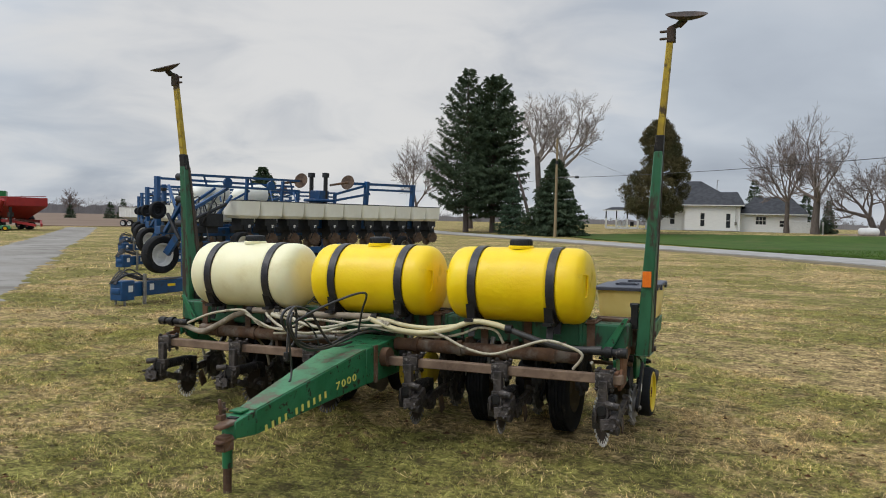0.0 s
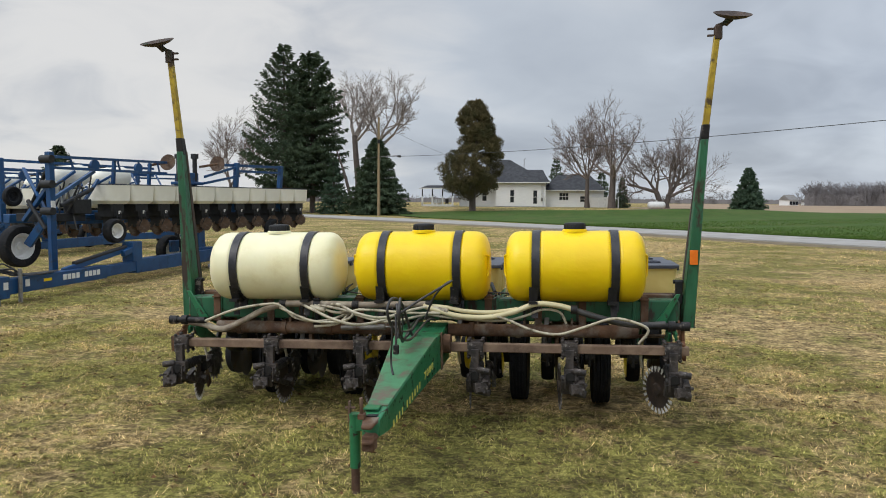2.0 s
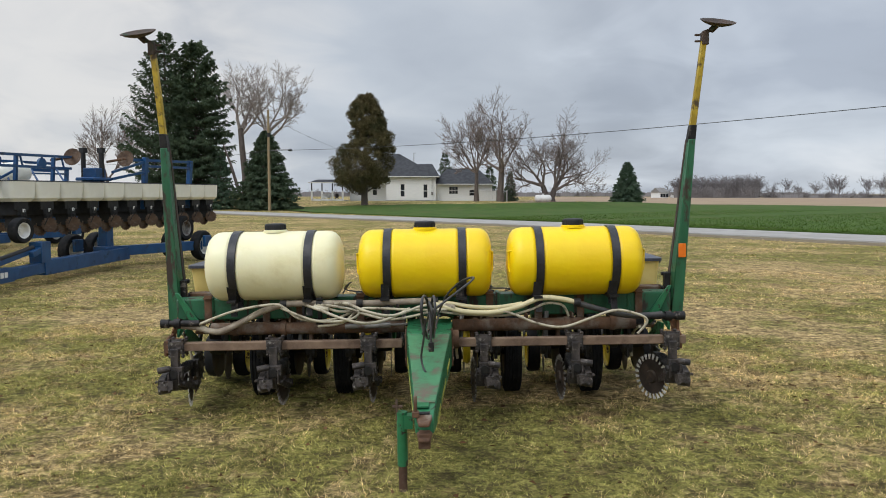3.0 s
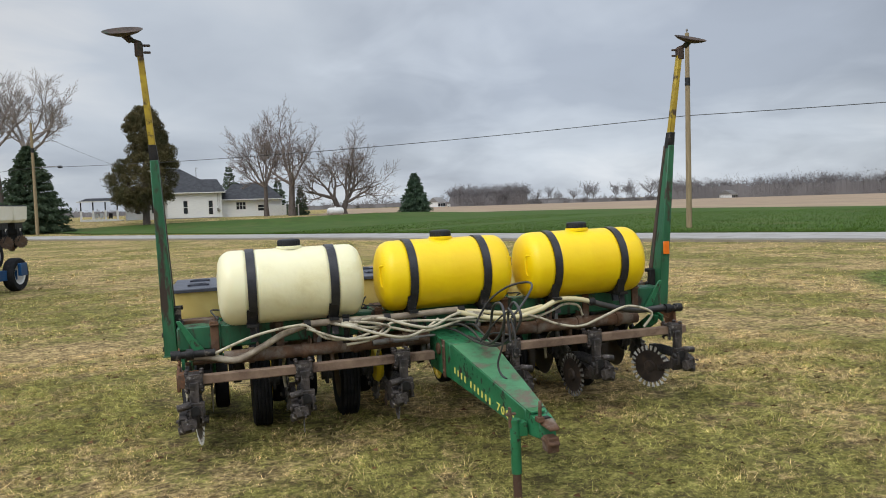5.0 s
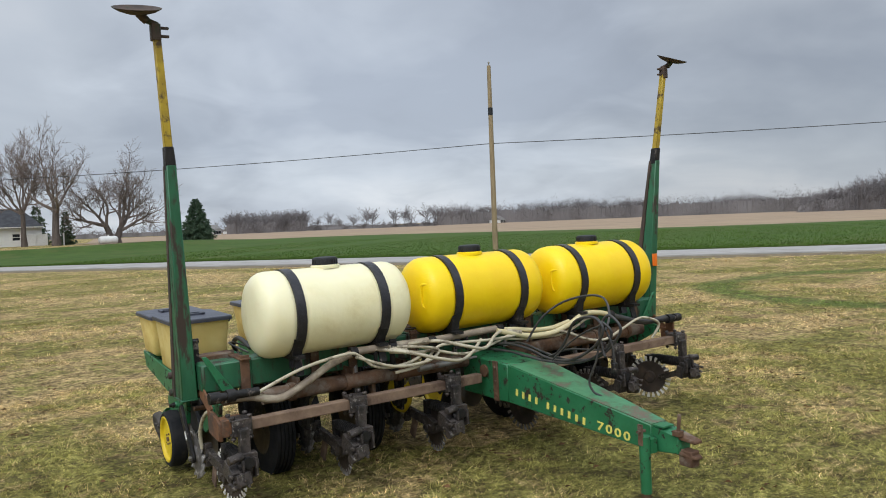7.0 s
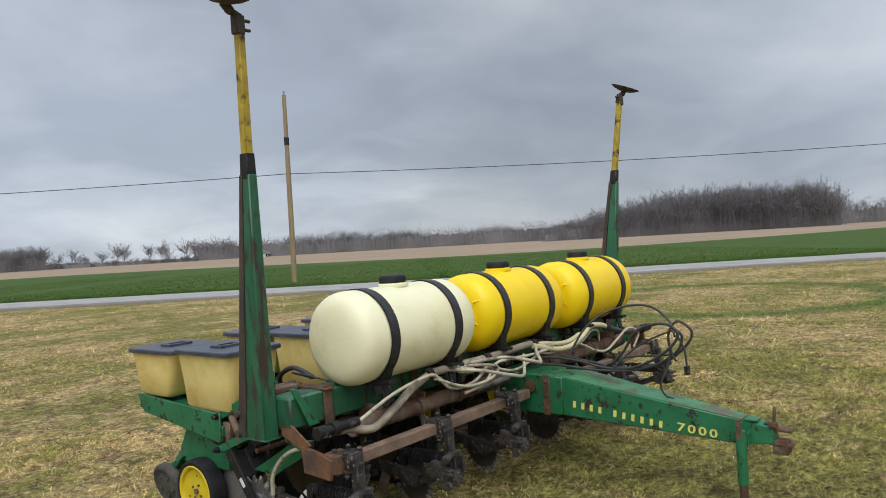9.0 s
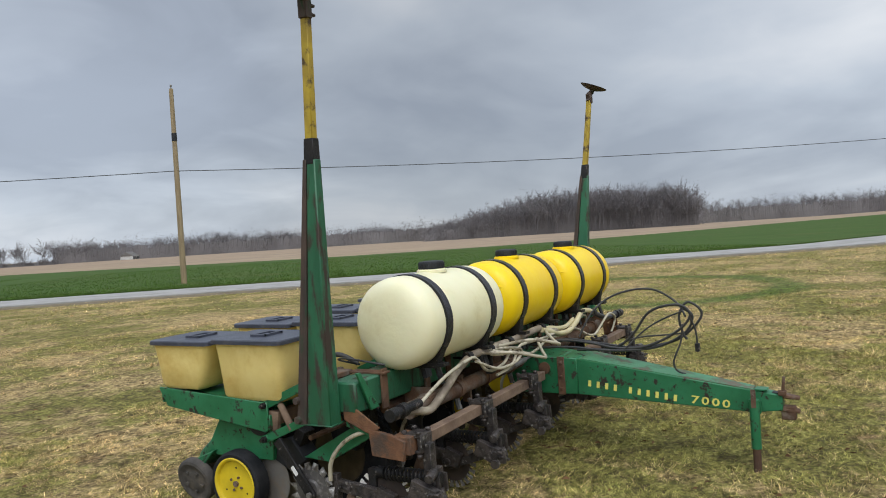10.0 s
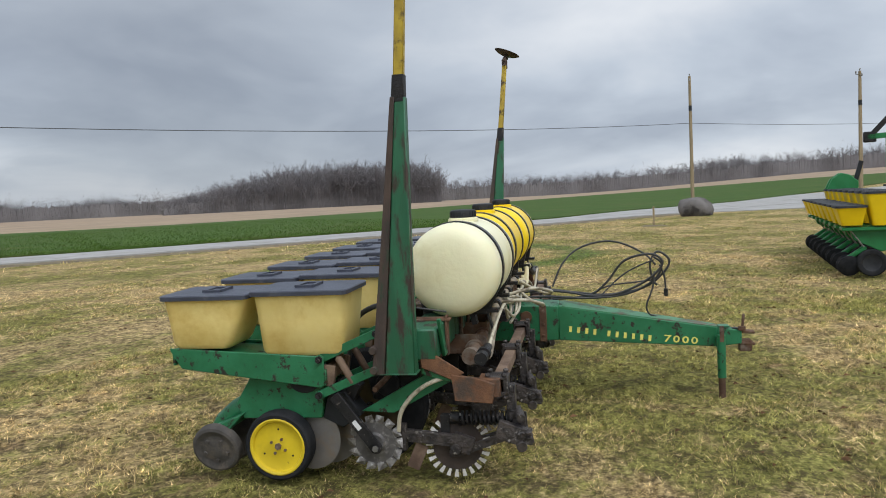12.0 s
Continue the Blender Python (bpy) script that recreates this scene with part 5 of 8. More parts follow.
# hoses and pipes
HOSES = (
    ("hose", HOSE_CREAM, 0.0115, ((-0.95, -0.20, 0.92), (-0.80, -0.36, 0.90), (-0.60, -0.46, 0.84), (-0.42, -0.44, 0.80), (-0.25, -0.34, 0.82), (-0.10, -0.24, 0.88))),
    ("hose", HOSE_CREAM, 0.0115, ((-0.70, -0.20, 0.92), (-0.58, -0.40, 0.95), (-0.40, -0.52, 0.90), (-0.22, -0.46, 0.86), (-0.02, -0.30, 0.90), (0.12, -0.22, 0.92))),
    ("hose", HOSE_CREAM, 0.0105, ((-1.80, -0.22, 0.77), (-1.5, -0.24, 0.88), (-1.19, -0.25, 0.93), (-1.09, -0.25, 0.90), (-0.99, -0.25, 0.82), (-0.84, -0.24, 0.79), (-0.68, -0.24, 0.81), (-0.53, -0.22, 0.87))),
    ("manifold_hose", HOSE_DIRTY, 0.025, ((-1.98, -0.20, 0.765), (-1.82, -0.20, 0.75), (-1.64, -0.20, 0.71), (-1.46, -0.20, 0.78), (-1.28, -0.20, 0.87), (-1.07, -0.19, 0.93))),
    ("manifold_pipe", HOSE_DIRTY, 0.026, ((-1.10, -0.19, 0.925), (-0.79, -0.19, 0.925), (-0.43, -0.19, 0.92), (-0.02, -0.19, 0.93), (0.12, -0.2, 0.93))),
    ("hose", HOSE_CREAM, 0.0105, ((-0.85, -0.22, 0.93), (-0.68, -0.25, 0.87), (-0.52, -0.26, 0.86), (-0.28, -0.26, 0.80), (-0.08, -0.26, 0.82), (0.16, -0.25, 0.88))),
    ("hose", HOSE_CREAM, 0.0105, ((-0.83, -0.25, 0.75), (-0.63, -0.27, 0.78), (-0.50, -0.27, 0.88), (-0.36, -0.27, 0.89), (-0.05, -0.26, 0.87), (0.20, -0.26, 0.87))),
    ("hose", HOSE_CREAM, 0.0105, ((-0.80, -0.23, 0.92), (-0.62, -0.28, 0.90), (-0.50, -0.29, 0.86), (-0.60, -0.29, 0.80), (-0.85, -0.27, 0.80), (-1.12, -0.25, 0.90))),
    ("feed_hose", HOSE_YELLOW, 0.021, ((0.06, -0.22, 0.92), (0.20, -0.25, 0.885), (0.34, -0.26, 0.85), (0.56, -0.25, 0.84), (0.76, -0.24, 0.88), (0.94, -0.23, 0.945), (1.11, -0.23, 0.935), (1.24, -0.23, 0.90))),
    ("feed_hose", HOSE_YELLOW, 0.017, ((0.10, -0.20, 0.92), (0.24, -0.22, 0.91), (0.40, -0.24, 0.885), (0.60, -0.22, 0.875), (0.80, -0.2, 0.90))),
    ("manifold_hose", HOSE_BLACK, 0.024, ((1.22, -0.23, 0.905), (1.51, -0.23, 0.82), (1.71, -0.22, 0.79), (1.91, -0.22, 0.80))),
    ("hose", HOSE_CREAM, 0.0105, ((0.60, -0.25, 0.86), (0.74, -0.27, 0.82), (0.91, -0.28, 0.75), (1.11, -0.28, 0.72), (1.31, -0.28, 0.78), (1.51, -0.28, 0.845), (1.66, -0.28, 0.825), (1.78, -0.26, 0.76), (1.71, -0.24, 0.65))),
    ("hose", HOSE_CREAM, 0.010, ((1.17, -0.18, 0.79), (1.12, -0.2, 0.88), (0.99, -0.21, 0.90), (0.86, -0.21, 0.85), (0.66, -0.22, 0.81), (0.30, -0.24, 0.83), (0.10, -0.25, 0.86))),
    ("hydraulic_hose", HOSE_BLACK, 0.0095, ((0.05, -0.10, 0.80), (0.05, -0.37, 0.84), (0.06, -0.60, 0.825), (0.05, -0.82, 0.79), (0.05, -1.04, 0.81), (0.04, -1.26, 0.92), (0.03, -1.36, 1.04), (0.04, -1.27, 1.11), (0.06, -1.07, 1.06), (0.08, -0.93, 0.89), (0.08, -0.78, 0.785), (0.06, -0.50, 0.77))),
    ("hydraulic_hose", HOSE_BLACK, 0.009, ((0.14, -0.15, 0.80), (0.13, -0.42, 0.84), (0.11, -0.69, 0.81), (0.10, -0.95, 0.79), (0.10, -1.22, 0.84), (0.11, -1.37, 0.95), (0.12, -1.42, 1.05), (0.11, -1.33, 1.12), (0.09, -1.27, 1.03), (0.09, -1.29, 0.90), (0.08, -1.32, 0.86))),
    ("hydraulic_hose", HOSE_BLACK, 0.009, ((-0.02, -0.15, 0.79), (0.0, -0.45, 0.80), (0.03, -0.80, 0.775), (0.07, -1.10, 0.80), (0.10, -1.30, 0.90), (0.10, -1.36, 1.02), (0.08, -1.30, 1.08))),
    ("hydraulic_hose", HOSE_BLACK, 0.008, ((0.12, -0.50, 0.86), (0.20, -0.58, 1.03), (0.30, -0.70, 1.14), (0.38, -0.88, 1.19), (0.36, -1.05, 1.18), (0.22, -1.23, 1.10), (0.10, -1.31, 1.02))),
    ("wiring", HOSE_BLACK, 0.007, ((0.05, -1.30, 0.97), (0.04, -1.28, 0.84), (0.02, -1.23, 0.71), (0.03, -1.25, 0.64), (0.05, -1.30, 0.615))),
    ("wiring", HOSE_BLACK, 0.006, ((0.06, -0.80, 0.80), (0.10, -0.95, 0.86), (0.12, -1.15, 0.88), (0.10, -1.30, 0.90))),
    ("wiring", HOSE_BLACK, 0.006, ((0.02, -0.88, 0.79), (0.06, -1.02, 0.92), (0.08, -1.15, 1.0), (0.08, -1.30, 1.06))),
    ("wiring", HOSE_BLACK, 0.007, ((0.08, -1.34, 1.02), (0.09, -1.375, 0.93), (0.09, -1.385, 0.82))),
    ("wiring", HOSE_BLACK, 0.006, ((-1.75, 0.02, 0.99), (-1.80, 0.25, 1.03), (-1.70, 0.40, 1.0), (-1.62, 0.30, 0.96))),
    ("wiring", HOSE_BLACK, 0.006, ((-0.66, 0.0, 0.98), (-0.60, 0.1, 1.06), (-0.55, 0.02, 0.99), (0.62, 0.1, 0.99), (0.68, 0.05, 0.97))),
)
for name, material, r, pts in HOSES:
    Shape().tube(curve(pts, 6), r, 10).part(name, material, planter, smooth=60)
for x, y, z in ((0.10, -0.2, 0.93), (-0.82, -0.2, 0.925), (1.23, -0.23, 0.905), (-1.11, -0.19, 0.925), (-0.5, -0.2, 0.92)):
    Shape().cyl((x - 0.025, y, z), (x + 0.025, y, z), 0.034, n=12).part("hose_clamp", GREASY, planter)
s = Shape()
s.cyl((-0.82, -0.2, 0.93), (-0.82, -0.2, 0.80), 0.020, n=10).box((-0.82, -0.2, 0.78), (0.06, 0.05, 0.04)).box((-0.82, -0.215, 0.965), (0.05, 0.02, 0.02))
s.part("valve", GREASY, planter, "black valve fitting", bevel=0.002)
Shape().box((0.09, -1.385, 0.80), (0.035, 0.03, 0.06)).part("wiring_plug", GREASY, planter, bevel=0.004)
for x in (-0.86, 0.14):
    Shape().cyl((x, -0.235, 0.905), (x + 0.12, -0.26, 0.885), 0.020, n=10).part("hose_barb", HOSE_CREAM, planter)
for x in (-0.95, -0.62, -0.2, 0.35, 0.85):
    Shape().box((x, -0.1, 0.885), (0.025, 0.22, 0.012)).box((x, -0.20, 0.87), (0.02, 0.02, 0.12)).part("pipe_hanger", GREASY, planter, bevel=0.002)
# saddles that carry the tanks
for cx, cy in ((-1.212, -0.004), (0.004, 0.035), (1.220, 0.028)):
    for dx in (-0.30, 0.30):
        s = Shape()
        pts = []
        for i in range(13):
            a = radians(-150 + 120 * i / 12)
            pts.append((0.286 * math.cos(a), 0.286 * math.sin(a)))
        a0 = [(cx + dx - 0.032, y + cy - 0.01, 1.218 + z) for y, z in pts] + [(cx + dx - 0.032, 0.20, 0.935), (cx + dx - 0.032, -0.20, 0.935)]
        b0 = [(x + 0.064, y, z) for x, y, z in a0]
        s.prism(a0, b0)
        s.box((cx + dx, -0.03, 0.955), (0.07, 0.46, 0.02)).box((cx + dx + 0.01, -0.20, 0.90), (0.05, 0.012, 0.14), (-16, 0, 0))
        s.part("tank_saddle", GREASY, planter, "dark steel tank saddle", bevel=0.0)

# ---- liquid tanks strapped on the toolbar ----


def build_tank(cx, cy, material, label, dent):
    m = PX @ pose(cx, cy, 1.218)
    tank = thing("liquid_tank", m, label, "tank", "tanks on the toolbar")
    R, H = 0.281, 0.545
    prof = [(0, -H), (0.10, -H + 0.002), (0.19, -H + 0.012), (0.235, -H + 0.030), (0.262, -H + 0.056), (0.276, -H + 0.085), (R, -H + 0.12)]
    for x in (-0.36, -0.345, -0.335, -0.265, -0.255, -0.24, 0.0, 0.24, 0.255, 0.265, 0.335, 0.345, 0.36):
        prof.append((R - (0.009 if 0.26 < abs(x) < 0.34 else 0.0), x))
    prof += [(r, -z) for r, z in prof[6::-1]]
    s = Shape().lathe(prof, 56, Matrix.Rotation(math.pi / 2, 4, "Y"))
    rnd = random.Random(dent)
    ox = rnd.uniform(0, 9)
    out = []
    for x, y, z in s.v:                                    # moulded plastic is never quite round
        k = 1 + 0.010 * noise.noise((x * 4 + ox, y * 4, z * 4)) - 0.006 * max(0, -z)
        out.append((x, y * k, z * k))
    s.v = out
    s.part("tank_shell", material, tank, smooth=60)
    if material is TANK_YELLOW:
        for e in (-1, 1):
            s = Shape().tube(curve([(e * (H - 0.035), -0.20, -0.07), (e * (H - 0.008), -0.16, -0.06), (e * (H - 0.002), -0.15, 0.0), (e * (H - 0.002), -0.15, 0.07), (e * (H - 0.004), -0.16, 0.095), (e * (H - 0.035), -0.20, 0.10)], 4), 0.008, 7)
            s.part("moulded_handle", material, tank)
    for dx in (-0.30, 0.30):
        s = Shape()
        n = 40
        a, b, c, d = [], [], [], []
        for i in range(n + 1):
            t = radians(-75 + 330 * i / n)
            y, z = math.cos(t), math.sin(t)
            for lst, rr, off in ((a, 0.2885, -0.031), (b, 0.2885, 0.031), (c, 0.272, 0.031), (d, 0.272, -0.031)):
                lst.append((dx + off, y * rr, z * rr))
        k = len(s.v)
        s.v += a + b + c + d
        w = n + 1
        for i in range(n):
            for u, v in ((0, 1), (1, 2), (3, 0)):
                s.f.append((u * w + i, v * w + i, v * w + i + 1, u * w + i + 1))
        s.box((dx + 0.005, -0.085, -0.30), (0.064, 0.03, 0.10), (-12, 0, 0))
        s.part("strap", STRAP, tank, "black tie-down strap", smooth=50)
    s = Shape().lathe([(0.098, 0.270), (0.098, 0.288), (0.090, 0.292), (0.090, 0.296)], 30)
    s.part("neck", material, tank)
    s = Shape()
    s.lathe([(0.075, 0.290), (0.082, 0.294), (0.083, 0.335), (0.078, 0.343), (0.045, 0.347), (0.0, 0.348)], 30)
    for i in range(24):
        t = 2 * math.pi * i / 24
        s.box((0.083 * math.cos(t), 0.083 * math.sin(t), 0.315), (0.006, 0.010, 0.036), (0, 0, math.degrees(t)))
    s.part("cap", BLACK, tank, "black ribbed screw cap", smooth=40)
    return tank


build_tank(-1.196, -0.014, TANK_WHITE, "creamy white plastic liquid tank with black straps and cap", 1)
build_tank(0.024, 0.025, TANK_YELLOW, "bright yellow plastic liquid tank with black straps", 2)
build_tank(1.240, 0.018, TANK_YELLOW, "bright yellow plastic liquid tank strapped beside the reflector mast", 3)

# ---- blue folding planters beside the drive ----


def pneu(parent, c, r, w, rim_material, name="wheel", axis="X", label="black tyre"):
    m = Matrix.Translation(c) @ (Matrix.Rotation(math.pi / 2, 4, "Y") if axis == "X" else Matrix.Rotation(math.pi / 2, 4, "X"))
    h = w / 2
    t = Shape().lathe([(r * 0.6, -h * 0.8), (r * 0.75, -h), (r * 0.93, -h * 0.95), (r, -h * 0.6), (r, h * 0.6), (r * 0.93, h * 0.95), (r * 0.75, h), (r * 0.6, h * 0.8)], 30, m)
    wheel = t.part(name, RUBBER, parent, label, smooth=35)
    rim = Shape().lathe([(0, h * 0.15), (r * 0.16, h * 0.2), (r * 0.2, -h * 0.1), (r * 0.45, -h * 0.15), (r * 0.52, h * 0.7), (r * 0.62, h * 0.85), (r * 0.62, -h * 0.85), (r * 0.5, -h * 0.6), (0, -h * 0.5)], 26, m)
    for i in range(6):
        a = i * math.pi / 3
        p = m @ Vector((r * 0.3 * math.cos(a), r * 0.3 * math.sin(a), 0))
        q = m @ Vector((r * 0.3 * math.cos(a), r * 0.3 * math.sin(a), h * 0.12))
        rim.cyl(p, q, r * 0.04, n=6)
    rim.part("rim", rim_material, wheel, "painted wheel rim", smooth=35)
    return wheel


def build_folding_planter(m):
    top = thing("folding_planter", m, "dark blue folding row planter with white hoppers", "planter", "blue planters by the drive")
    T = pose(2.68, -1.62, -0.03, 0, 0, 12.5)                    # the tongue swings out under the folded wing

    def fore(ob):
        ob.matrix_basis = T
        return ob
    s = beam((0, 0.30, 0.31), (0, 3.0, 0.33), 0.20, 0.26)
    beam((0, 3.0, 0.33), (0, 4.1, 0.36), 0.18, 0.21, s)
    beam((0, 4.0, 0.35), (0, 7.75, 0.36), 0.22, 0.29, s)
    s.box((0, 0.20, 0.31), (0.30, 0.30, 0.36))
    s.prism([(-0.10, 0.03, 0.25), (0.10, 0.03, 0.25), (0.10, 0.03, 0.35), (-0.10, 0.03, 0.35)], [(-0.15, 0.20, 0.19), (0.15, 0.20, 0.19), (0.15, 0.20, 0.45), (-0.15, 0.20, 0.45)])
    fore(s.part("tongue", BLUE, top, "long blue tongue", bevel=0.01))
    fore(beam((-0.05, 1.9, 0.44), (-0.02, 4.0, 0.74), 0.09, 0.10).box((-0.02, 4.05, 0.66), (0.26, 0.34, 0.42)).box((0.05, 3.85, 0.70), (0.10, 0.50, 0.12), (14, 0, 0)).part("lift_link", BLUE, top, "blue lift link over the tongue", bevel=0.01))
    fore(Shape().cyl((-0.04, 2.2, 0.55), (-0.02, 3.8, 0.77), 0.045, n=10).part("lift_cylinder", BLACK, top))
    for x in (-0.11, 0.11):
        fore(Shape().cyl((x, 0.15, 0.03), (x, 0.15, 0.42), 0.022, n=8).part("stand", STEEL, top))
    fore(Shape().cyl((0.15, 0.58, 0.03), (0.15, 0.58, 0.60), 0.035, n=10).part("jack", STEEL, top, "grey parking jack"))
    for k in range(9):
        rr = random.Random(k)
        pts = [(rr.uniform(-0.1, 0.1), 0.05 - rr.random() * 0.1, 0.44), (rr.uniform(-0.15, 0.1), 0.25, 0.56 + rr.random() * 0.14), (rr.uniform(-0.1, 0.15), 0.45, 0.50 + rr.random() * 0.14), (0.04 * k - 0.14, 0.85, 0.47), (0.08, 1.6, 0.48)]
        fore(Shape().tube(curve(pts, 6), 0.013, 6).part("hydraulic_hose", HOSE_BLACK, top))
    for k, (y, w) in enumerate(((1.30, 0.20), (1.75, 0.09), (1.87, 0.09), (1.99, 0.09), (2.11, 0.09), (2.36, 0.09), (2.48, 0.09), (2.60, 0.09), (2.72, 0.09))):
        fore(Shape().box((0.104, y, 0.345), (0.008, w, 0.10 if k else 0.05)).part("maker_mark", WHITE_PAINT if k else YELLOW_NEW, top, "pale bar of the maker's mark" if k else "yellow bar of the maker's mark", smooth=0))
    for y in (0.25, 0.80):
        fore(Shape().box((0.155 if y < 0.3 else 0.106, y, 0.34), (0.008, 0.10, 0.12)).part("decal", WHITE_PAINT, top))
    # carriage
    beam((0.90, 5.55, 0.40), (1.75, 8.05, 0.40), 0.22, 0.24).part("axle_beam", BLUE, top, bevel=0.01)
    Shape().box((0.92, 5.35, 0.80), (0.24, 0.26, 0.85)).box((0.92, 5.35, 0.46), (0.40, 0.46, 0.16)).part("turret", BLUE, top, "blue turret post", bevel=0.02)
    for x, y in ((0.75, 8.28), (1.75, 8.12), (-0.25, 5.6), (-0.35, 6.6)):
        pneu(top, (x, y, 0.40), 0.40, 0.26, WHITE_PAINT, "transport_wheel", label="black transport tyre")
        Shape().box((x + 0.2, y - 0.05, 0.52), (0.08, 0.3, 0.3)).part("wheel_arm", BLUE, top, bevel=0.01)
    # bar that carries the rows, turned along the tongue
    Shape().box((0.55, 5.2, 1.30), (0.20, 8.3, 0.20)).part("toolbar", BLUE, top, "blue toolbar folded along the tongue", bevel=0.012)
    Shape().box((0.15, 5.2, 1.42), (0.12, 7.8, 0.12)).part("rear_bar", BLUE, top, bevel=0.01)
    ROWN = 11
    body = None
    for k in range(ROWN):
        if body is None:
            s = Shape()
            s.box((0.80, 0, 1.36), (0.34, 0.10, 0.16)).box((1.04, 0, 1.52), (0.46, 0.26, 0.34)).box((1.06, 0, 1.26), (0.34, 0.12, 0.30)).box((1.18, 0.07, 1.18), (0.10, 0.05, 0.40), (0, 24, 0)).box((1.24, 0, 1.58), (0.05, 0.40, 0.24))
            body = s.part("row_unit", BLACK, top, "black row unit with rusty discs", bevel=0.008)
            hp = Shape()
            a, b = rounded(1.04, 0, 0.25, 0.28, 1.63, 0.06), rounded(1.04, 0, 0.32, 0.362, 2.04, 0.09)
            mid = rounded(1.04, 0, 0.31, 0.345, 1.70, 0.10)
            hp.prism(a, mid).prism(mid, b)
            hp.part("hopper", WHITE_POLY, body, "off-white plastic seed hopper", smooth=40)
            Shape().prism(rounded(1.04, 0, 0.325, 0.366, 2.038, 0.09), rounded(1.04, 0, 0.31, 0.345, 2.062, 0.09)).part("lid", BLACK, body, "dark hopper lid")
            for dx, rr, z in ((1.30, 0.165, 1.14), (1.06, 0.15, 1.04)):
                w = move(toothed_disc(rr, rr * 0.86, 16, 0.012), Matrix.Translation((dx, 0.0, z)) @ Matrix.Rotation(radians(-52 if dx > 1.1 else -24), 4, "Z"))
                w.part("residue_wheel", DISC_RUST, body, "rusty spiked wheel")
            st = Shape()
            for dy in (-0.06, 0.06):
                st.tube([(1.27, dy, 1.48), (1.33, dy, 1.30), (1.26, dy * 1.5, 1.14)], 0.010, 6)
            st.part("link_rods", BLACK, body)
            Shape().box((1.278, 0.05, 1.45), (0.006, 0.07, 0.07)).part("decal", WHITE_PAINT, body)
            body.matrix_basis = pose(0, 2.45, 0) @ Matrix.Diagonal((1, 0.93, 1, 1))
            tagged(body, group="blue row units")
        else:
            copy_thing(body, pose(0, 2.45 + 0.69 * k, 0))
    Shape().box((-0.95, 5.2, 1.30), (0.20, 7.4, 0.20)).part("toolbar", BLUE, top, "blue toolbar folded along the tongue", bevel=0.012)
    for k in range(10):                                     # the other wing, folded back to back
        copy_thing(body, pose(-0.50, 2.35 + 0.69 * k, -0.12, 0, 0, 180))
    for k in range(4):
        hp = Shape()
        a, b = rounded(-0.18, 1.85 + k * 0.775, 0.22, 0.30, 1.58, 0.05), rounded(-0.18, 1.85 + k * 0.775, 0.30, 0.365, 1.95, 0.06)
        hp.prism(a, b)
        hp.part("rear_hopper", WHITE_POLY, top, "off-white plastic seed hopper")
    pneu(top, (1.72, 1.93, 1.08), 0.25, 0.20, WHITE_PAINT, "gauge_wheel", "X", "small black tyre")
    pneu(top, (1.30, 8.0, 0.86), 0.34, 0.20, STEEL, "gauge_wheel", "X", "small black tyre")
    pneu(top, (0.61, 0.60, 0.80), 0.42, 0.24, WHITE_PAINT, "wing_wheel", "X", "black wing wheel tyre")
    beam((0.84, 0.60, 0.82), (1.30, 0.85, 1.60), 0.10, 0.16).part("wing_arm", BLUE, top, "blue wheel arm", bevel=0.01)
    Shape().box((0.72, 1.25, 1.36), (0.9, 0.9, 0.16)).part("wing_plate", BLACK, top, bevel=0.01)
    for x, y, z, r in ((0.25, 0.75, 1.78, 0.20), (0.9, 1.0, 1.72, 0.16), (0.55, 1.3, 1.62, 0.18)):
        pneu(top, (x, y, z), r, 0.12, BLACK, "drive_wheel", "X", "dark drive wheel")
    # upright frames and folded markers
    for x, y, z in ((1.47, 0.65, 0.30), (-1.60, 1.90, 1.20)):
        beam((x, y, z), (x, y - 0.03, 2.64), 0.12, 0.13).part("front_post", BLUE, top, "upright blue post", bevel=0.012)
    Shape().box((1.54, 0.62, 1.62), (0.02, 0.09, 0.16)).part("decal", WHITE_PAINT, top)
    for p, q, w in (((1.47, 0.60, 1.35), (0.20, 1.05, 2.35), 0.06), ((1.45, 0.72, 1.75), (1.10, 2.00, 2.32), 0.07), ((0.20, 1.12, 1.6), (0.20, 2.3, 2.34), 0.06), ((0.62, 0.70, 1.30), (1.40, 0.62, 1.95), 0.08), ((1.20, 1.45, 1.45), (1.05, 2.15, 2.15), 0.06), ((0.30, 2.0, 1.7), (0.75, 2.9, 2.3), 0.05)):
        beam(p, q, w, w).part("fold_brace", BLUE, top, bevel=0.006)
    for p, q in (((1.35, 0.60, 1.15), (0.85, 0.62, 1.70)), ((1.30, 1.00, 1.60), (1.10, 1.95, 1.95)), ((0.40, 1.0, 1.5), (1.2, 0.75, 2.25))):
        Shape().cyl(p, q, 0.04, n=10).part("fold_cylinder", BLACK, top, "black hydraulic cylinder")
    for y, z in ((0.56, 2.50), (0.56, 2.02), (0.56, 1.50)):
        Shape().cyl((1.33, y, z), (1.61, y, z), 0.075, n=14).part("pivot_hub", BLACK, top)
    Shape().box((1.12, 1.55, 1.58), (0.30, 0.45, 0.30)).part("valve_box", BLACK, top, bevel=0.015)
    for z0, z1 in ((2.55, 2.62), (2.34, 2.36)):
        beam((1.47, 0.65, z0), (0.72, 4.50, z1), 0.05, 0.055).part("marker_rail", BLUE, top, "blue marker arm folded along the top")
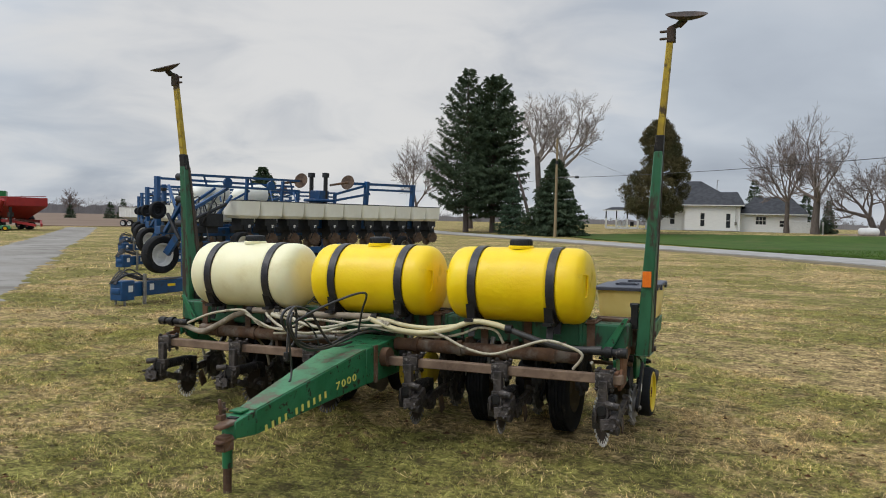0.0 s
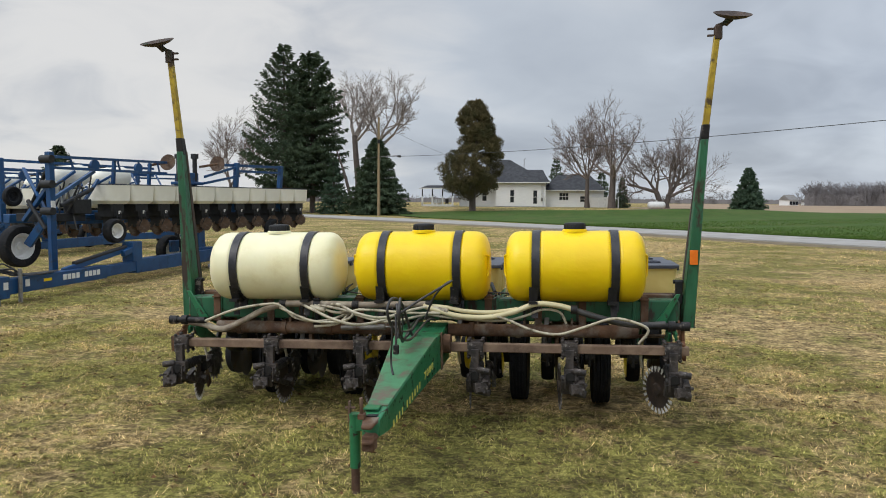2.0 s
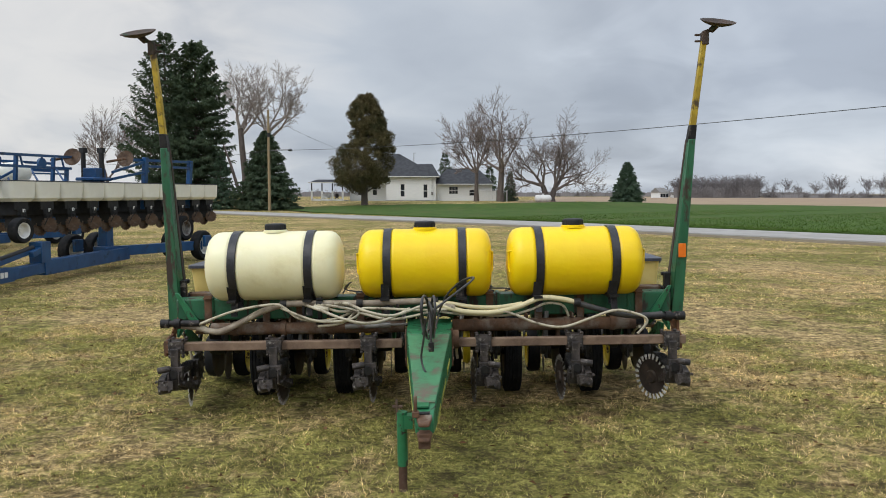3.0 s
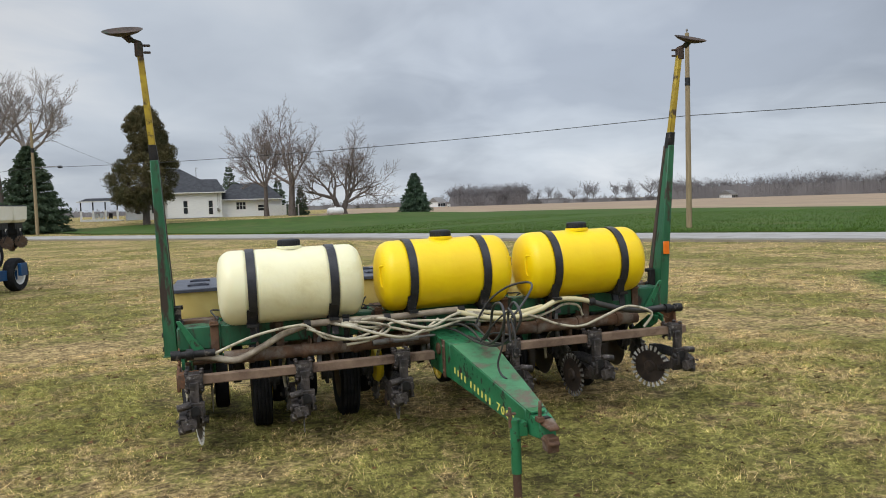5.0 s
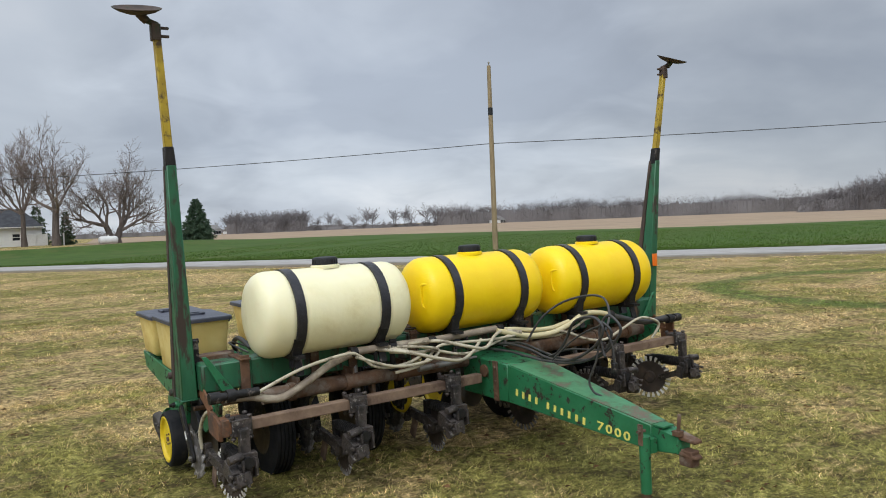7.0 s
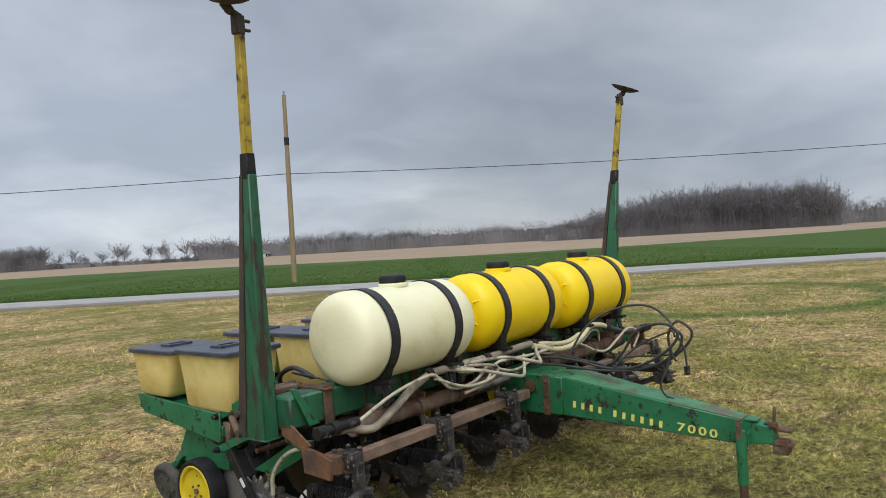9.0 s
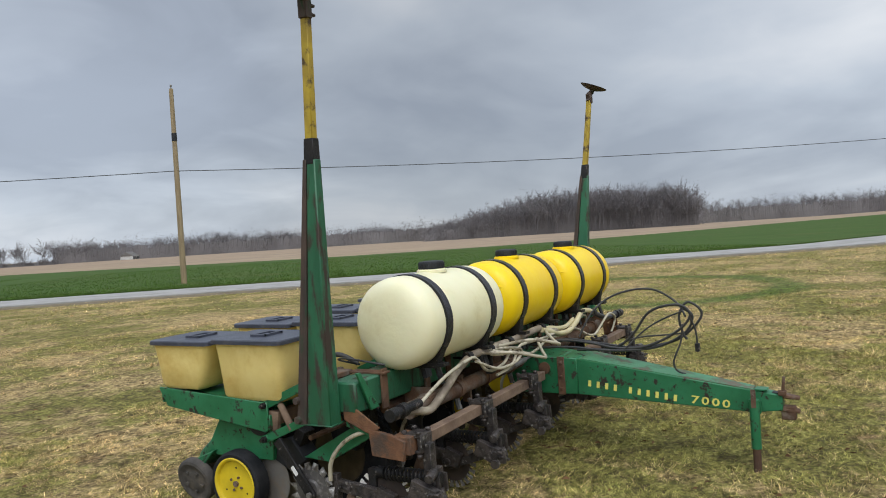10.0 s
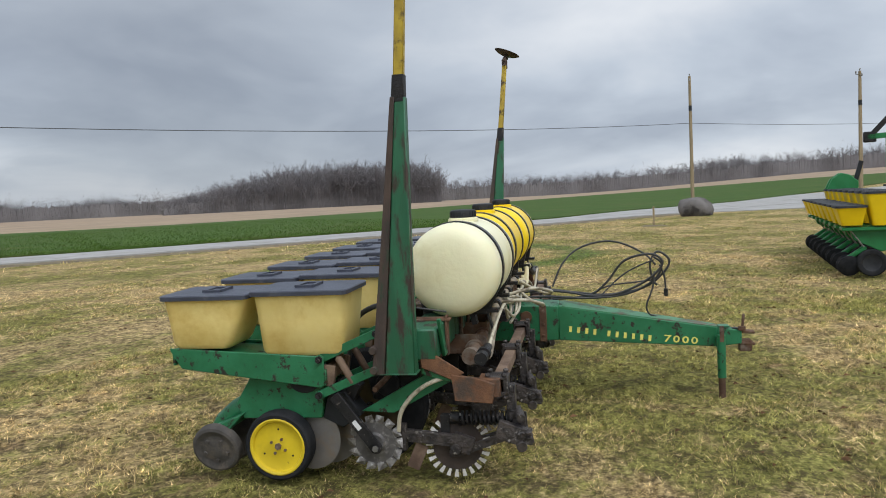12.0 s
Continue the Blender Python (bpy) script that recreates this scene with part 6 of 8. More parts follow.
    for z0, z1 in ((2.54, 2.48), (2.34, 2.30)):
        beam((-1.60, 1.9, z0 + 0.05), (-0.75, 5.6, z1 + 0.05), 0.055, 0.06).part("marker_rail", BLUE, top, "blue marker arm folded along the top")
    for k in range(5):
        t = (k + 0.7) / 5.2
        x, y = lerp(1.47, 0.72, t), lerp(0.65, 4.50, t)
        beam((x, y, 2.56 + 0.06 * t), (x - 0.02, y + 0.1, 2.34), 0.03, 0.03).part("rail_strut", BLUE, top)
        if k in (1, 3):
            Shape().cyl((x - 0.03, y, 2.44), (x + 0.03, y, 2.44), 0.11, n=18).part("pulley", BLUE, top)
    for y in (2.6, 3.9):
        x = lerp(1.47, 0.72, (y - 0.65) / 3.85)
        beam((x - 0.1, y, 2.0), (x - 0.05, y, 2.58), 0.06, 0.08).part("rail_post", BLUE, top, bevel=0.006)
    # centre section with the lift cylinders
    beam((0.85, 5.05, 1.4), (0.85, 5.05, 2.3), 0.22, 0.22).part("centre_post", BLUE, top, bevel=0.012)
    Shape().box((0.90, 5.05, 2.24), (0.36, 0.36, 0.30)).box((0.88, 5.05, 2.13), (0.5, 0.66, 0.08)).part("centre_box", BLUE, top, bevel=0.02)
    for x, y in ((0.66, 4.98), (1.04, 5.13)):
        Shape().cyl((x, y, 2.0), (x, y, 2.82), 0.055, n=12).box((x, y, 2.80), (0.13, 0.13, 0.12)).part("lift_cylinder", BLACK, top, "black upright cylinder")
    for x, y, z in ((0.71, 4.57, 2.63), (1.17, 5.82, 2.64)):
        dm = Matrix.Translation((x, y, z)) @ Euler((radians(70), radians(48), 0)).to_matrix().to_4x4()
        Shape().lathe([(0, -0.05), (0.10, -0.04), (0.19, 0.0), (0.20, 0.01), (0.10, -0.025), (0, -0.035)], 28, dm).part("marker_disc", DISC_RUST, top, "rusty marker disc")
        Shape().cyl((x, y, z), (x - 0.05, y - 0.6, z - 0.1), 0.03, n=8).part("marker_arm", RUSTY, top)
    for z0, z1 in ((2.30, 2.62), (2.14, 2.36)):
        beam((1.15, 5.35, z0), (1.25, 6.60, z1), 0.05, 0.06).part("marker_rail", BLUE, top, "blue marker arm folded along the top")
    beam((1.17, 5.9, 2.62), (1.19, 8.55, 2.66), 0.06, 0.07).part("marker_rail", BLUE, top, "blue marker arm folded along the top")
    beam((1.25, 6.5, 2.48), (1.19, 8.55, 2.50), 0.05, 0.06).part("marker_rail", BLUE, top)
    for x, y in ((1.24, 6.50), (1.19, 8.53)):
        beam((x - 0.1, y, 1.4), (x, y, 2.70), 0.12, 0.12).part("rear_post", BLUE, top, "upright blue post", bevel=0.01)
    for y in (2.35, 3.55):
        tk = Shape().lathe([(0, -0.52), (0.10, -0.50), (0.22, -0.36), (0.25, -0.28), (0.25, 0.36), (0.20, 0.46), (0, 0.5)], 24, Matrix.Translation((-0.10, y, 2.22)) @ Matrix.Rotation(radians(-84), 4, "X"))
        tk.part("saddle_tank", WHITE_POLY, top, "white rounded liquid tank", smooth=50)
    for k in range(5):
        beam((0.3, 1.6 + k * 0.8, 2.02), (-0.2, 1.9 + k * 0.8, 2.36), 0.03, 0.03).part("tank_strut", BLUE, top)
    for k in range(6):
        rr = random.Random(40 + k)
        y = 0.8 + rr.random() * 1.2
        pts = [(0.7 + rr.random() * 0.7, y, 1.1 + rr.random() * 0.3), (0.8 + rr.random() * 0.6, y + 0.1, 1.6 + rr.random() * 0.4), (0.7 + rr.random() * 0.6, y + 0.35, 1.9 + rr.random() * 0.4), (0.7, y + 0.5, 1.5)]
        Shape().tube(curve(pts, 5), 0.015, 6).part("hydraulic_hose", HOSE_BLACK, top)
    return top


KM = pose(-10.19, 7.04, 0, 0, 0, -14.5)
blue = build_folding_planter(KM)
for k in (1, 2, 3):
    copy_thing(blue, Matrix.Translation((-6.55 * k, 6.32 * k, 0)) @ KM)

# ---- second green planter with yellow hoppers ----


def build_second_planter(m):
    top = thing("row_planter", m, "newer green row planter with bright yellow hoppers", "planter")
    Shape().box((2.9, -0.95, 0.95), (6.6, 0.18, 0.18)).part("toolbar", GREEN_CLEAN, top, bevel=0.01)
    first = None
    for k in range(8):
        x = 0.762 * k
        if first is None:
            s = Shape()
            s.prism([(-0.06, y, z) for y, z in ((-0.70, 0.92), (-0.75, 0.50), (-0.35, 0.42), (0.05, 0.62), (0.10, 0.80))], [(0.06, y, z) for y, z in ((-0.70, 0.92), (-0.75, 0.50), (-0.35, 0.42), (0.05, 0.62), (0.10, 0.80))])
            s.box((0, -0.25, 0.80), (0.34, 0.95, 0.06))
            first = s.part("row_unit", GREEN_CLEAN, top, "green row unit with yellow hoppers", bevel=0.01)
            h = Shape()
            a, b = rounded(0, -0.42, 0.19, 0.20, 0.85, 0.04), rounded(0, -0.42, 0.25, 0.30, 1.36, 0.05)
            h.prism(a, b).part("seed_hopper", YELLOW_NEW, first, "bright yellow seed hopper")
            Shape().prism(rounded(0, -0.42, 0.262, 0.312, 1.355, 0.05), rounded(0, -0.42, 0.255, 0.305, 1.395, 0.05)).part("lid", BLACK, first, "black hopper lid")
            h = Shape()
            a, b = rounded(0, 0.08, 0.20, 0.15, 0.86, 0.03), rounded(0, 0.10, 0.30, 0.22, 1.15, 0.04)
            h.prism(a, b).part("granular_hopper", YELLOW_NEW, first, "bright yellow granular hopper")
            Shape().prism(rounded(0, 0.10, 0.315, 0.235, 1.145, 0.05), rounded(0, 0.10, 0.31, 0.23, 1.18, 0.05)).part("lid", BLACK, first, "black hopper lid")
            for sx in (-0.12, 0.12):
                pneu(first, (sx * 1.1, -0.20, 0.25), 0.22, 0.11, BLACK, "gauge_wheel", label="black gauge wheel")
                Shape().lathe([(0, -0.03), (0.13, -0.03), (0.17, -0.01), (0.17, 0.01), (0.13, 0.03), (0, 0.03)], 24, across(sx * 0.9, 0.12, 0.20, sx * 100)).part("closing_wheel", RUBBER, first, "black closing wheel")
            Shape().box((0, 0.0, 0.40), (0.08, 0.34, 0.08), (-35, 0, 0)).part("closing_arm", GREEN_CLEAN, first, bevel=0.02)
            st = Shape()
            for sx in (-0.06, 0.06):
                st.tube([(sx, 0.15, 0.85), (sx, -0.02, 0.62), (sx, -0.10, 0.50)], 0.012, 6)
            st.part("link_rods", STEEL, first)
            tagged(first, group="yellow row units")
        else:
            copy_thing(first, pose(x, 0, 0))
    s = Shape()
    outline = ((-1.15, 1.10), (-0.55, 1.10), (-0.50, 1.36), (-0.62, 1.62), (-0.80, 1.75), (-0.98, 1.70), (-1.15, 1.55))
    s.prism([(5.35, y + 0.35, z) for y, z in outline], [(5.42, y + 0.35, z) for y, z in outline])
    s.prism([(5.75, y + 0.35, z) for y, z in outline], [(5.82, y + 0.35, z) for y, z in outline])
    s.box((5.58, -0.50, 1.40), (0.4, 0.4, 0.06))
    s.part("marker_mount", GREEN_CLEAN, top, "green marker mounting plates", bevel=0.01)
    s = Shape().cyl((5.60, -0.75, 1.45), (5.60, -0.9, 2.0), 0.05, n=10)
    s.part("marker_cylinder", BLACK, top)
    beam((5.6, -1.45, 1.0), (5.6, -1.45, 2.5), 0.12, 0.12).part("marker_post", GREEN_CLEAN, top, bevel=0.01)
    beam((5.6, -1.02, 2.52), (5.6, -2.4, 2.60), 0.10, 0.12).part("marker_arm", GREEN_CLEAN, top, "green folded marker arm", bevel=0.01)
    beam((5.6, -1.05, 2.50), (5.6, -1.9, 3.45), 0.09, 0.11).part("marker_arm", GREASY, top, "black folded marker arm", bevel=0.01)
    Shape().box((5.6, -1.07, 2.52), (0.10, 0.26, 0.24)).part("marker_knuckle", GREASY, top, bevel=0.02)
    for k in range(6):
        Shape().box((0.6 + k * 0.4, -0.95, 1.52), (0.05, 0.05, 0.14)).part("pressure_block", RED if k % 2 else STEEL, top)
    beam((0.3, -0.95, 1.45), (3.2, -0.95, 1.45), 0.04, 0.04).part("pressure_rail", BLACK, top)
    return top


build_second_planter(pose(7.35, -5.05, 0, 0, 0, -9.5))

# ---- farm clutter by the drive ----


def build_grain_cart(m):
    top = thing("grain_cart", m, "red grain cart with auger and red drawbar frame", "grain cart")
    s = Shape()
    s.prism(rounded(-0.3, 0, 1.5, 0.8, 0.9, 0.05), rounded(0, 0, 2.9, 1.5, 1.9, 0.05)).prism(rounded(0, 0, 2.9, 1.5, 1.9, 0.05), rounded(0, 0, 2.9, 1.5, 2.55, 0.05))
    s.part("hopper", RED, top, "red steel hopper", bevel=0.02)
    for k in range(8):
        beam((-2.8 + 0.8 * k, -1.52, 1.9), (-2.8 + 0.8 * k, -1.52, 2.55), 0.06, 0.06).part("rib", RED, top)
    for z in (1.92, 2.55):
        Shape().box((0, -1.54, z), (5.9, 0.07, 0.08)).part("rail", RED, top)
    for y in (-1.1, 1.1):
        beam((-2.6, y, 0.75), (2.6, y, 0.70), 0.14, 0.22).part("frame", RED, top)
        beam((2.6, y, 0.70), (4.6, 0.2 * y, 0.42), 0.14, 0.18).part("drawbar", RED, top)
    for x in (-2.4, -0.9, 0.7, 2.2):
        beam((x, -1.15, 0.75), (x + 0.3, -1.35, 1.9), 0.08, 0.10).part("stay", RED, top)
    for x in (-1.2, 0.3):
        for y in (-1.25, 1.25):
            pneu(top, (x, y, 0.60), 0.60, 0.45, RED, "wheel", "Y", "large black tyre")
    Shape().cyl((1.0, -1.75, 0.45), (2.7, -1.75, 2.35), 0.17, n=12).part("auger", RED, top, "red unloading auger")
    Shape().cyl((2.9, -1.3, 0.5), (2.9, -1.3, 1.8), 0.10, n=10).box((2.9, -1.3, 1.2), (0.4, 0.3, 0.35)).part("gearbox", GREASY, top)
    beam((-1.9, -1.62, 0.5), (-1.6, -1.62, 2.5), 0.05, 0.3).part("ladder", STEEL, top)
    for x in (-2.8, -1.4, 0.0, 1.4, 2.8):
        beam((x, -1.4, 2.55), (x, 1.4, 2.66), 0.04, 0.06).part("roof_bow", RED, top)
    return top


build_grain_cart(pose(-57.4, 40.2, 0, 0, 0, -14) @ Matrix.Scale(1.08, 4))
deck = thing("mower_deck", pose(-55.0, 37.2, 0, 0, 0, -30), "low green mower deck parked before the red cart", "mower")
Shape().prism(rounded(0, 0, 1.5, 0.8, 0.15, 0.2), rounded(0, 0, 1.4, 0.7, 0.42, 0.2)).part("deck", GREEN_CLEAN, deck, bevel=0.02)
for x in (-0.9, 0.0, 0.9):
    Shape().cyl((x, 0, 0.42), (x, 0, 0.56), 0.18, n=14).part("spindle_cover", GREASY, deck)
for x in (-1.55, 1.55):
    pneu(deck, (x, 0.3, 0.2), 0.2, 0.14, YELLOW_NEW, "wheel", "X", "small black tyre")
beam((0, -0.7, 0.3), (0, -1.7, 0.4), 0.10, 0.10).part("drawbar", GREEN_CLEAN, deck)


def build_green_wagon(m):
    top = thing("gravity_wagon", m, "dark green gravity wagon beside the red cart", "wagon")
    Shape().prism(rounded(0, 0, 0.7, 0.7, 0.9, 0.05), rounded(0, 0, 1.6, 1.2, 2.2, 0.05)).prism(rounded(0, 0, 1.6, 1.2, 2.2, 0.05), rounded(0, 0, 1.6, 1.2, 3.5, 0.05)).part("box", GREEN_CLEAN, top, bevel=0.02)
    beam((-1.5, 0, 0.7), (2.4, 0, 0.7), 0.3, 0.16).part("frame", GREEN_CLEAN, top)
    for x in (-1.1, 1.1):
        for y in (-0.9, 0.9):
            pneu(top, (x, y, 0.42), 0.42, 0.3, GREEN_CLEAN, "wheel", "Y")
    return top


build_green_wagon(pose(-66.5, 45.1, 0, 0, 0, -40))


def build_trailer(m):
    top = thing("hopper_trailer", m, "white grain hopper trailer", "trailer")
    s = Shape().box((0, 0, 2.15), (9.0, 2.4, 1.5))
    s.prism([(-4.2, -0.9, 1.4), (-1.0, -0.9, 1.4), (-1.0, 0.9, 1.4), (-4.2, 0.9, 1.4)], [(-3.0, -0.4, 0.7), (-2.2, -0.4, 0.7), (-2.2, 0.4, 0.7), (-3.0, 0.4, 0.7)])
    s.part("body", WHITE_PAINT, top, bevel=0.03)
    for k in range(11):
        Shape().box((-4.2 + 0.84 * k, -1.22, 2.15), (0.06, 0.05, 1.5)).part("stake", WHITE_PAINT, top)
    Shape().box((0, 0, 2.95), (9.1, 2.5, 0.10)).part("top_rail", STEEL, top)
    beam((-4.4, 0, 1.2), (4.4, 0, 1.2), 0.9, 0.16).part("frame", GREASY, top)
    for x in (-3.9, -2.8, 3.3):
        for y in (-0.95, 0.95):
            pneu(top, (x, y, 0.5), 0.5, 0.45, WHITE_PAINT, "wheel", "Y")
    return top


build_trailer(pose(-64.5, 63.5, 0, 0, 0, 12) @ Matrix.Scale(0.78, 4))

# ---- poles and wires ----


def build_pole(x, y, h, label, arms=0, lean=0.0):
    z = float(ground_z(x, y))
    top = thing("utility_pole", pose(x, y, z, 0, lean, 0), label, "utility pole", "roadside poles")
    Shape().tube([(0, 0, -0.3), (0, 0, h * 0.5), (0, 0, h)], [0.155, 0.135, 0.105], 12).part("pole", POLE_WOOD, top)
    Shape().cyl((0, 0, h * 0.735), (0, 0, h * 0.775), 0.135, n=12).part("band", BLACK, top, "black band")
    s = Shape().cyl((0, 0, h), (0, 0, h + 0.16), 0.03, n=8).lathe([(0, 0), (0.05, 0.0), (0.06, 0.05), (0.03, 0.10), (0, 0.11)], 10, Matrix.Translation((0, 0, h + 0.12)))
    s.part("insulator", STEEL, top)
    Shape().cyl((0.10, 0, 5.95), (0.22, 0, 5.95), 0.03, n=8).part("wire_clamp", STEEL, top)
    for k in range(arms):
        beam((0, 0, h - 0.3 - 0.0 * k), (0.55 if k else -0.75, 0.1, h - 0.15 if k else h - 0.45), 0.05, 0.05).part("bracket", STEEL, top)
        Shape().lathe([(0, 0), (0.05, 0), (0.06, 0.12), (0.02, 0.2), (0, 0.2)], 10, Matrix.Translation((0.55 if k else -0.75, 0.1, h - 0.1 if k else h - 0.45))).part("insulator", STEEL, top)
    return top


POLES = ((-55.5, 110.0), (-17.8, 72.0), (22.05, 29.0), (60.0, -9.1), (99, -51))
build_pole(-17.8, 72.0, 10.3, "weathered wooden utility pole across the road")
build_pole(22.05, 29.0, 10.2, "weathered wooden utility pole beside the wheat", lean=0.0)
build_pole(60.0, -9.1, 10.55, "weathered wooden utility pole behind the boulder", 1)
build_pole(57.0, -21.0, 9.6, "wooden utility pole with crossarm brackets", 2)
lamp = thing("street_lamp", pose(-17.8, 72.0, 0), "dark yard light on a thin pole arm", "street lamp")
beam((0.05, -0.1, 6.2), (2.3, -1.2, 6.25), 0.05, 0.05).part("arm", STEEL, lamp)
Shape().lathe([(0, 0.12), (0.14, 0.10), (0.24, 0.0), (0.20, -0.10), (0, -0.14)], 16, Matrix.Translation((2.45, -1.25, 6.18))).part("lamp_head", BLACK, lamp)


def wire(p, q, sag, r, label="dark overhead service wire"):
    pts = []
    for i in range(25):
        t = i / 24
        c = Vector(p).lerp(Vector(q), t)
        c.z -= sag * 4 * t * (1 - t)
        pts.append(c)
    return tagged(Shape().tube(pts, r, 5).part("overhead_wire", HOSE_BLACK), label, "wire", "overhead wires")


WIRE_Z = (6.2, 6.2, 5.95, 6.75, 7.6)
for (x0, y0), (x1, y1), z0, z1 in zip(POLES, POLES[1:], WIRE_Z, WIRE_Z[1:]):
    wire((x0, y0, z0 + float(ground_z(x0, y0))), (x1, y1, z1 + float(ground_z(x1, y1))), 0.45, 0.020)
wire((-17.8, 72.0, 9.6), (-4.0, 104, 5.0), 0.8, 0.012)

# ---- boulder, stake ----
s = Shape().lathe([(0, 0.0), (0.55, 0.02), (0.82, 0.15), (0.90, 0.42), (0.84, 0.72), (0.62, 0.96), (0.30, 1.06), (0, 1.08)], 40)
s.v = [(x * (1.02 + 0.26 * noise.noise((x * 1.6, y * 1.6, z * 1.6))), y * (0.74 + 0.26 * noise.noise((x * 1.6 + 4, y, z * 1.4))), z * (1.0 + 0.16 * noise.noise((x * 1.1, y * 1.2 + 7, 2.0)))) for x, y, z in s.v]
rock = s.part("boulder", BOULDER, smooth=60)
rock.matrix_basis = pose(36.6, -6.25, -0.12, 0, 0, 75)
tagged(rock, "large rounded grey boulder on the lawn edge", "boulder")
st = thing("stake", pose(27.4, -3.42, 0), "thin wooden marker stake in bare soil", "stake")
Shape().cyl((0, 0, -0.1), (0, 0, 0.82), 0.045, 0.04, n=8).part("post", POLE_WOOD, st)
tagged(Shape().lathe([(0, 0.03), (0.25, 0.028), (0.45, 0.022), (0.62, -0.01)], 24, pose(27.4, -3.42, 0)).part("soil_patch", SHOULDER), "bare brown soil round the stake", "soil", kind="structure")

# ---- house across the road ----


def build_house(m):
    top = thing("house", m, "white single-storey farmhouse with grey shingle roof", "house")

    def block(x0, x1, y0, y1, h, openings):
        """Walls with openings cut through the front."""
        t = 0.2
        s = Shape()
        s.box(((x0 + x1) / 2, y1 - t / 2, h / 2), (x1 - x0, t, h))
        for x in (x0 + t / 2, x1 - t / 2):
            s.box((x, (y0 + y1) / 2, h / 2), (t, y1 - y0 - 2 * t, h))
        xs = x0
        for cx, w, zb, zt in openings:
            s.box(((xs + cx - w / 2) / 2, y0 + t / 2, h / 2), (cx - w / 2 - xs, t, h))
            s.box((cx, y0 + t / 2, (h + zt) / 2), (w, t, h - zt))
            if zb > 0.05:
                s.box((cx, y0 + t / 2, zb / 2), (w, t, zb))
            xs = cx + w / 2
        s.box(((xs + x1) / 2, y0 + t / 2, h / 2), (x1 - xs, t, h))
        wall = s.part("wall", SIDING, top, "white clapboard wall")
        k = 0
        z = 0.18
        lap = Shape()
        while z < h:                                       # lapped boards
            xs = x0
            for cx, w, zb, zt in list(openings) + [(x1 + 0.01, 0.02, 9, 9)]:
                if not (zb < z < zt):
                    continue
                if cx - w / 2 - xs > 0.02:
                    lap.box(((xs + cx - w / 2) / 2, y0 - 0.012, z), (cx - w / 2 - xs, 0.024, 0.03))
                xs = cx + w / 2
            if x1 - xs > 0.02:
                lap.box(((xs + x1) / 2, y0 - 0.012, z), (x1 - xs, 0.024, 0.03))
            z += 0.2
        tagged(lap.part("clapboard_siding", SIDING, wall, smooth=0), kind="stuff")
        for cx, w, zb, zt in openings:
            win = Shape()
            for dx in (-w / 2, w / 2):
                win.box((cx + dx, y0 + 0.02, (zb + zt) / 2), (0.09, 0.12, zt - zb + 0.1))
            for zz in (zb, zt, (zb + zt) / 2):
                win.box((cx, y0 + 0.03, zz), (w, 0.09, 0.07))
            if w > 1.0:
                for dx in (-w / 6, w / 6):
                    win.box((cx + dx, y0 + 0.03, (zb + zt) / 2), (0.06, 0.09, zt - zb))
            frame_ = win.part("window" if zb > 0.2 else "door", WHITE_PAINT, top, "white framed opening", bevel=0.005)
            Shape().box((cx, y0 + 0.10, (zb + zt) / 2), (w, 0.02, zt - zb)).part("pane", GLASS_DARK, frame_, "dark glass")

    def hip(x0, x1, y0, y1, z0, z1, inset, ov=0.45):
        x0, x1, y0, y1 = x0 - ov, x1 + ov, y0 - ov, y1 + ov
        ym = (y0 + y1) / 2
        s = Shape()
        v = [(x0, y0, z0), (x1, y0, z0), (x1, y1, z0), (x0, y1, z0), (x0 + inset, ym, z1), (x1 - inset, ym, z1)]
        s.add(v, [(0, 1, 5, 4), (1, 2, 5), (2, 3, 4, 5), (3, 0, 4), (3, 2, 1, 0)])
        s.add([(x, y, z - 0.18) for x, y, z in v[:4]] + v[:4], [(0, 1, 5, 4), (1, 2, 6, 5), (2, 3, 7, 6), (3, 0, 4, 7), (3, 2, 1, 0)])
        s.part("roof", ROOFING, top, "dark grey hipped shingle roof", smooth=0)
        g = Shape()
        g.box(((x0 + x1) / 2, y0 - 0.05, z0 - 0.08), (x1 - x0, 0.1, 0.14))
        g.part("gutter", WHITE_PAINT, top)

    block(-8.55, -1.2, 0, 9.2, 3.82, [(-6.13, 0.62, 0.78, 2.66), (-2.73, 0.62, 0.62, 2.62)])
    block(-14.2, -8.556, 1.6, 9.2, 3.82, [(-12.6, 0.7, 1.0, 2.6), (-10.4, 0.7, 1.0, 2.6)])
    hip(-14.2, -1.2, 0, 9.2, 3.82, 7.35, 6.1)
    hip(-6.4, -1.1, 0.05, 6.6, 3.80, 5.75, 1.1)
    block(-1.194, 7.25, 1.0, 7.6, 2.70, [(1.45, 1.35, 1.18, 2.28), (4.27, 0.92, 0.92, 1.80)])
    hip(-1.3, 7.0, 1.0, 7.6, 2.70, 5.05, 2.2)
    Shape().cyl((-4.63, 4.6, 5.6), (-4.63, 4.6, 7.5), 0.045, n=8).cyl((-4.63, 4.6, 7.45), (-4.35, 4.6, 7.5), 0.03, n=6).part("mast_pipe", STEEL, top, "thin service mast on the roof")
    for x, y, z in ((-6.9, 4.3, 7.05), (1.2, 4.2, 5.02), (3.0, 4.2, 5.02), (4.6, 4.2, 5.02)):
        Shape().box((x, y, z), (0.42, 0.42, 0.22), taper=0.7).part("roof_vent", ROOFING, top, "low dark roof vent")
    Shape().cyl((-1.55, -0.05, 0.2), (-1.55, -0.05, 3.7), 0.045, n=8).part("downspout", WHITE_PAINT, top)
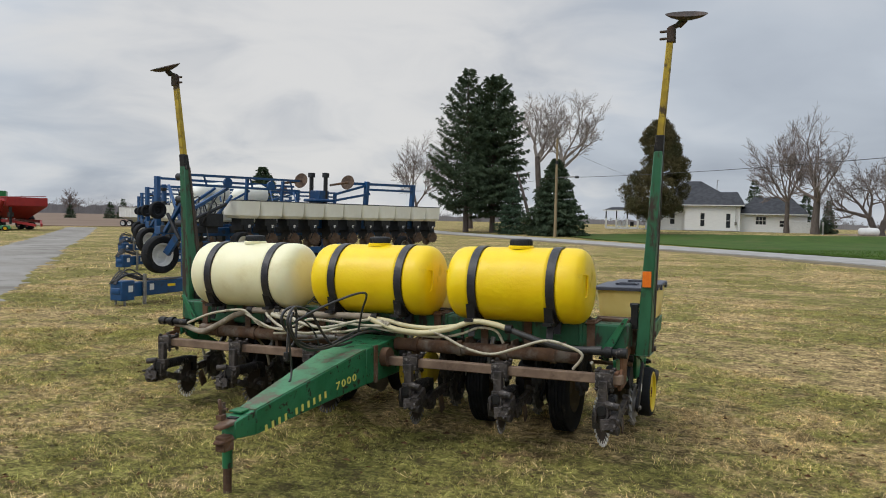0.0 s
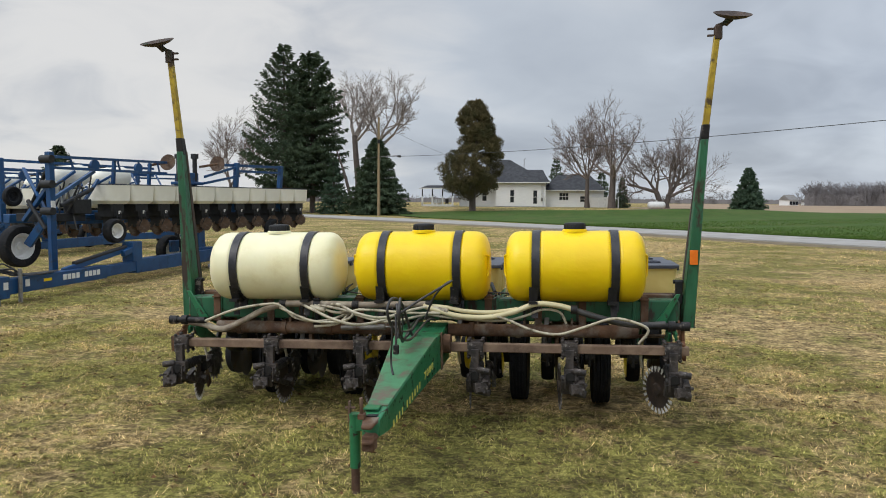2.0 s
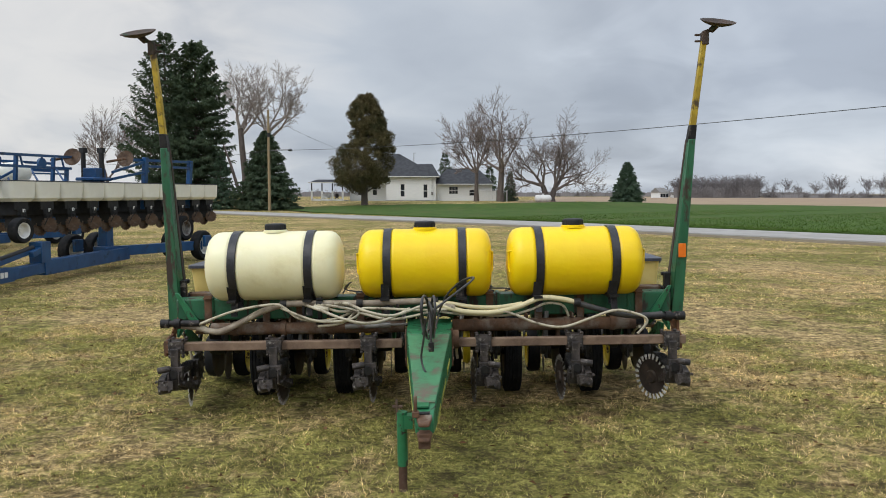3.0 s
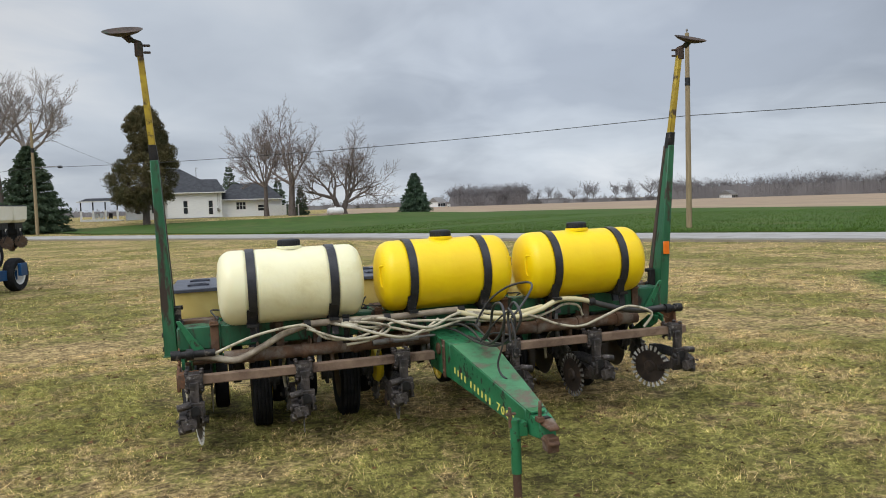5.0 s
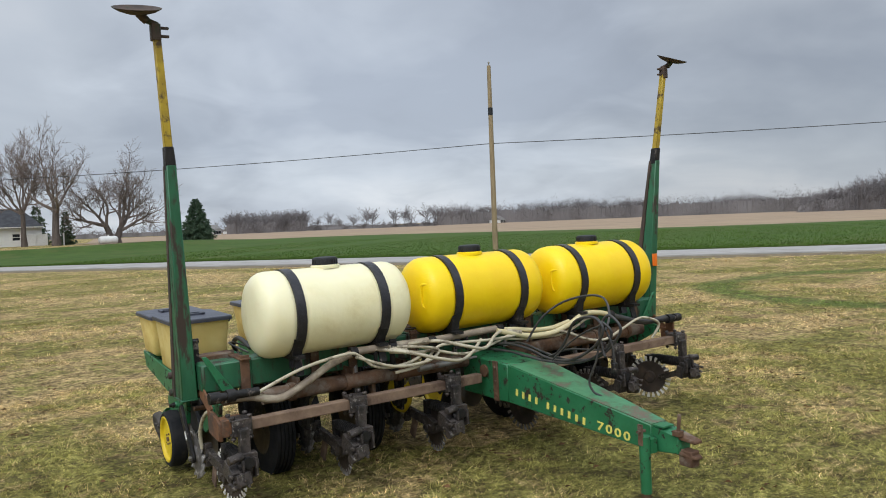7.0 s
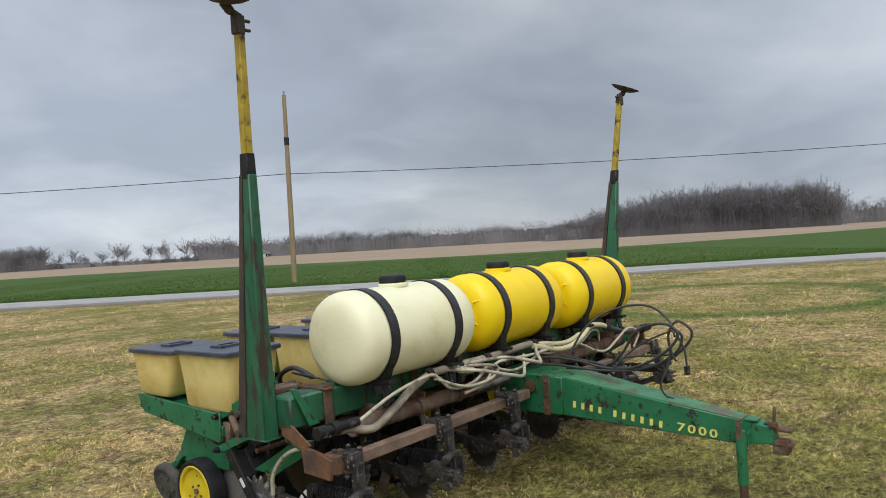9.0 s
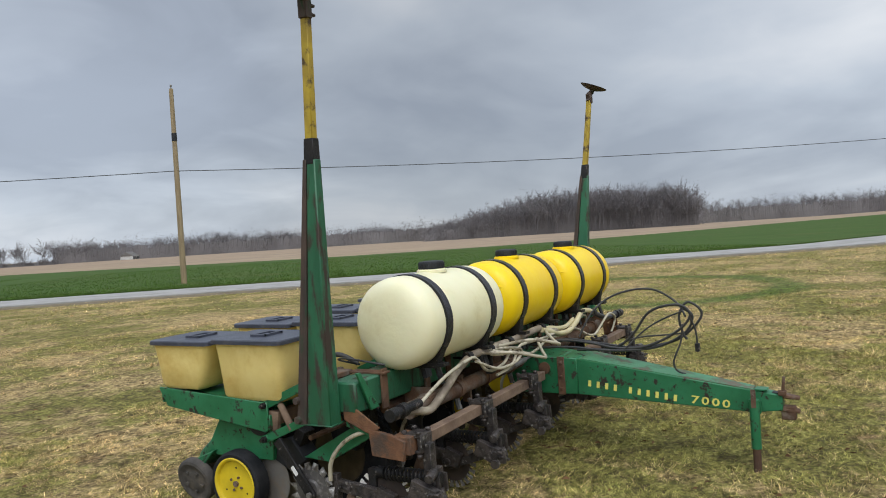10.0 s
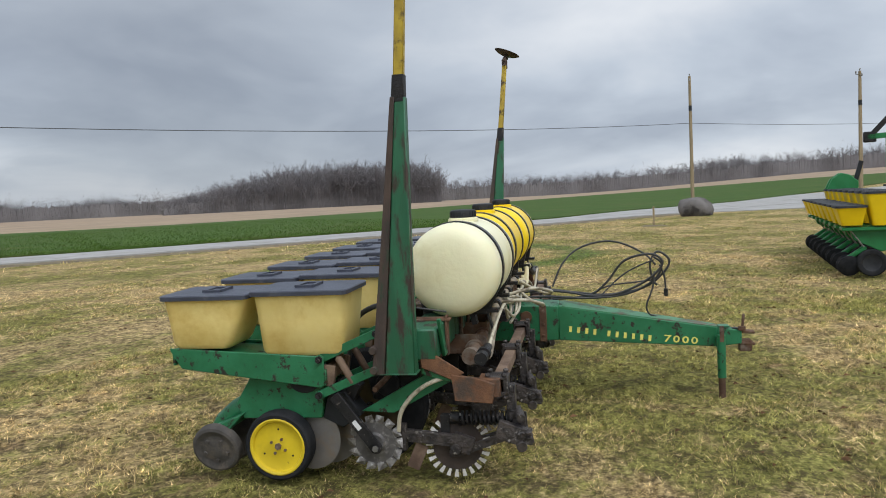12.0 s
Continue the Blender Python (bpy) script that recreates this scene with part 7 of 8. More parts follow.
    Shape().box((-1.75, -0.10, 1.25), (0.28, 0.18, 0.45)).cyl((-1.75, -0.10, 1.4), (-1.75, -0.10, 3.6), 0.03, n=6).part("meter_box", STEEL, top, "grey electric meter box", bevel=0.01)
    # porch with posts, white below and dark above
    Shape().box((-17.2, 2.2, 0.12), (5.0, 4.4, 0.30)).part("porch_floor", WHITE_PAINT, top)
    Shape().box((-17.3, 0.0, 0.28), (4.7, 0.12, 0.36)).part("porch_skirt", WHITE_PAINT, top, "low white porch skirting")
    Shape().prism([(-20.1, -0.4, 2.86), (-14.3, -0.4, 2.86), (-14.3, 4.6, 2.95), (-20.1, 4.6, 2.95)], [(-19.0, 0.8, 3.32), (-14.3, 0.8, 3.32), (-14.3, 4.0, 3.40), (-19.0, 4.0, 3.40)]).part("porch_roof", ROOFING, top, "shallow grey porch roof", smooth=0)
    Shape().box((-17.2, -0.42, 2.86), (5.8, 0.06, 0.14)).part("porch_fascia", WHITE_PAINT, top)
    for x in (-19.65, -18.12, -16.57, -15.05):
        post = Shape().box((x, 0.02, 0.95), (0.24, 0.24, 1.45)).part("porch_post", WHITE_PAINT, top, "white square porch post", bevel=0.01)
        Shape().box((x, 0.02, 2.25), (0.16, 0.16, 1.15)).part("post_head", GREASY, post, "dark upper post", bevel=0.01)
    for x in (-17.9, -17.3, -16.1):
        seat = Shape().box((x, 1.2, 0.62), (0.5, 0.5, 0.06)).box((x, 1.45, 0.95), (0.5, 0.06, 0.6))
        for dx in (-0.2, 0.2):
            for dy in (-0.2, 0.2):
                seat.box((x + dx, 1.2 + dy, 0.45), (0.05, 0.05, 0.36))
        seat.part("porch_seat", WHITE_PAINT if x < -17 else GREASY, top, bevel=0.01)
    # white privacy fence beside the wing
    fence = Shape().box((6.45, 0.48, 1.60), (2.55, 0.07, 0.09)).part("board_fence", WHITE_PAINT, top, "white vinyl privacy fence", smooth=0)
    Shape().box((6.45, 0.48, 0.18), (2.55, 0.07, 0.10)).part("bottom_rail", WHITE_PAINT, fence, smooth=0)
    for k in range(11):
        Shape().box((5.29 + 0.232 * k, 0.50, 0.88), (0.224, 0.045, 1.50)).part("fence_board", WHITE_PAINT, fence, smooth=0)
    for x in (5.12, 6.45, 7.78):
        Shape().box((x, 0.46, 0.88), (0.13, 0.13, 1.78)).part("fence_post", WHITE_PAINT, fence, bevel=0.01)
    Shape().box((-4.9, -0.05, 0.08), (7.4, 0.1, 0.3)).part("foundation", STONE, top)
    return top


build_house(pose(0, 107.5, 0.60))
yp = thing("yard_pole", pose(8.13, 98.0, 0.55), "thin white yard light pole beside the house", "pole")
Shape().tube([(0, 0, -0.2), (0, 0, 6.7)], [0.10, 0.075], 10).part("shaft", WHITE_PAINT, yp)
Shape().lathe([(0, 0.0), (0.14, 0.02), (0.16, 0.10), (0.06, 0.24), (0, 0.26)], 12, Matrix.Translation((0, 0, 6.65))).part("lamp_cap", STEEL, yp)
gp = thing("gate_post", pose(8.60, 98.0, 0.55), "short white square gate post", "post")
Shape().box((0, 0, 0.82), (0.16, 0.16, 1.7)).part("post", WHITE_PAINT, gp, bevel=0.01)
Shape().box((0, 0, 1.70), (0.21, 0.21, 0.06)).part("cap", WHITE_PAINT, gp, bevel=0.01)
pt = thing("propane_tank", pose(13.35, 96.5, 0.5), "white horizontal propane tank on short legs", "propane tank")
Shape().lathe([(0, -1.15), (0.22, -1.12), (0.40, -1.0), (0.48, -0.8), (0.48, 0.8), (0.40, 1.0), (0.22, 1.12), (0, 1.15)], 24, Matrix.Translation((0, 0, 0.68)) @ Matrix.Rotation(math.pi / 2, 4, "Y")).part("tank_body", WHITE_PAINT, pt)
for x in (-0.6, 0.6):
    Shape().box((x, 0, 0.12), (0.12, 0.7, 0.3)).part("leg", STEEL, pt)
Shape().cyl((0, 0, 1.15), (0, 0, 1.32), 0.12, n=12).part("valve_dome", WHITE_PAINT, pt)

# ---- trees ----


def limb(s, rnd, p, d, length, r, level, kids, spread, wander, rise, rmin):
    """A tapered limb that wanders, lifts towards the light and forks."""
    steps = 5 if level < 2 else 4 if level < 3 else 2
    pts, ways, q, dd = [p.copy()], [d.copy()], p.copy(), d.copy()
    for i in range(steps):
        dd = (dd + Vector((rnd.gauss(0, wander), rnd.gauss(0, wander), rnd.gauss(rise, wander * 0.7)))).normalized()
        q = q + dd * (length / steps)
        pts.append(q.copy())
        ways.append(dd.copy())
    last = level >= len(kids)
    tip = max(rmin * 0.6, r * (0.25 if last else 0.42))
    s.tube(pts, [max(rmin * 0.6, lerp(r, tip, i / steps)) for i in range(steps + 1)], max(3, 8 - level * 2), caps=False)
    if last:
        return
    turn = rnd.uniform(0, 6.3)
    for k in range(kids[level]):
        t = 1.0 if k == 0 else lerp(0.28, 0.97, (k - rnd.random() * 0.8) / max(1, kids[level] - 1))
        i = min(steps - 1, int(t * steps))
        base = pts[i].lerp(pts[i + 1], min(1.0, t * steps - i))
        w = ways[i + 1]
        side = w.orthogonal().normalized()
        turn += 2.4 + rnd.uniform(-0.5, 0.5)
        side.rotate(Matrix.Rotation(turn, 3, w))
        a = radians(rnd.uniform(*spread)) * (0.35 if k == 0 else 1.0)
        nd = (w * math.cos(a) + side * math.sin(a)).normalized()
        limb(s, rnd, base, nd, length * rnd.uniform(0.50, 0.74) * (1.0 if k == 0 else 1.12 - 0.35 * t), max(rmin, r * lerp(0.62, 0.40, t) * rnd.uniform(0.8, 1.1)), level + 1, kids, spread, wander * 1.08, rise, rmin)


def bare_tree(x, y, seed, label, stems, kids=(5, 5, 5, 5), spread=(24, 52), wander=0.13, rise=0.05, rmin=0.018, material=None):
    """A leafless tree. stems: (offset, lean, fork height, radius, limbs), each limb a way (x, y, z) and a length."""
    rnd = random.Random(seed)
    top = thing("bare_tree", pose(x, y, float(ground_z(x, y))), label, "tree", "bare trees")
    t, c = Shape(), Shape()
    for ox, lx, fork, r, limbs in stems:
        pts = [Vector((ox, 0, -0.3)), Vector((ox + lx * fork * 0.15 + rnd.gauss(0, 0.05), rnd.gauss(0, 0.08), fork * 0.35)), Vector((ox + lx * fork * 0.6, rnd.gauss(0, 0.12), fork * 0.7)), Vector((ox + lx * fork, 0, fork))]
        t.tube(pts, [r * 1.45, r * 1.02, r * 0.92, r * 0.85], 10)
        for k, (dx, dy, dz, length) in enumerate(limbs):
            d = Vector((dx, dy, dz)).normalized()
            base = pts[3] - Vector((0, 0, fork * 0.16 * rnd.random() * (k > 0)))
            limb(c, rnd, base, d, length, r * rnd.uniform(0.45, 0.62), 0, kids, spread, wander, rise, rmin)
    t.part("trunk", BARK, top)
    c.part("crown", material or TWIG, top, "leafless spreading crown", smooth=0)
    return top


def conifer(x, y, h, profile, seed, material, label, whorls=46, per=10, sprays=30, droop=0.20, lift=0.10, gaps=0.0, spray=0.30):
    """A spruce: whorls of boughs, each a flat fan of drooping sprays. profile: reach in metres at 0..1 of the height."""
    rnd = random.Random(seed)
    top = thing("conifer", pose(x, y, float(ground_z(x, y))), label, "tree", "evergreens")
    t = Shape().tube([(0, 0, -0.2), (0, 0, h * 0.5), (0, 0, h * 0.97)], [h * 0.020, h * 0.012, 0.02], 8)
    v, f = [], []
    at = [p for p, _ in profile]
    reach_at = [q for _, q in profile]
    for i in range(whorls):
        u = lerp(at[0], 0.985, (i + rnd.random()) / whorls)
        zz = h * u
        reach = float(np.interp(u, at, reach_at))
        n = max(4, int(per * (0.45 + 0.55 * reach / max(reach_at))))
        for j in range(n):
            if rnd.random() < gaps:
                continue
            a = 2 * math.pi * (j + rnd.random()) / n
            L = reach * rnd.uniform(0.66, 1.10) + 0.08
            out = Vector((math.cos(a), math.sin(a), 0))
            side = Vector((-out.y, out.x, 0))
            up = lerp(-droop, 0.75, max(0.0, (u - 0.35) / 0.65) ** 1.5) + rnd.gauss(0, 0.07)
            p0 = Vector((0, 0, zz))
            p1 = p0 + out * L * 0.55 + Vector((0, 0, up * L * 0.55))
            p2 = p0 + out * L + Vector((0, 0, (up + lift) * L))
            t.tube([p0, p1, p2], [0.010 * h * (1 - u) * 0.4 + 0.012, 0.012, 0.006], 3, caps=False)
            for k in range(max(6, int(sprays * (0.35 + 0.65 * L / max(reach_at))))):
                q = 0.12 + 0.90 * rnd.random() ** 0.75
                c = p0.lerp(p1, q / 0.55) if q < 0.55 else p1.lerp(p2, (q - 0.55) / 0.45)
                lat = rnd.gauss(0, 0.15) * L * (1.15 - q)
                c = c + side * lat + Vector((0, 0, rnd.gauss(-0.05, 0.05) - abs(lat) * 0.25))
                d = (out * rnd.uniform(0.3, 1.0) + side * rnd.gauss(lat / (0.2 * L + 0.1), 0.45) + Vector((0, 0, rnd.gauss(up * 0.5 - 0.30, 0.28)))).normalized()
                sz = spray * rnd.uniform(0.55, 1.25)
                w1 = d.orthogonal().normalized()
                w1.rotate(Matrix.Rotation(rnd.uniform(0, 6.3), 3, d))
                for w in (w1, d.cross(w1)):
                    b = len(v)
                    g = w * sz * 0.15
                    v.extend([tuple(c - g * 0.3), tuple(c + d * sz * 0.5 - g), tuple(c + d * sz + Vector((0, 0, -sz * 0.15))), tuple(c + d * sz * 0.5 + g)])
                    f.append((b, b + 1, b + 2, b + 3))
    t.part("trunk", BARK, top, smooth=0)
    s = Shape()
    s.v, s.f = v, f
    s.part("crown", material, top, "dense evergreen boughs", smooth=0)
    return top


def cedar(x, y, seed):
    """A bronze winter cedar: a narrow top over a wide skirt that bulges to one side."""
    rnd = random.Random(seed)
    top = thing("cedar", pose(x, y, float(ground_z(x, y))), "bronze-green winter cedar with a bulging crown", "tree")
    h = 12.9
    t = Shape().tube([(0, 0, -0.2), (0.05, 0, h * 0.35), (0.4, 0, h * 0.9)], [0.42, 0.28, 0.05], 8)
    zs = (1.7, 3.0, 4.6, 6.1, 7.2, 8.4, 9.8, 10.8, 11.7, 12.6, 13.0)
    west = (-2.2, -4.1, -4.6, -3.6, -2.1, -1.7, -1.8, -2.0, -1.7, -0.6, 0.2)
    east = (1.9, 3.4, 3.8, 3.8, 3.9, 3.6, 2.8, 2.4, 2.0, 1.3, 0.5)
    v, f = [], []
    for i in range(260):
        z = rnd.uniform(1.9, 12.7)
        a0, a1 = float(np.interp(z, zs, west)), float(np.interp(z, zs, east))
        r = rnd.uniform(0.42, 0.85) * lerp(1.0, 0.6, z / h)
        a, k = rnd.uniform(0, 2 * math.pi), rnd.uniform(0.25, 1.0) ** 0.5
        half = max(0.1, (a1 - a0) / 2 - r * 0.75)
        c = Vector(((a0 + a1) / 2 + math.cos(a) * half * k, math.sin(a) * half * k * 0.95, z))
        t.tube([(0.03 * z, 0, max(1.0, z - r * 2.0)), tuple(c)], [0.05, 0.015], 3, caps=False)
        for j in range(260):
            n = Vector((rnd.gauss(0, 1), rnd.gauss(0, 1), rnd.gauss(0.1, 1.1))).normalized()
            p = c + n * r * rnd.uniform(0.45, 1.15)
            d = (n * 0.7 + Vector((rnd.gauss(0, 0.4), rnd.gauss(0, 0.4), 0.75))).normalized()
            w = d.orthogonal().normalized()
            w.rotate(Matrix.Rotation(rnd.uniform(0, 6.3), 3, d))
            L, W = rnd.uniform(0.16, 0.36), rnd.uniform(0.024, 0.050)
            b = len(v)
            v.extend([tuple(p - w * W * 0.4), tuple(p + d * L * 0.5 - w * W), tuple(p + d * L), tuple(p + d * L * 0.5 + w * W)])
            f.append((b, b + 1, b + 2, b + 3))
    t.part("trunk", BARK, top)
    s = Shape()
    s.v, s.f = v, f
    s.part("crown", CEDAR, top, "dense bronze foliage", smooth=0)
    return top


CONE = ((0.03, 0.88), (0.12, 1.0), (0.35, 0.76), (0.65, 0.42), (0.88, 0.15), (1.0, 0.0))


def cone(r):
    return tuple((u, q * r) for u, q in CONE)


conifer(-32.2, 83.0, 20.3, ((0.12, 3.6), (0.26, 5.2), (0.48, 4.2), (0.65, 3.1), (0.80, 2.0), (0.92, 0.9), (1.0, 0.10)), 11, NEEDLES, "tall dark spruce standing close to its twin", 46, 11, 70, -0.06, 0.24, 0.22, 0.46)
conifer(-28.9, 83.6, 19.2, ((0.12, 2.8), (0.24, 3.7), (0.45, 3.8), (0.62, 3.5), (0.78, 2.7), (0.90, 1.6), (0.97, 0.8), (1.0, 0.2)), 12, NEEDLES, "tall dark spruce with a rounded top", 48, 11, 80, 0.14, 0.12, 0.14, 0.48)
conifer(-25.1, 80.0, 6.4, cone(2.0), 13, NEEDLES_BLUE, "small spruce between the tall ones", 26, 10, 40, spray=0.34)
conifer(-19.5, 78.0, 8.6, cone(3.75), 14, NEEDLES, "broad dark green spruce near the road", 38, 15, 70, 0.10, 0.06, 0.0, 0.42)
conifer(27.6, 109.0, 6.1, cone(2.5), 15, NEEDLES_BLUE, "lone spruce at the edge of the wheat", 32, 12, 50, 0.12, 0.06, 0.0, 0.40)
conifer(0.2, 124.0, 8.2, cone(2.4), 16, NEEDLES, "dark spruce behind the house roof", 24, 9, 30, spray=0.40)
conifer(7.2, 114.0, 5.4, cone(1.9), 18, NEEDLES, "dark evergreen shrub behind the fence", 22, 9, 30, spray=0.36)
conifer(9.4, 102.0, 4.2, cone(1.1), 19, NEEDLES, "narrow dark evergreen beside the fence", 22, 8, 26, spray=0.30)
conifer(-47.6, 62.4, 6.9, cone(2.8), 17, NEEDLES, "dark spruce behind the blue planters", 36, 13, 44, 0.10, 0.06, 0.0, 0.38)
cedar(-9.45, 85.0, 21)
bare_tree(-25.6, 97, 31, "tall leafless tree with two pale stems behind the spruces", (
    (-1.1, -0.06, 9.8, 0.42, ((-0.55, 0.1, 0.85, 4.41), (-0.15, -0.3, 1, 4.86), (0.3, 0.3, 0.95, 4.71), (0.75, -0.1, 0.75, 3.8), (-0.3, 0.6, 0.9, 4.1))),
    (1.1, 0.09, 9.2, 0.38, ((0.85, 0.1, 0.75, 4.71), (0.35, -0.4, 1, 5.17), (-0.05, 0.3, 1, 4.86), (0.6, 0.5, 0.9, 4.56), (-0.45, 0, 0.9, 3.5)))),
    (4, 5, 5, 5), (22, 48), 0.16, 0.06, 0.018, TWIG_PALE)
bare_tree(-41.5, 88, 32, "leafless tree beside the tall spruces", ((0, 0.02, 3.6, 0.24, ((-0.7, 0, 0.8, 3.8), (-0.3, 0.4, 1, 4.26), (0.1, -0.3, 1, 4.41), (0.5, 0.2, 0.9, 3.95), (0.9, -0.1, 0.7, 3.34))),), (4, 5, 5, 5), (20, 44), 0.10, 0.05)
bare_tree(-35.8, 94, 33, "leafless tree partly behind the spruces", ((0, 0, 5.0, 0.26, ((-0.6, 0.2, 0.9, 4.86), (0, -0.3, 1, 5.02), (0.5, 0.3, 0.9, 4.56), (-0.9, 0, 0.6, 4.1))),), (4, 5, 5, 4), (20, 46), 0.12, 0.05)
bare_tree(7.7, 97, 34, "tall gnarled leafless tree beside the house", ((0, 0.02, 4.4, 0.42, ((0.12, 0.1, 1, 5.02), (-0.45, -0.2, 0.95, 4.56), (0.55, 0.2, 0.85, 3.8), (-0.75, 0.2, 0.7, 3.34), (0.2, -0.6, 0.9, 3.8))),), (4, 4, 5, 5), (24, 52), 0.20, 0.07)
bare_tree(4.6, 101, 38, "leafless tree with an oval crown behind the house wing", ((0, 0, 4.0, 0.30, ((-0.6, 0.1, 0.85, 3.95), (-0.25, -0.4, 1, 4.56), (0.15, 0.3, 1, 4.79), (0.45, -0.2, 0.9, 4.1), (-0.8, 0.3, 0.5, 2.89), (0, 0.7, 0.8, 3.8))),), (5, 5, 5, 5), (20, 44), 0.10, 0.06)
bare_tree(14.6, 99, 35, "wide spreading leafless tree with several stems", (
    (-0.35, -0.30, 2.2, 0.40, ((-0.95, 0.1, 0.34, 4.41), (-0.5, 0.3, 0.85, 4.1), (-0.15, -0.4, 1, 3.95))),
    (0.30, 0.18, 1.8, 0.42, ((0.15, 0.2, 1, 4.26), (0.45, -0.3, 0.95, 4.71), (0.75, 0.2, 0.75, 4.56), (0.95, -0.2, 0.42, 4.1), (0.6, 0.6, 0.6, 3.65)))),
    (5, 5, 5, 5), (26, 56), 0.17, 0.06)
bare_tree(-149, 124.5, 36, "small leafless tree by the brown field", ((0, 0, 1.6, 0.2, ((-0.7, 0.1, 0.7, 2.28), (-0.2, 0.3, 1, 2.58), (0.3, -0.2, 1, 2.58), (0.8, 0.2, 0.7, 2.28), (0.0, 0.6, 0.9, 2.5))),), (5, 6, 7), (25, 55), 0.15, 0.04, 0.03)
conifer(-148.8, 124.5, 3.2, cone(1.3), 22, NEEDLES, "dark evergreen bush beside the small bare tree", 16, 8, 24, spray=0.34)
for x, y, h in ((-143.1, 131.1, 4.0), (-141.1, 133.1, 4.9)):
    conifer(x, y, h, cone(1.6), 23, NEEDLES, "dark evergreen at the edge of the brown field", 16, 8, 24, spray=0.36)
bare_tree(-88, 110, 37, "small leafless tree by the brown field", ((0, 0, 1.6, 0.2, ((-0.6, 0.1, 0.8, 2.28), (0, 0.3, 1, 2.58), (0.6, -0.2, 0.8, 2.28))),), (4, 5, 5), (25, 55), 0.14, 0.04, 0.025)
dead = thing("leaning_trunk", pose(-22.3, 80.0, 0), "bare leaning dead trunk between the evergreens", "tree trunk")
Shape().tube([(0, 0, -0.2), (-0.9, 0.1, 2.4), (-1.7, 0.1, 5.2), (-2.5, 0.2, 7.4)], [0.24, 0.20, 0.15, 0.07], 8).part("trunk", BARK, dead)

# ---- distant woods ----


def template_tree(seed):
    """A far bare tree of unit height: trunk, limbs, and a crown of sliver branches and twigs."""
    rnd = random.Random(seed)
    s = Shape()
    s.tube([(0, 0, 0), (0, 0, 0.45)], [0.0075, 0.0045], 4, caps=False)

    def jog(d, k, up):
        return (d + Vector((rnd.gauss(0, k), rnd.gauss(0, k), rnd.gauss(up, k)))).normalized()

    def sliver(a, b, w):
        d = (b - a).orthogonal().normalized()
        d.rotate(Matrix.Rotation(rnd.uniform(0, 6.3), 3, (b - a).normalized()))
        s.add([a - d * w, a + d * w, b], [(0, 1, 2)])
    for b in range(6):
        a, t = radians(rnd.uniform(8, 58)), 2 * math.pi * (b + rnd.random() * 0.7) / 6
        d = Vector((math.sin(a) * math.cos(t), math.sin(a) * math.sin(t), math.cos(a)))
        p = Vector((0, 0, rnd.uniform(0.18, 0.42)))
        mid = p + d * rnd.uniform(0.17, 0.24)
        tip = mid + jog(d, 0.20, 0.22) * rnd.uniform(0.15, 0.24)
        s.tube([p, mid, tip], [0.006, 0.0045, 0.0025], 3, caps=False)
        for k in range(5):
            u = rnd.uniform(0.2, 1.0)
            q = p.lerp(mid, u * 2) if u < 0.5 else mid.lerp(tip, u * 2 - 1)
            e = jog(d, 0.50, 0.12)
            r = q + e * rnd.uniform(0.13, 0.22)
            sliver(q, r, 0.0035)
            for j in range(15):
                c = q.lerp(r, rnd.uniform(0.1, 1.0))
                sliver(c, c + jog(e, 0.60, 0.12) * rnd.uniform(0.05, 0.13), 0.0021)
    return np.array(s.v), s.f


TEMPLATES = [template_tree(k) for k in range(9)]


def woods(name, label, spots, seed, material=WOODS_HAZED):
    """One mesh of many far bare trees: spots of (x, y, height, width)."""
    rnd = random.Random(seed)
    vs, fs, k = [], [], 0
    for x, y, h, w in spots:
        tv, tf = TEMPLATES[rnd.randrange(9)]
        a = rnd.uniform(0, 2 * math.pi)
        ca, sa = math.cos(a), math.sin(a)
        z = float(ground_z(x, y))
        vs.append(np.column_stack((x + (tv[:, 0] * ca - tv[:, 1] * sa) * w, y + (tv[:, 0] * sa + tv[:, 1] * ca) * w, z - 0.2 + tv[:, 2] * h)))
        fs += [tuple(i + k for i in f) for f in tf]
        k += len(tv)
    s = Shape()
    s.v, s.f = np.concatenate(vs).tolist(), fs
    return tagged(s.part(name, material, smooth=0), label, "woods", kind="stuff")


def polar(az, d):
    return d * math.cos(radians(az)) - 5, d * math.sin(radians(az)) - 3


rnd = random.Random(5)
copse = []
for k in range(330):
    az = rnd.uniform(11.6, 31.5)
    rise = min(1.0, max(0.0, (31.5 - az) / 8.5), 0.55 + (az - 11.6) / 3.0)
    d = rnd.uniform(300, 345)
    h = lerp(7.0, 20.0, rise) * rnd.uniform(0.82, 1.05)
    copse.append((*polar(az, d), h, h * 1.1))
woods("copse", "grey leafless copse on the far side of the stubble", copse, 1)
belt = []
for k in range(210):
    az = rnd.uniform(29, 57)
    h = rnd.uniform(11.5, 14.5) * (0.85 + 0.25 * noise.noise((az * 0.35, 1.7, 0)))
    belt.append((*polar(az, rnd.uniform(410, 470)), h, h * 1.25))
for k in range(90):
    az = rnd.uniform(66.8, 72.3)
    h = rnd.uniform(9.5, 12.5)
    belt.append((*polar(az, rnd.uniform(350, 390)), h, h * 1.2))
for az, h in ((65.9, 8), (65.0, 10), (64.2, 7), (63.3, 8.5), (62.2, 12.5), (61.8, 11), (60.2, 10.5), (59.4, 11.5), (59.0, 10), (57.8, 12), (57.2, 11), (56.6, 13), (56.0, 11), (55.2, 13)):
    for j in range(3):
        belt.append((*polar(az + rnd.uniform(-0.15, 0.15), rnd.uniform(365, 385)), h * rnd.uniform(0.9, 1.05), h * 1.15))
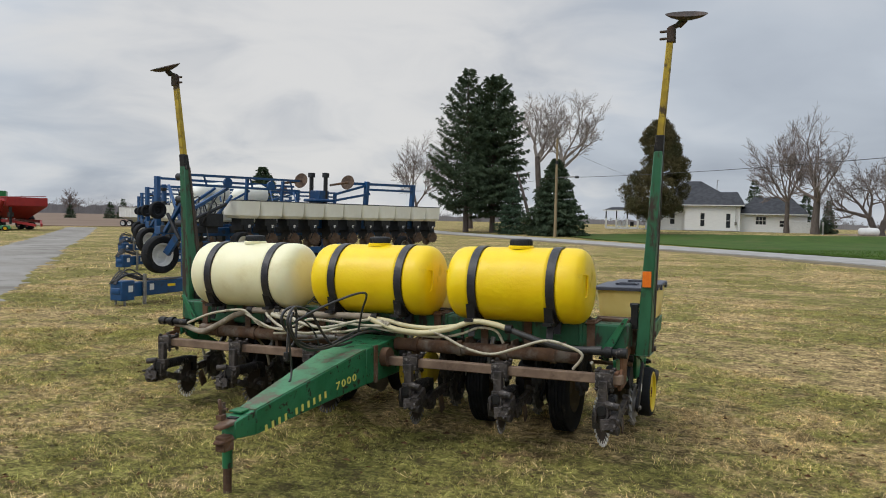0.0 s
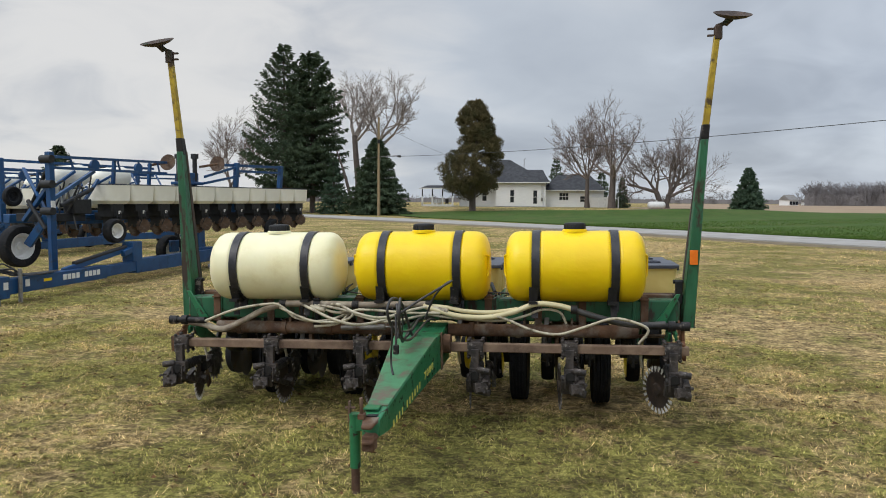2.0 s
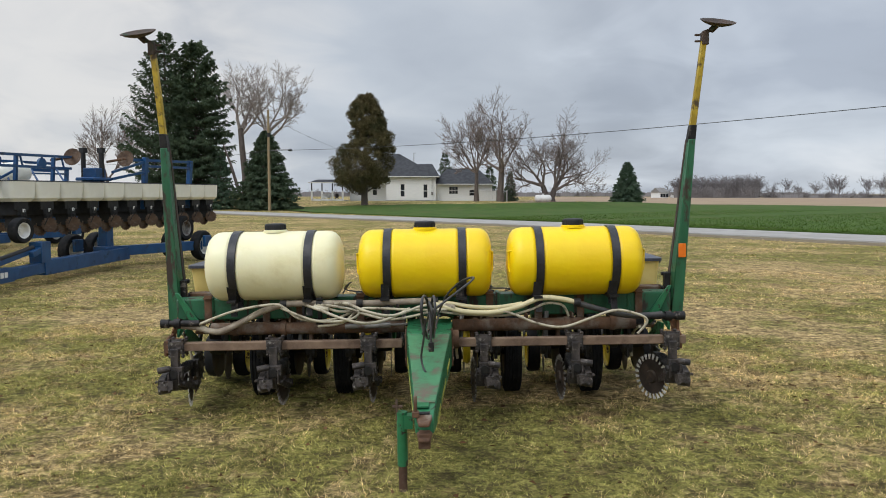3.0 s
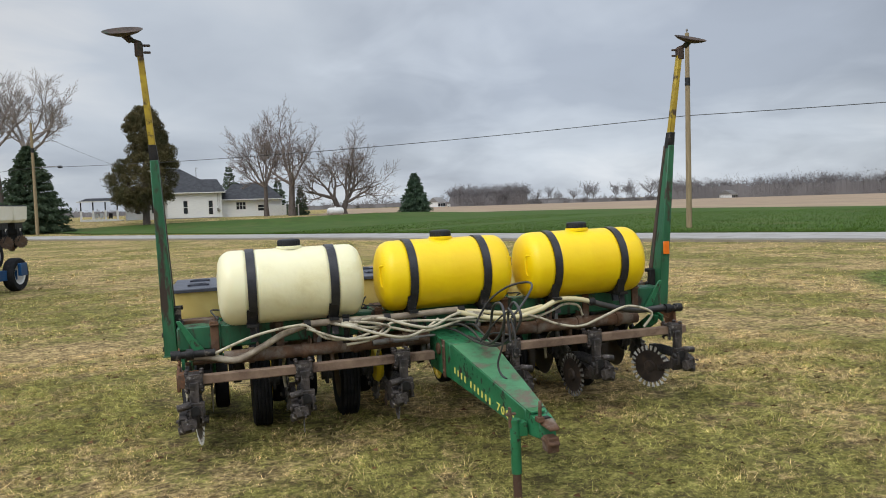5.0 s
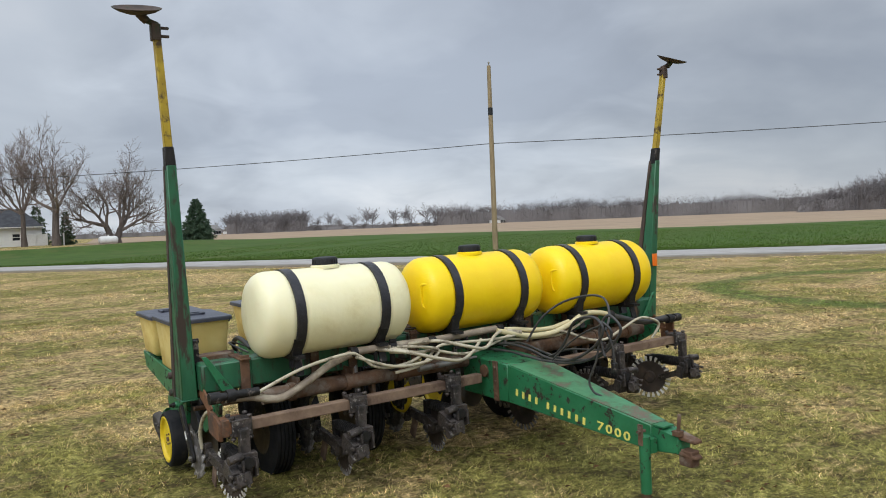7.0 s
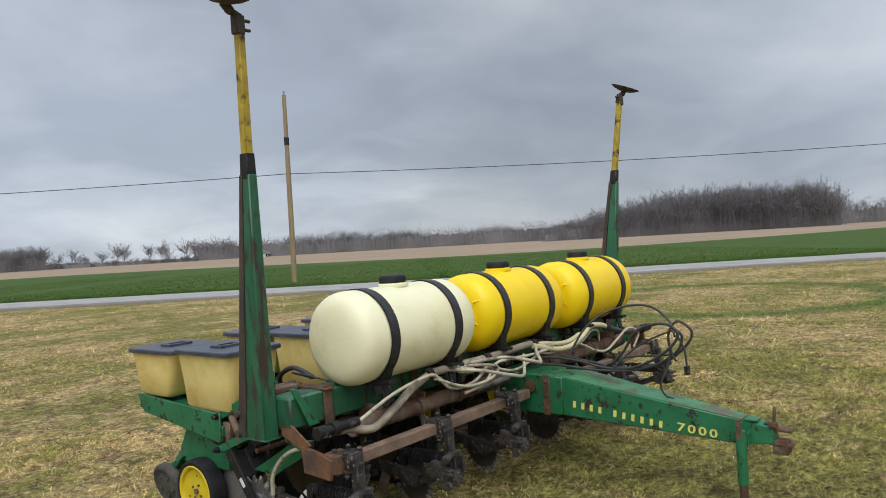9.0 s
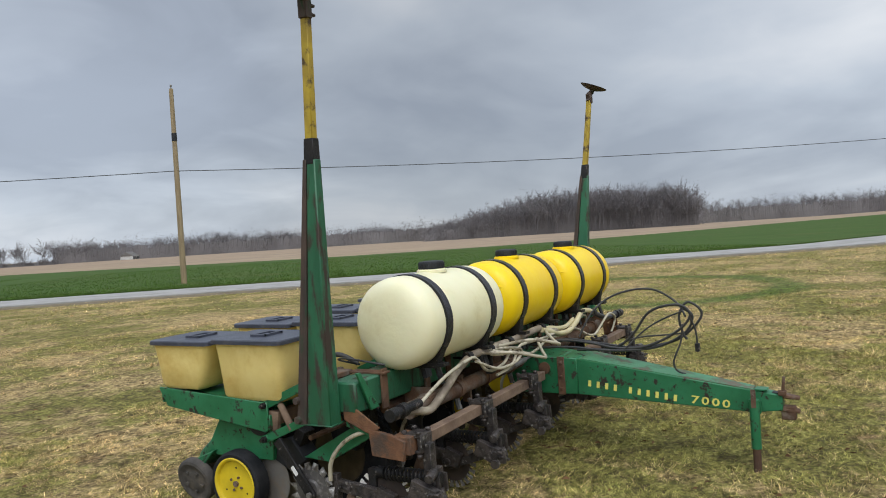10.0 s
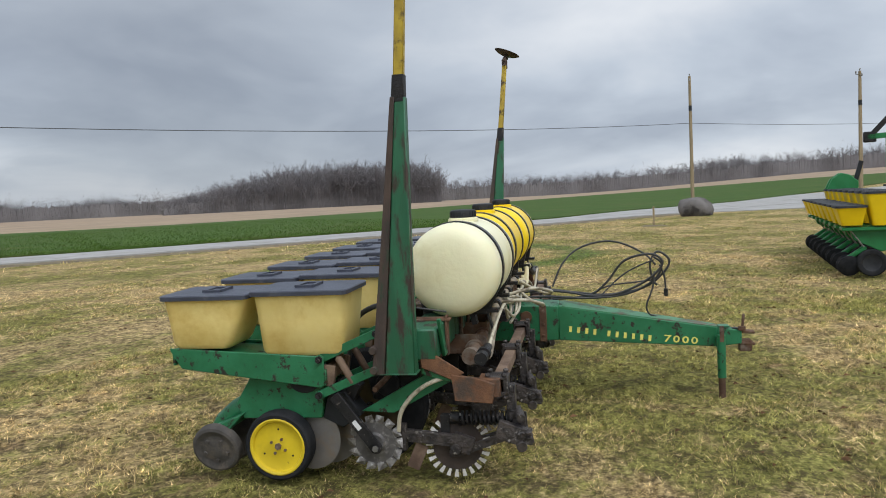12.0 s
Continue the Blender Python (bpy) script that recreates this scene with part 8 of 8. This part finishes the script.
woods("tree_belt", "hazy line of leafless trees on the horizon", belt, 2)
right = []
for k in range(270):
    az = rnd.uniform(-30, 13)
    d = rnd.uniform(430, 500)
    h = rnd.uniform(12.0, 16.5) * (0.92 + 0.22 * noise.noise((az * 0.5, 4.2, 0)))
    right.append((*polar(az, d), h, h * 1.1))
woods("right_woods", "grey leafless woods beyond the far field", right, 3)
left = []
for k in range(140):
    az = rnd.uniform(64, 150)
    d = rnd.uniform(520, 640)
    h = rnd.uniform(7, 13) * (1.25 if az > 118 else 1.0) * (0.7 + 0.5 * noise.noise((az * 0.3, 9.2, 0)))
    left.append((*polar(az, d), h, h * 1.4))
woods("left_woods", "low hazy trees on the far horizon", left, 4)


def brush(name, label, specs, seed):
    """Undergrowth and fine twigs that fill the woods: rounded crowns of thin slivers."""
    rnd = random.Random(seed)
    v, f = [], []
    for az0, az1, d0, d1, h0, h1, count in specs:
        crowns = []
        for k in range(max(20, count // 90)):
            u = rnd.random()
            az = lerp(az0, az1, u)
            h = lerp(h0, h1, u) * (0.98 + 0.30 * noise.noise((az * 1.4, d0, 0.0)) + 0.30 * noise.noise((az * 4.6, d0, 3.0))) * rnd.uniform(0.80, 1.15)
            crowns.append((*polar(az, rnd.uniform(d0, d1)), h, h * rnd.uniform(0.22, 0.36)))
        for d in (d0 + 8, (d0 + d1) / 2):                   # close-grown thicket behind the first stems
            n = int((az1 - az0) / 0.05)
            base = len(v)
            for i in range(n + 1):
                u = i / n
                az = lerp(az0, az1, u)
                h = lerp(h0, h1, u) * (0.58 + 0.16 * noise.noise((az * 1.4, d0, 0.0)) + 0.16 * noise.noise((az * 4.6, d, 3.0)) + 0.14 * noise.noise((az * 17.0, d, 6.0)))
                (x, y), (p, q) = polar(az, d), polar(az, d + 5)
                z = float(ground_z(x, y)) - 0.3
                v += [(x, y, z), (lerp(x, p, 0.4), lerp(y, q, 0.4), z + h), (p, q, z)]
            for i in range(n):
                a = base + 3 * i
                f += [(a, a + 3, a + 4, a + 1), (a + 1, a + 4, a + 5, a + 2)]
        for k in range(count):
            x, y, h, wide = rnd.choice(crowns)
            low = rnd.random() < 0.42                       # thicket between the stems
            q, b = (rnd.random() ** 0.6) * (1.9 if low else 1.0), rnd.uniform(0, 2 * math.pi)
            x, y = x + q * wide * math.cos(b), y + q * wide * math.sin(b)
            z = float(ground_z(x, y)) - 0.1 + h * (0.52 if low else 0.30 + 0.70 * math.sqrt(1 - q * q)) * rnd.random() ** 0.9
            size, w = rnd.uniform(0.6, 1.5) * (d0 / 330), rnd.uniform(0.040, 0.105) * (d0 / 330)
            d = Vector((rnd.gauss(0, 0.8), rnd.gauss(0, 0.8), rnd.gauss(0.35, 0.6))).normalized() * size
            a = rnd.uniform(0, math.pi)
            ux, uy = math.cos(a) * w, math.sin(a) * w
            i = len(v)
            v += [(x - ux, y - uy, z), (x + ux, y + uy, z), (x + d.x, y + d.y, z + d.z)]
            f.append((i, i + 1, i + 2))
    s = Shape()
    s.v, s.f = v, f
    return tagged(s.part(name, BRUSH_HAZED, smooth=0), label, "brush", kind="stuff")


brush("undergrowth", "grey-brown brush and twigs filling the woods", ((11.5, 23.0, 296, 345, 15.5, 15.5, 48000), (23.0, 31.5, 296, 345, 15.5, 5.0, 22000), (29, 57, 400, 465, 11.2, 11.2, 52000), (57, 66.5, 365, 400, 3.0, 3.0, 9000), (66.7, 72.4, 345, 390, 8.5, 8.5, 18000), (-30, 13, 425, 495, 12.4, 12.4, 66000), (64, 118, 520, 620, 5.0, 6.0, 17000), (118, 150, 520, 620, 8.5, 10.5, 22000)), 8)


def far_building(x, y, w, d, h, roof, material, label):
    top = thing("far_building", pose(x, y, float(ground_z(x, y)), 0, 0, 20), label, "building", "far farm buildings")
    Shape().box((0, 0, h / 2), (w, d, h)).part("wall", material, top)
    Shape().prism([(-w / 2 - 0.3, -d / 2 - 0.3, h), (-w / 2 - 0.3, d / 2 + 0.3, h), (-w / 2 - 0.3, 0, h + roof)], [(w / 2 + 0.3, -d / 2 - 0.3, h), (w / 2 + 0.3, d / 2 + 0.3, h), (w / 2 + 0.3, 0, h + roof)]).part("roof", STEEL, top, smooth=0)
    for k in range(3):
        Shape().box((-w / 3 + k * w / 3, -d / 2 - 0.02, h * 0.45), (1.2, 0.06, 1.4)).part("window", GLASS_DARK, top)
    return top


for az, d, w, h, mtl, label in ((73.4, 360, 4.2, 2.4, WHITE_PAINT, "small white farm building far off"), (72.1, 380, 4.5, 1.4, WHITE_PAINT, "low white shed far off"), (52.5, 405, 5, 1.7, WHITE_PAINT, "white shed in front of the tree belt"), (131.5, 420, 10, 4, RED, "dark red barn far off"), (129.8, 420, 12, 4, WHITE_PAINT, "white barn far off")):
    far_building(*polar(az, d), w, 7, h, 2.2, mtl, label)

# ---- grass ----


def build_grass():
    """Mown winter grass: blades in leaning tufts with thatch between, thick where the walk passes, coarser away from it."""
    rng = np.random.default_rng(7)
    tris = []
    # tufts, blades each, centre, half axes, inner hole, spread, height, half width
    zones = ((46000, 12, (-1.0, -1.1), (7.2, 6.0), 0.0, 0.028, 0.032, 0.0023), (24000, 8, (0.0, 1.8), (14.0, 11.5), 0.46, 0.045, 0.044, 0.0044), (20000, 6, (2.0, 6.0), (36.0, 27.0), 0.36, 0.10, 0.060, 0.0095))
    for count, blades, (cx, cy), (ax, ay), hole, spread, height, width in zones:
        a = rng.random(count) * 2 * np.pi
        r = np.sqrt(hole ** 2 + (1 - hole ** 2) * rng.random(count))
        tx, ty = cx + np.cos(a) * r * ax, cy + np.sin(a) * r * ay
        thick = np.array([noise.noise((px * 2.3, py * 2.3, 3.0)) + 0.7 * noise.noise((px * 0.8, py * 0.8, 8.0)) for px, py in zip(tx, ty)])
        keep = (thick > -0.35 + 0.25 * rng.normal(0, 1, count)) & ~((tx < -8.3) & (ty - 4.0 < (tx + 9.9) * -0.97)) & (tx > -8.4 - np.maximum(0, ty) * 0.9)
        keep &= (tx - 14) * 0.74 + (ty - 24.2) * 0.67 < -1.6
        tx, ty, thick = tx[keep], ty[keep], thick[keep]
        k = len(tx)
        size = (0.55 + 0.9 * rng.random(k) ** 2) * (1 + 0.55 * np.clip(thick, -0.6, 0.9))
        way = rng.normal(0, 0.8, (k, 2))
        n = k * blades
        ox, oy = rng.normal(0, spread, n), rng.normal(0, spread, n)
        x, y = np.repeat(tx, blades) + ox * np.repeat(size, blades), np.repeat(ty, blades) + oy * np.repeat(size, blades)
        h = height * np.repeat(size, blades) * (0.35 + 0.75 * rng.random(n))
        lean = (np.repeat(way, blades, 0) + np.column_stack((ox, oy)) / spread * 0.7 + rng.normal(0, 0.55, (n, 2))) * h[:, None]
        w = width * (0.6 + 0.8 * rng.random(n))
        t = rng.random(n) * np.pi
        ux, uy = np.cos(t) * w, np.sin(t) * w
        z = ground_z(x, y)
        v = np.empty((n, 3, 3))
        v[:, 0] = np.column_stack((x - ux, y - uy, z - 0.004))
        v[:, 1] = np.column_stack((x + ux, y + uy, z - 0.004))
        v[:, 2] = np.column_stack((x + lean[:, 0], y + lean[:, 1], z + h))
        tris.append(v)
    v = np.concatenate(tris)
    n = len(v)
    me = bpy.data.meshes.new("grass")
    me.vertices.add(n * 3)
    me.vertices.foreach_set("co", v.reshape(-1))
    me.loops.add(n * 3)
    me.loops.foreach_set("vertex_index", np.arange(n * 3).astype(np.int32))
    me.polygons.add(n)
    me.polygons.foreach_set("loop_start", (np.arange(n) * 3).astype(np.int32))
    me.update(calc_edges=True)
    me.materials.append(GRASS)
    return tagged(new("grass", me), "short dormant grass tufts, straw mixed with green", "grass", kind="stuff")


build_grass()


def build_wheat():
    """Young wheat in drilled rows: upright tufts that roughen the field and its edge by the road."""
    rng = np.random.default_rng(11)
    n = 76000
    u, d = rng.random(n), 4.9 + 44 * rng.random(n) ** 2.4
    line = np.array(ROAD_NEAR[3:11], float)
    seg = np.concatenate([[0], np.cumsum(np.hypot(*np.diff(line, axis=0).T))])
    at = u * seg[-1]
    x, y = np.interp(at, seg, line[:, 0]), np.interp(at, seg, line[:, 1])
    i = np.clip(np.searchsorted(seg, at) - 1, 0, len(line) - 2)
    way = (line[i + 1] - line[i]) / np.hypot(*(line[i + 1] - line[i]).T)[:, None]
    x, y = x - way[:, 1] * d, y + way[:, 0] * d
    h, w = 0.03 + 0.06 * rng.random(n), 0.010 + 0.018 * rng.random(n)
    a = rng.random(n) * np.pi
    z = ground_z(x, y) + 0.085
    lx, ly = rng.normal(0, 0.05, n), rng.normal(0, 0.05, n)
    v = np.empty((n, 3, 3))
    v[:, 0] = np.column_stack((x - np.cos(a) * w, y - np.sin(a) * w, z))
    v[:, 1] = np.column_stack((x + np.cos(a) * w, y + np.sin(a) * w, z))
    v[:, 2] = np.column_stack((x + lx, y + ly, z + h))
    s = Shape()
    s.v, s.f = v.reshape(-1, 3).tolist(), [(3 * k, 3 * k + 1, 3 * k + 2) for k in range(n)]
    return tagged(s.part("wheat_blades", WHEAT_BLADE, smooth=0), "tufts of young green wheat beside the road", "wheat", kind="stuff")


build_wheat()
rnd = random.Random(9)
leaf = Shape()
for k in range(3000):
    x, y = rnd.uniform(-9, 9), rnd.uniform(-6.5, 7)
    if noise.noise((x * 0.7, y * 0.7, 6.0)) < rnd.uniform(-0.5, 0.4):
        continue
    a, w, l = rnd.uniform(0, 6.3), rnd.uniform(0.006, 0.022), rnd.uniform(0.010, 0.036)
    c, si = math.cos(a), math.sin(a)
    z = 0.016 + rnd.random() * 0.022
    i = len(leaf.v)
    leaf.v += [(x, y, z), (x + c * l - si * w, y + si * l + c * w, z + 0.014), (x + c * 2 * l, y + si * 2 * l, z), (x + c * l + si * w, y + si * l - c * w, z + 0.004)]
    leaf.f += [(i, i + 1, i + 2), (i, i + 2, i + 3)]
tagged(leaf.part("dead_leaves", DEAD_LEAF, smooth=0), "scattered brown dead leaves on the lawn", "leaves", kind="stuff")
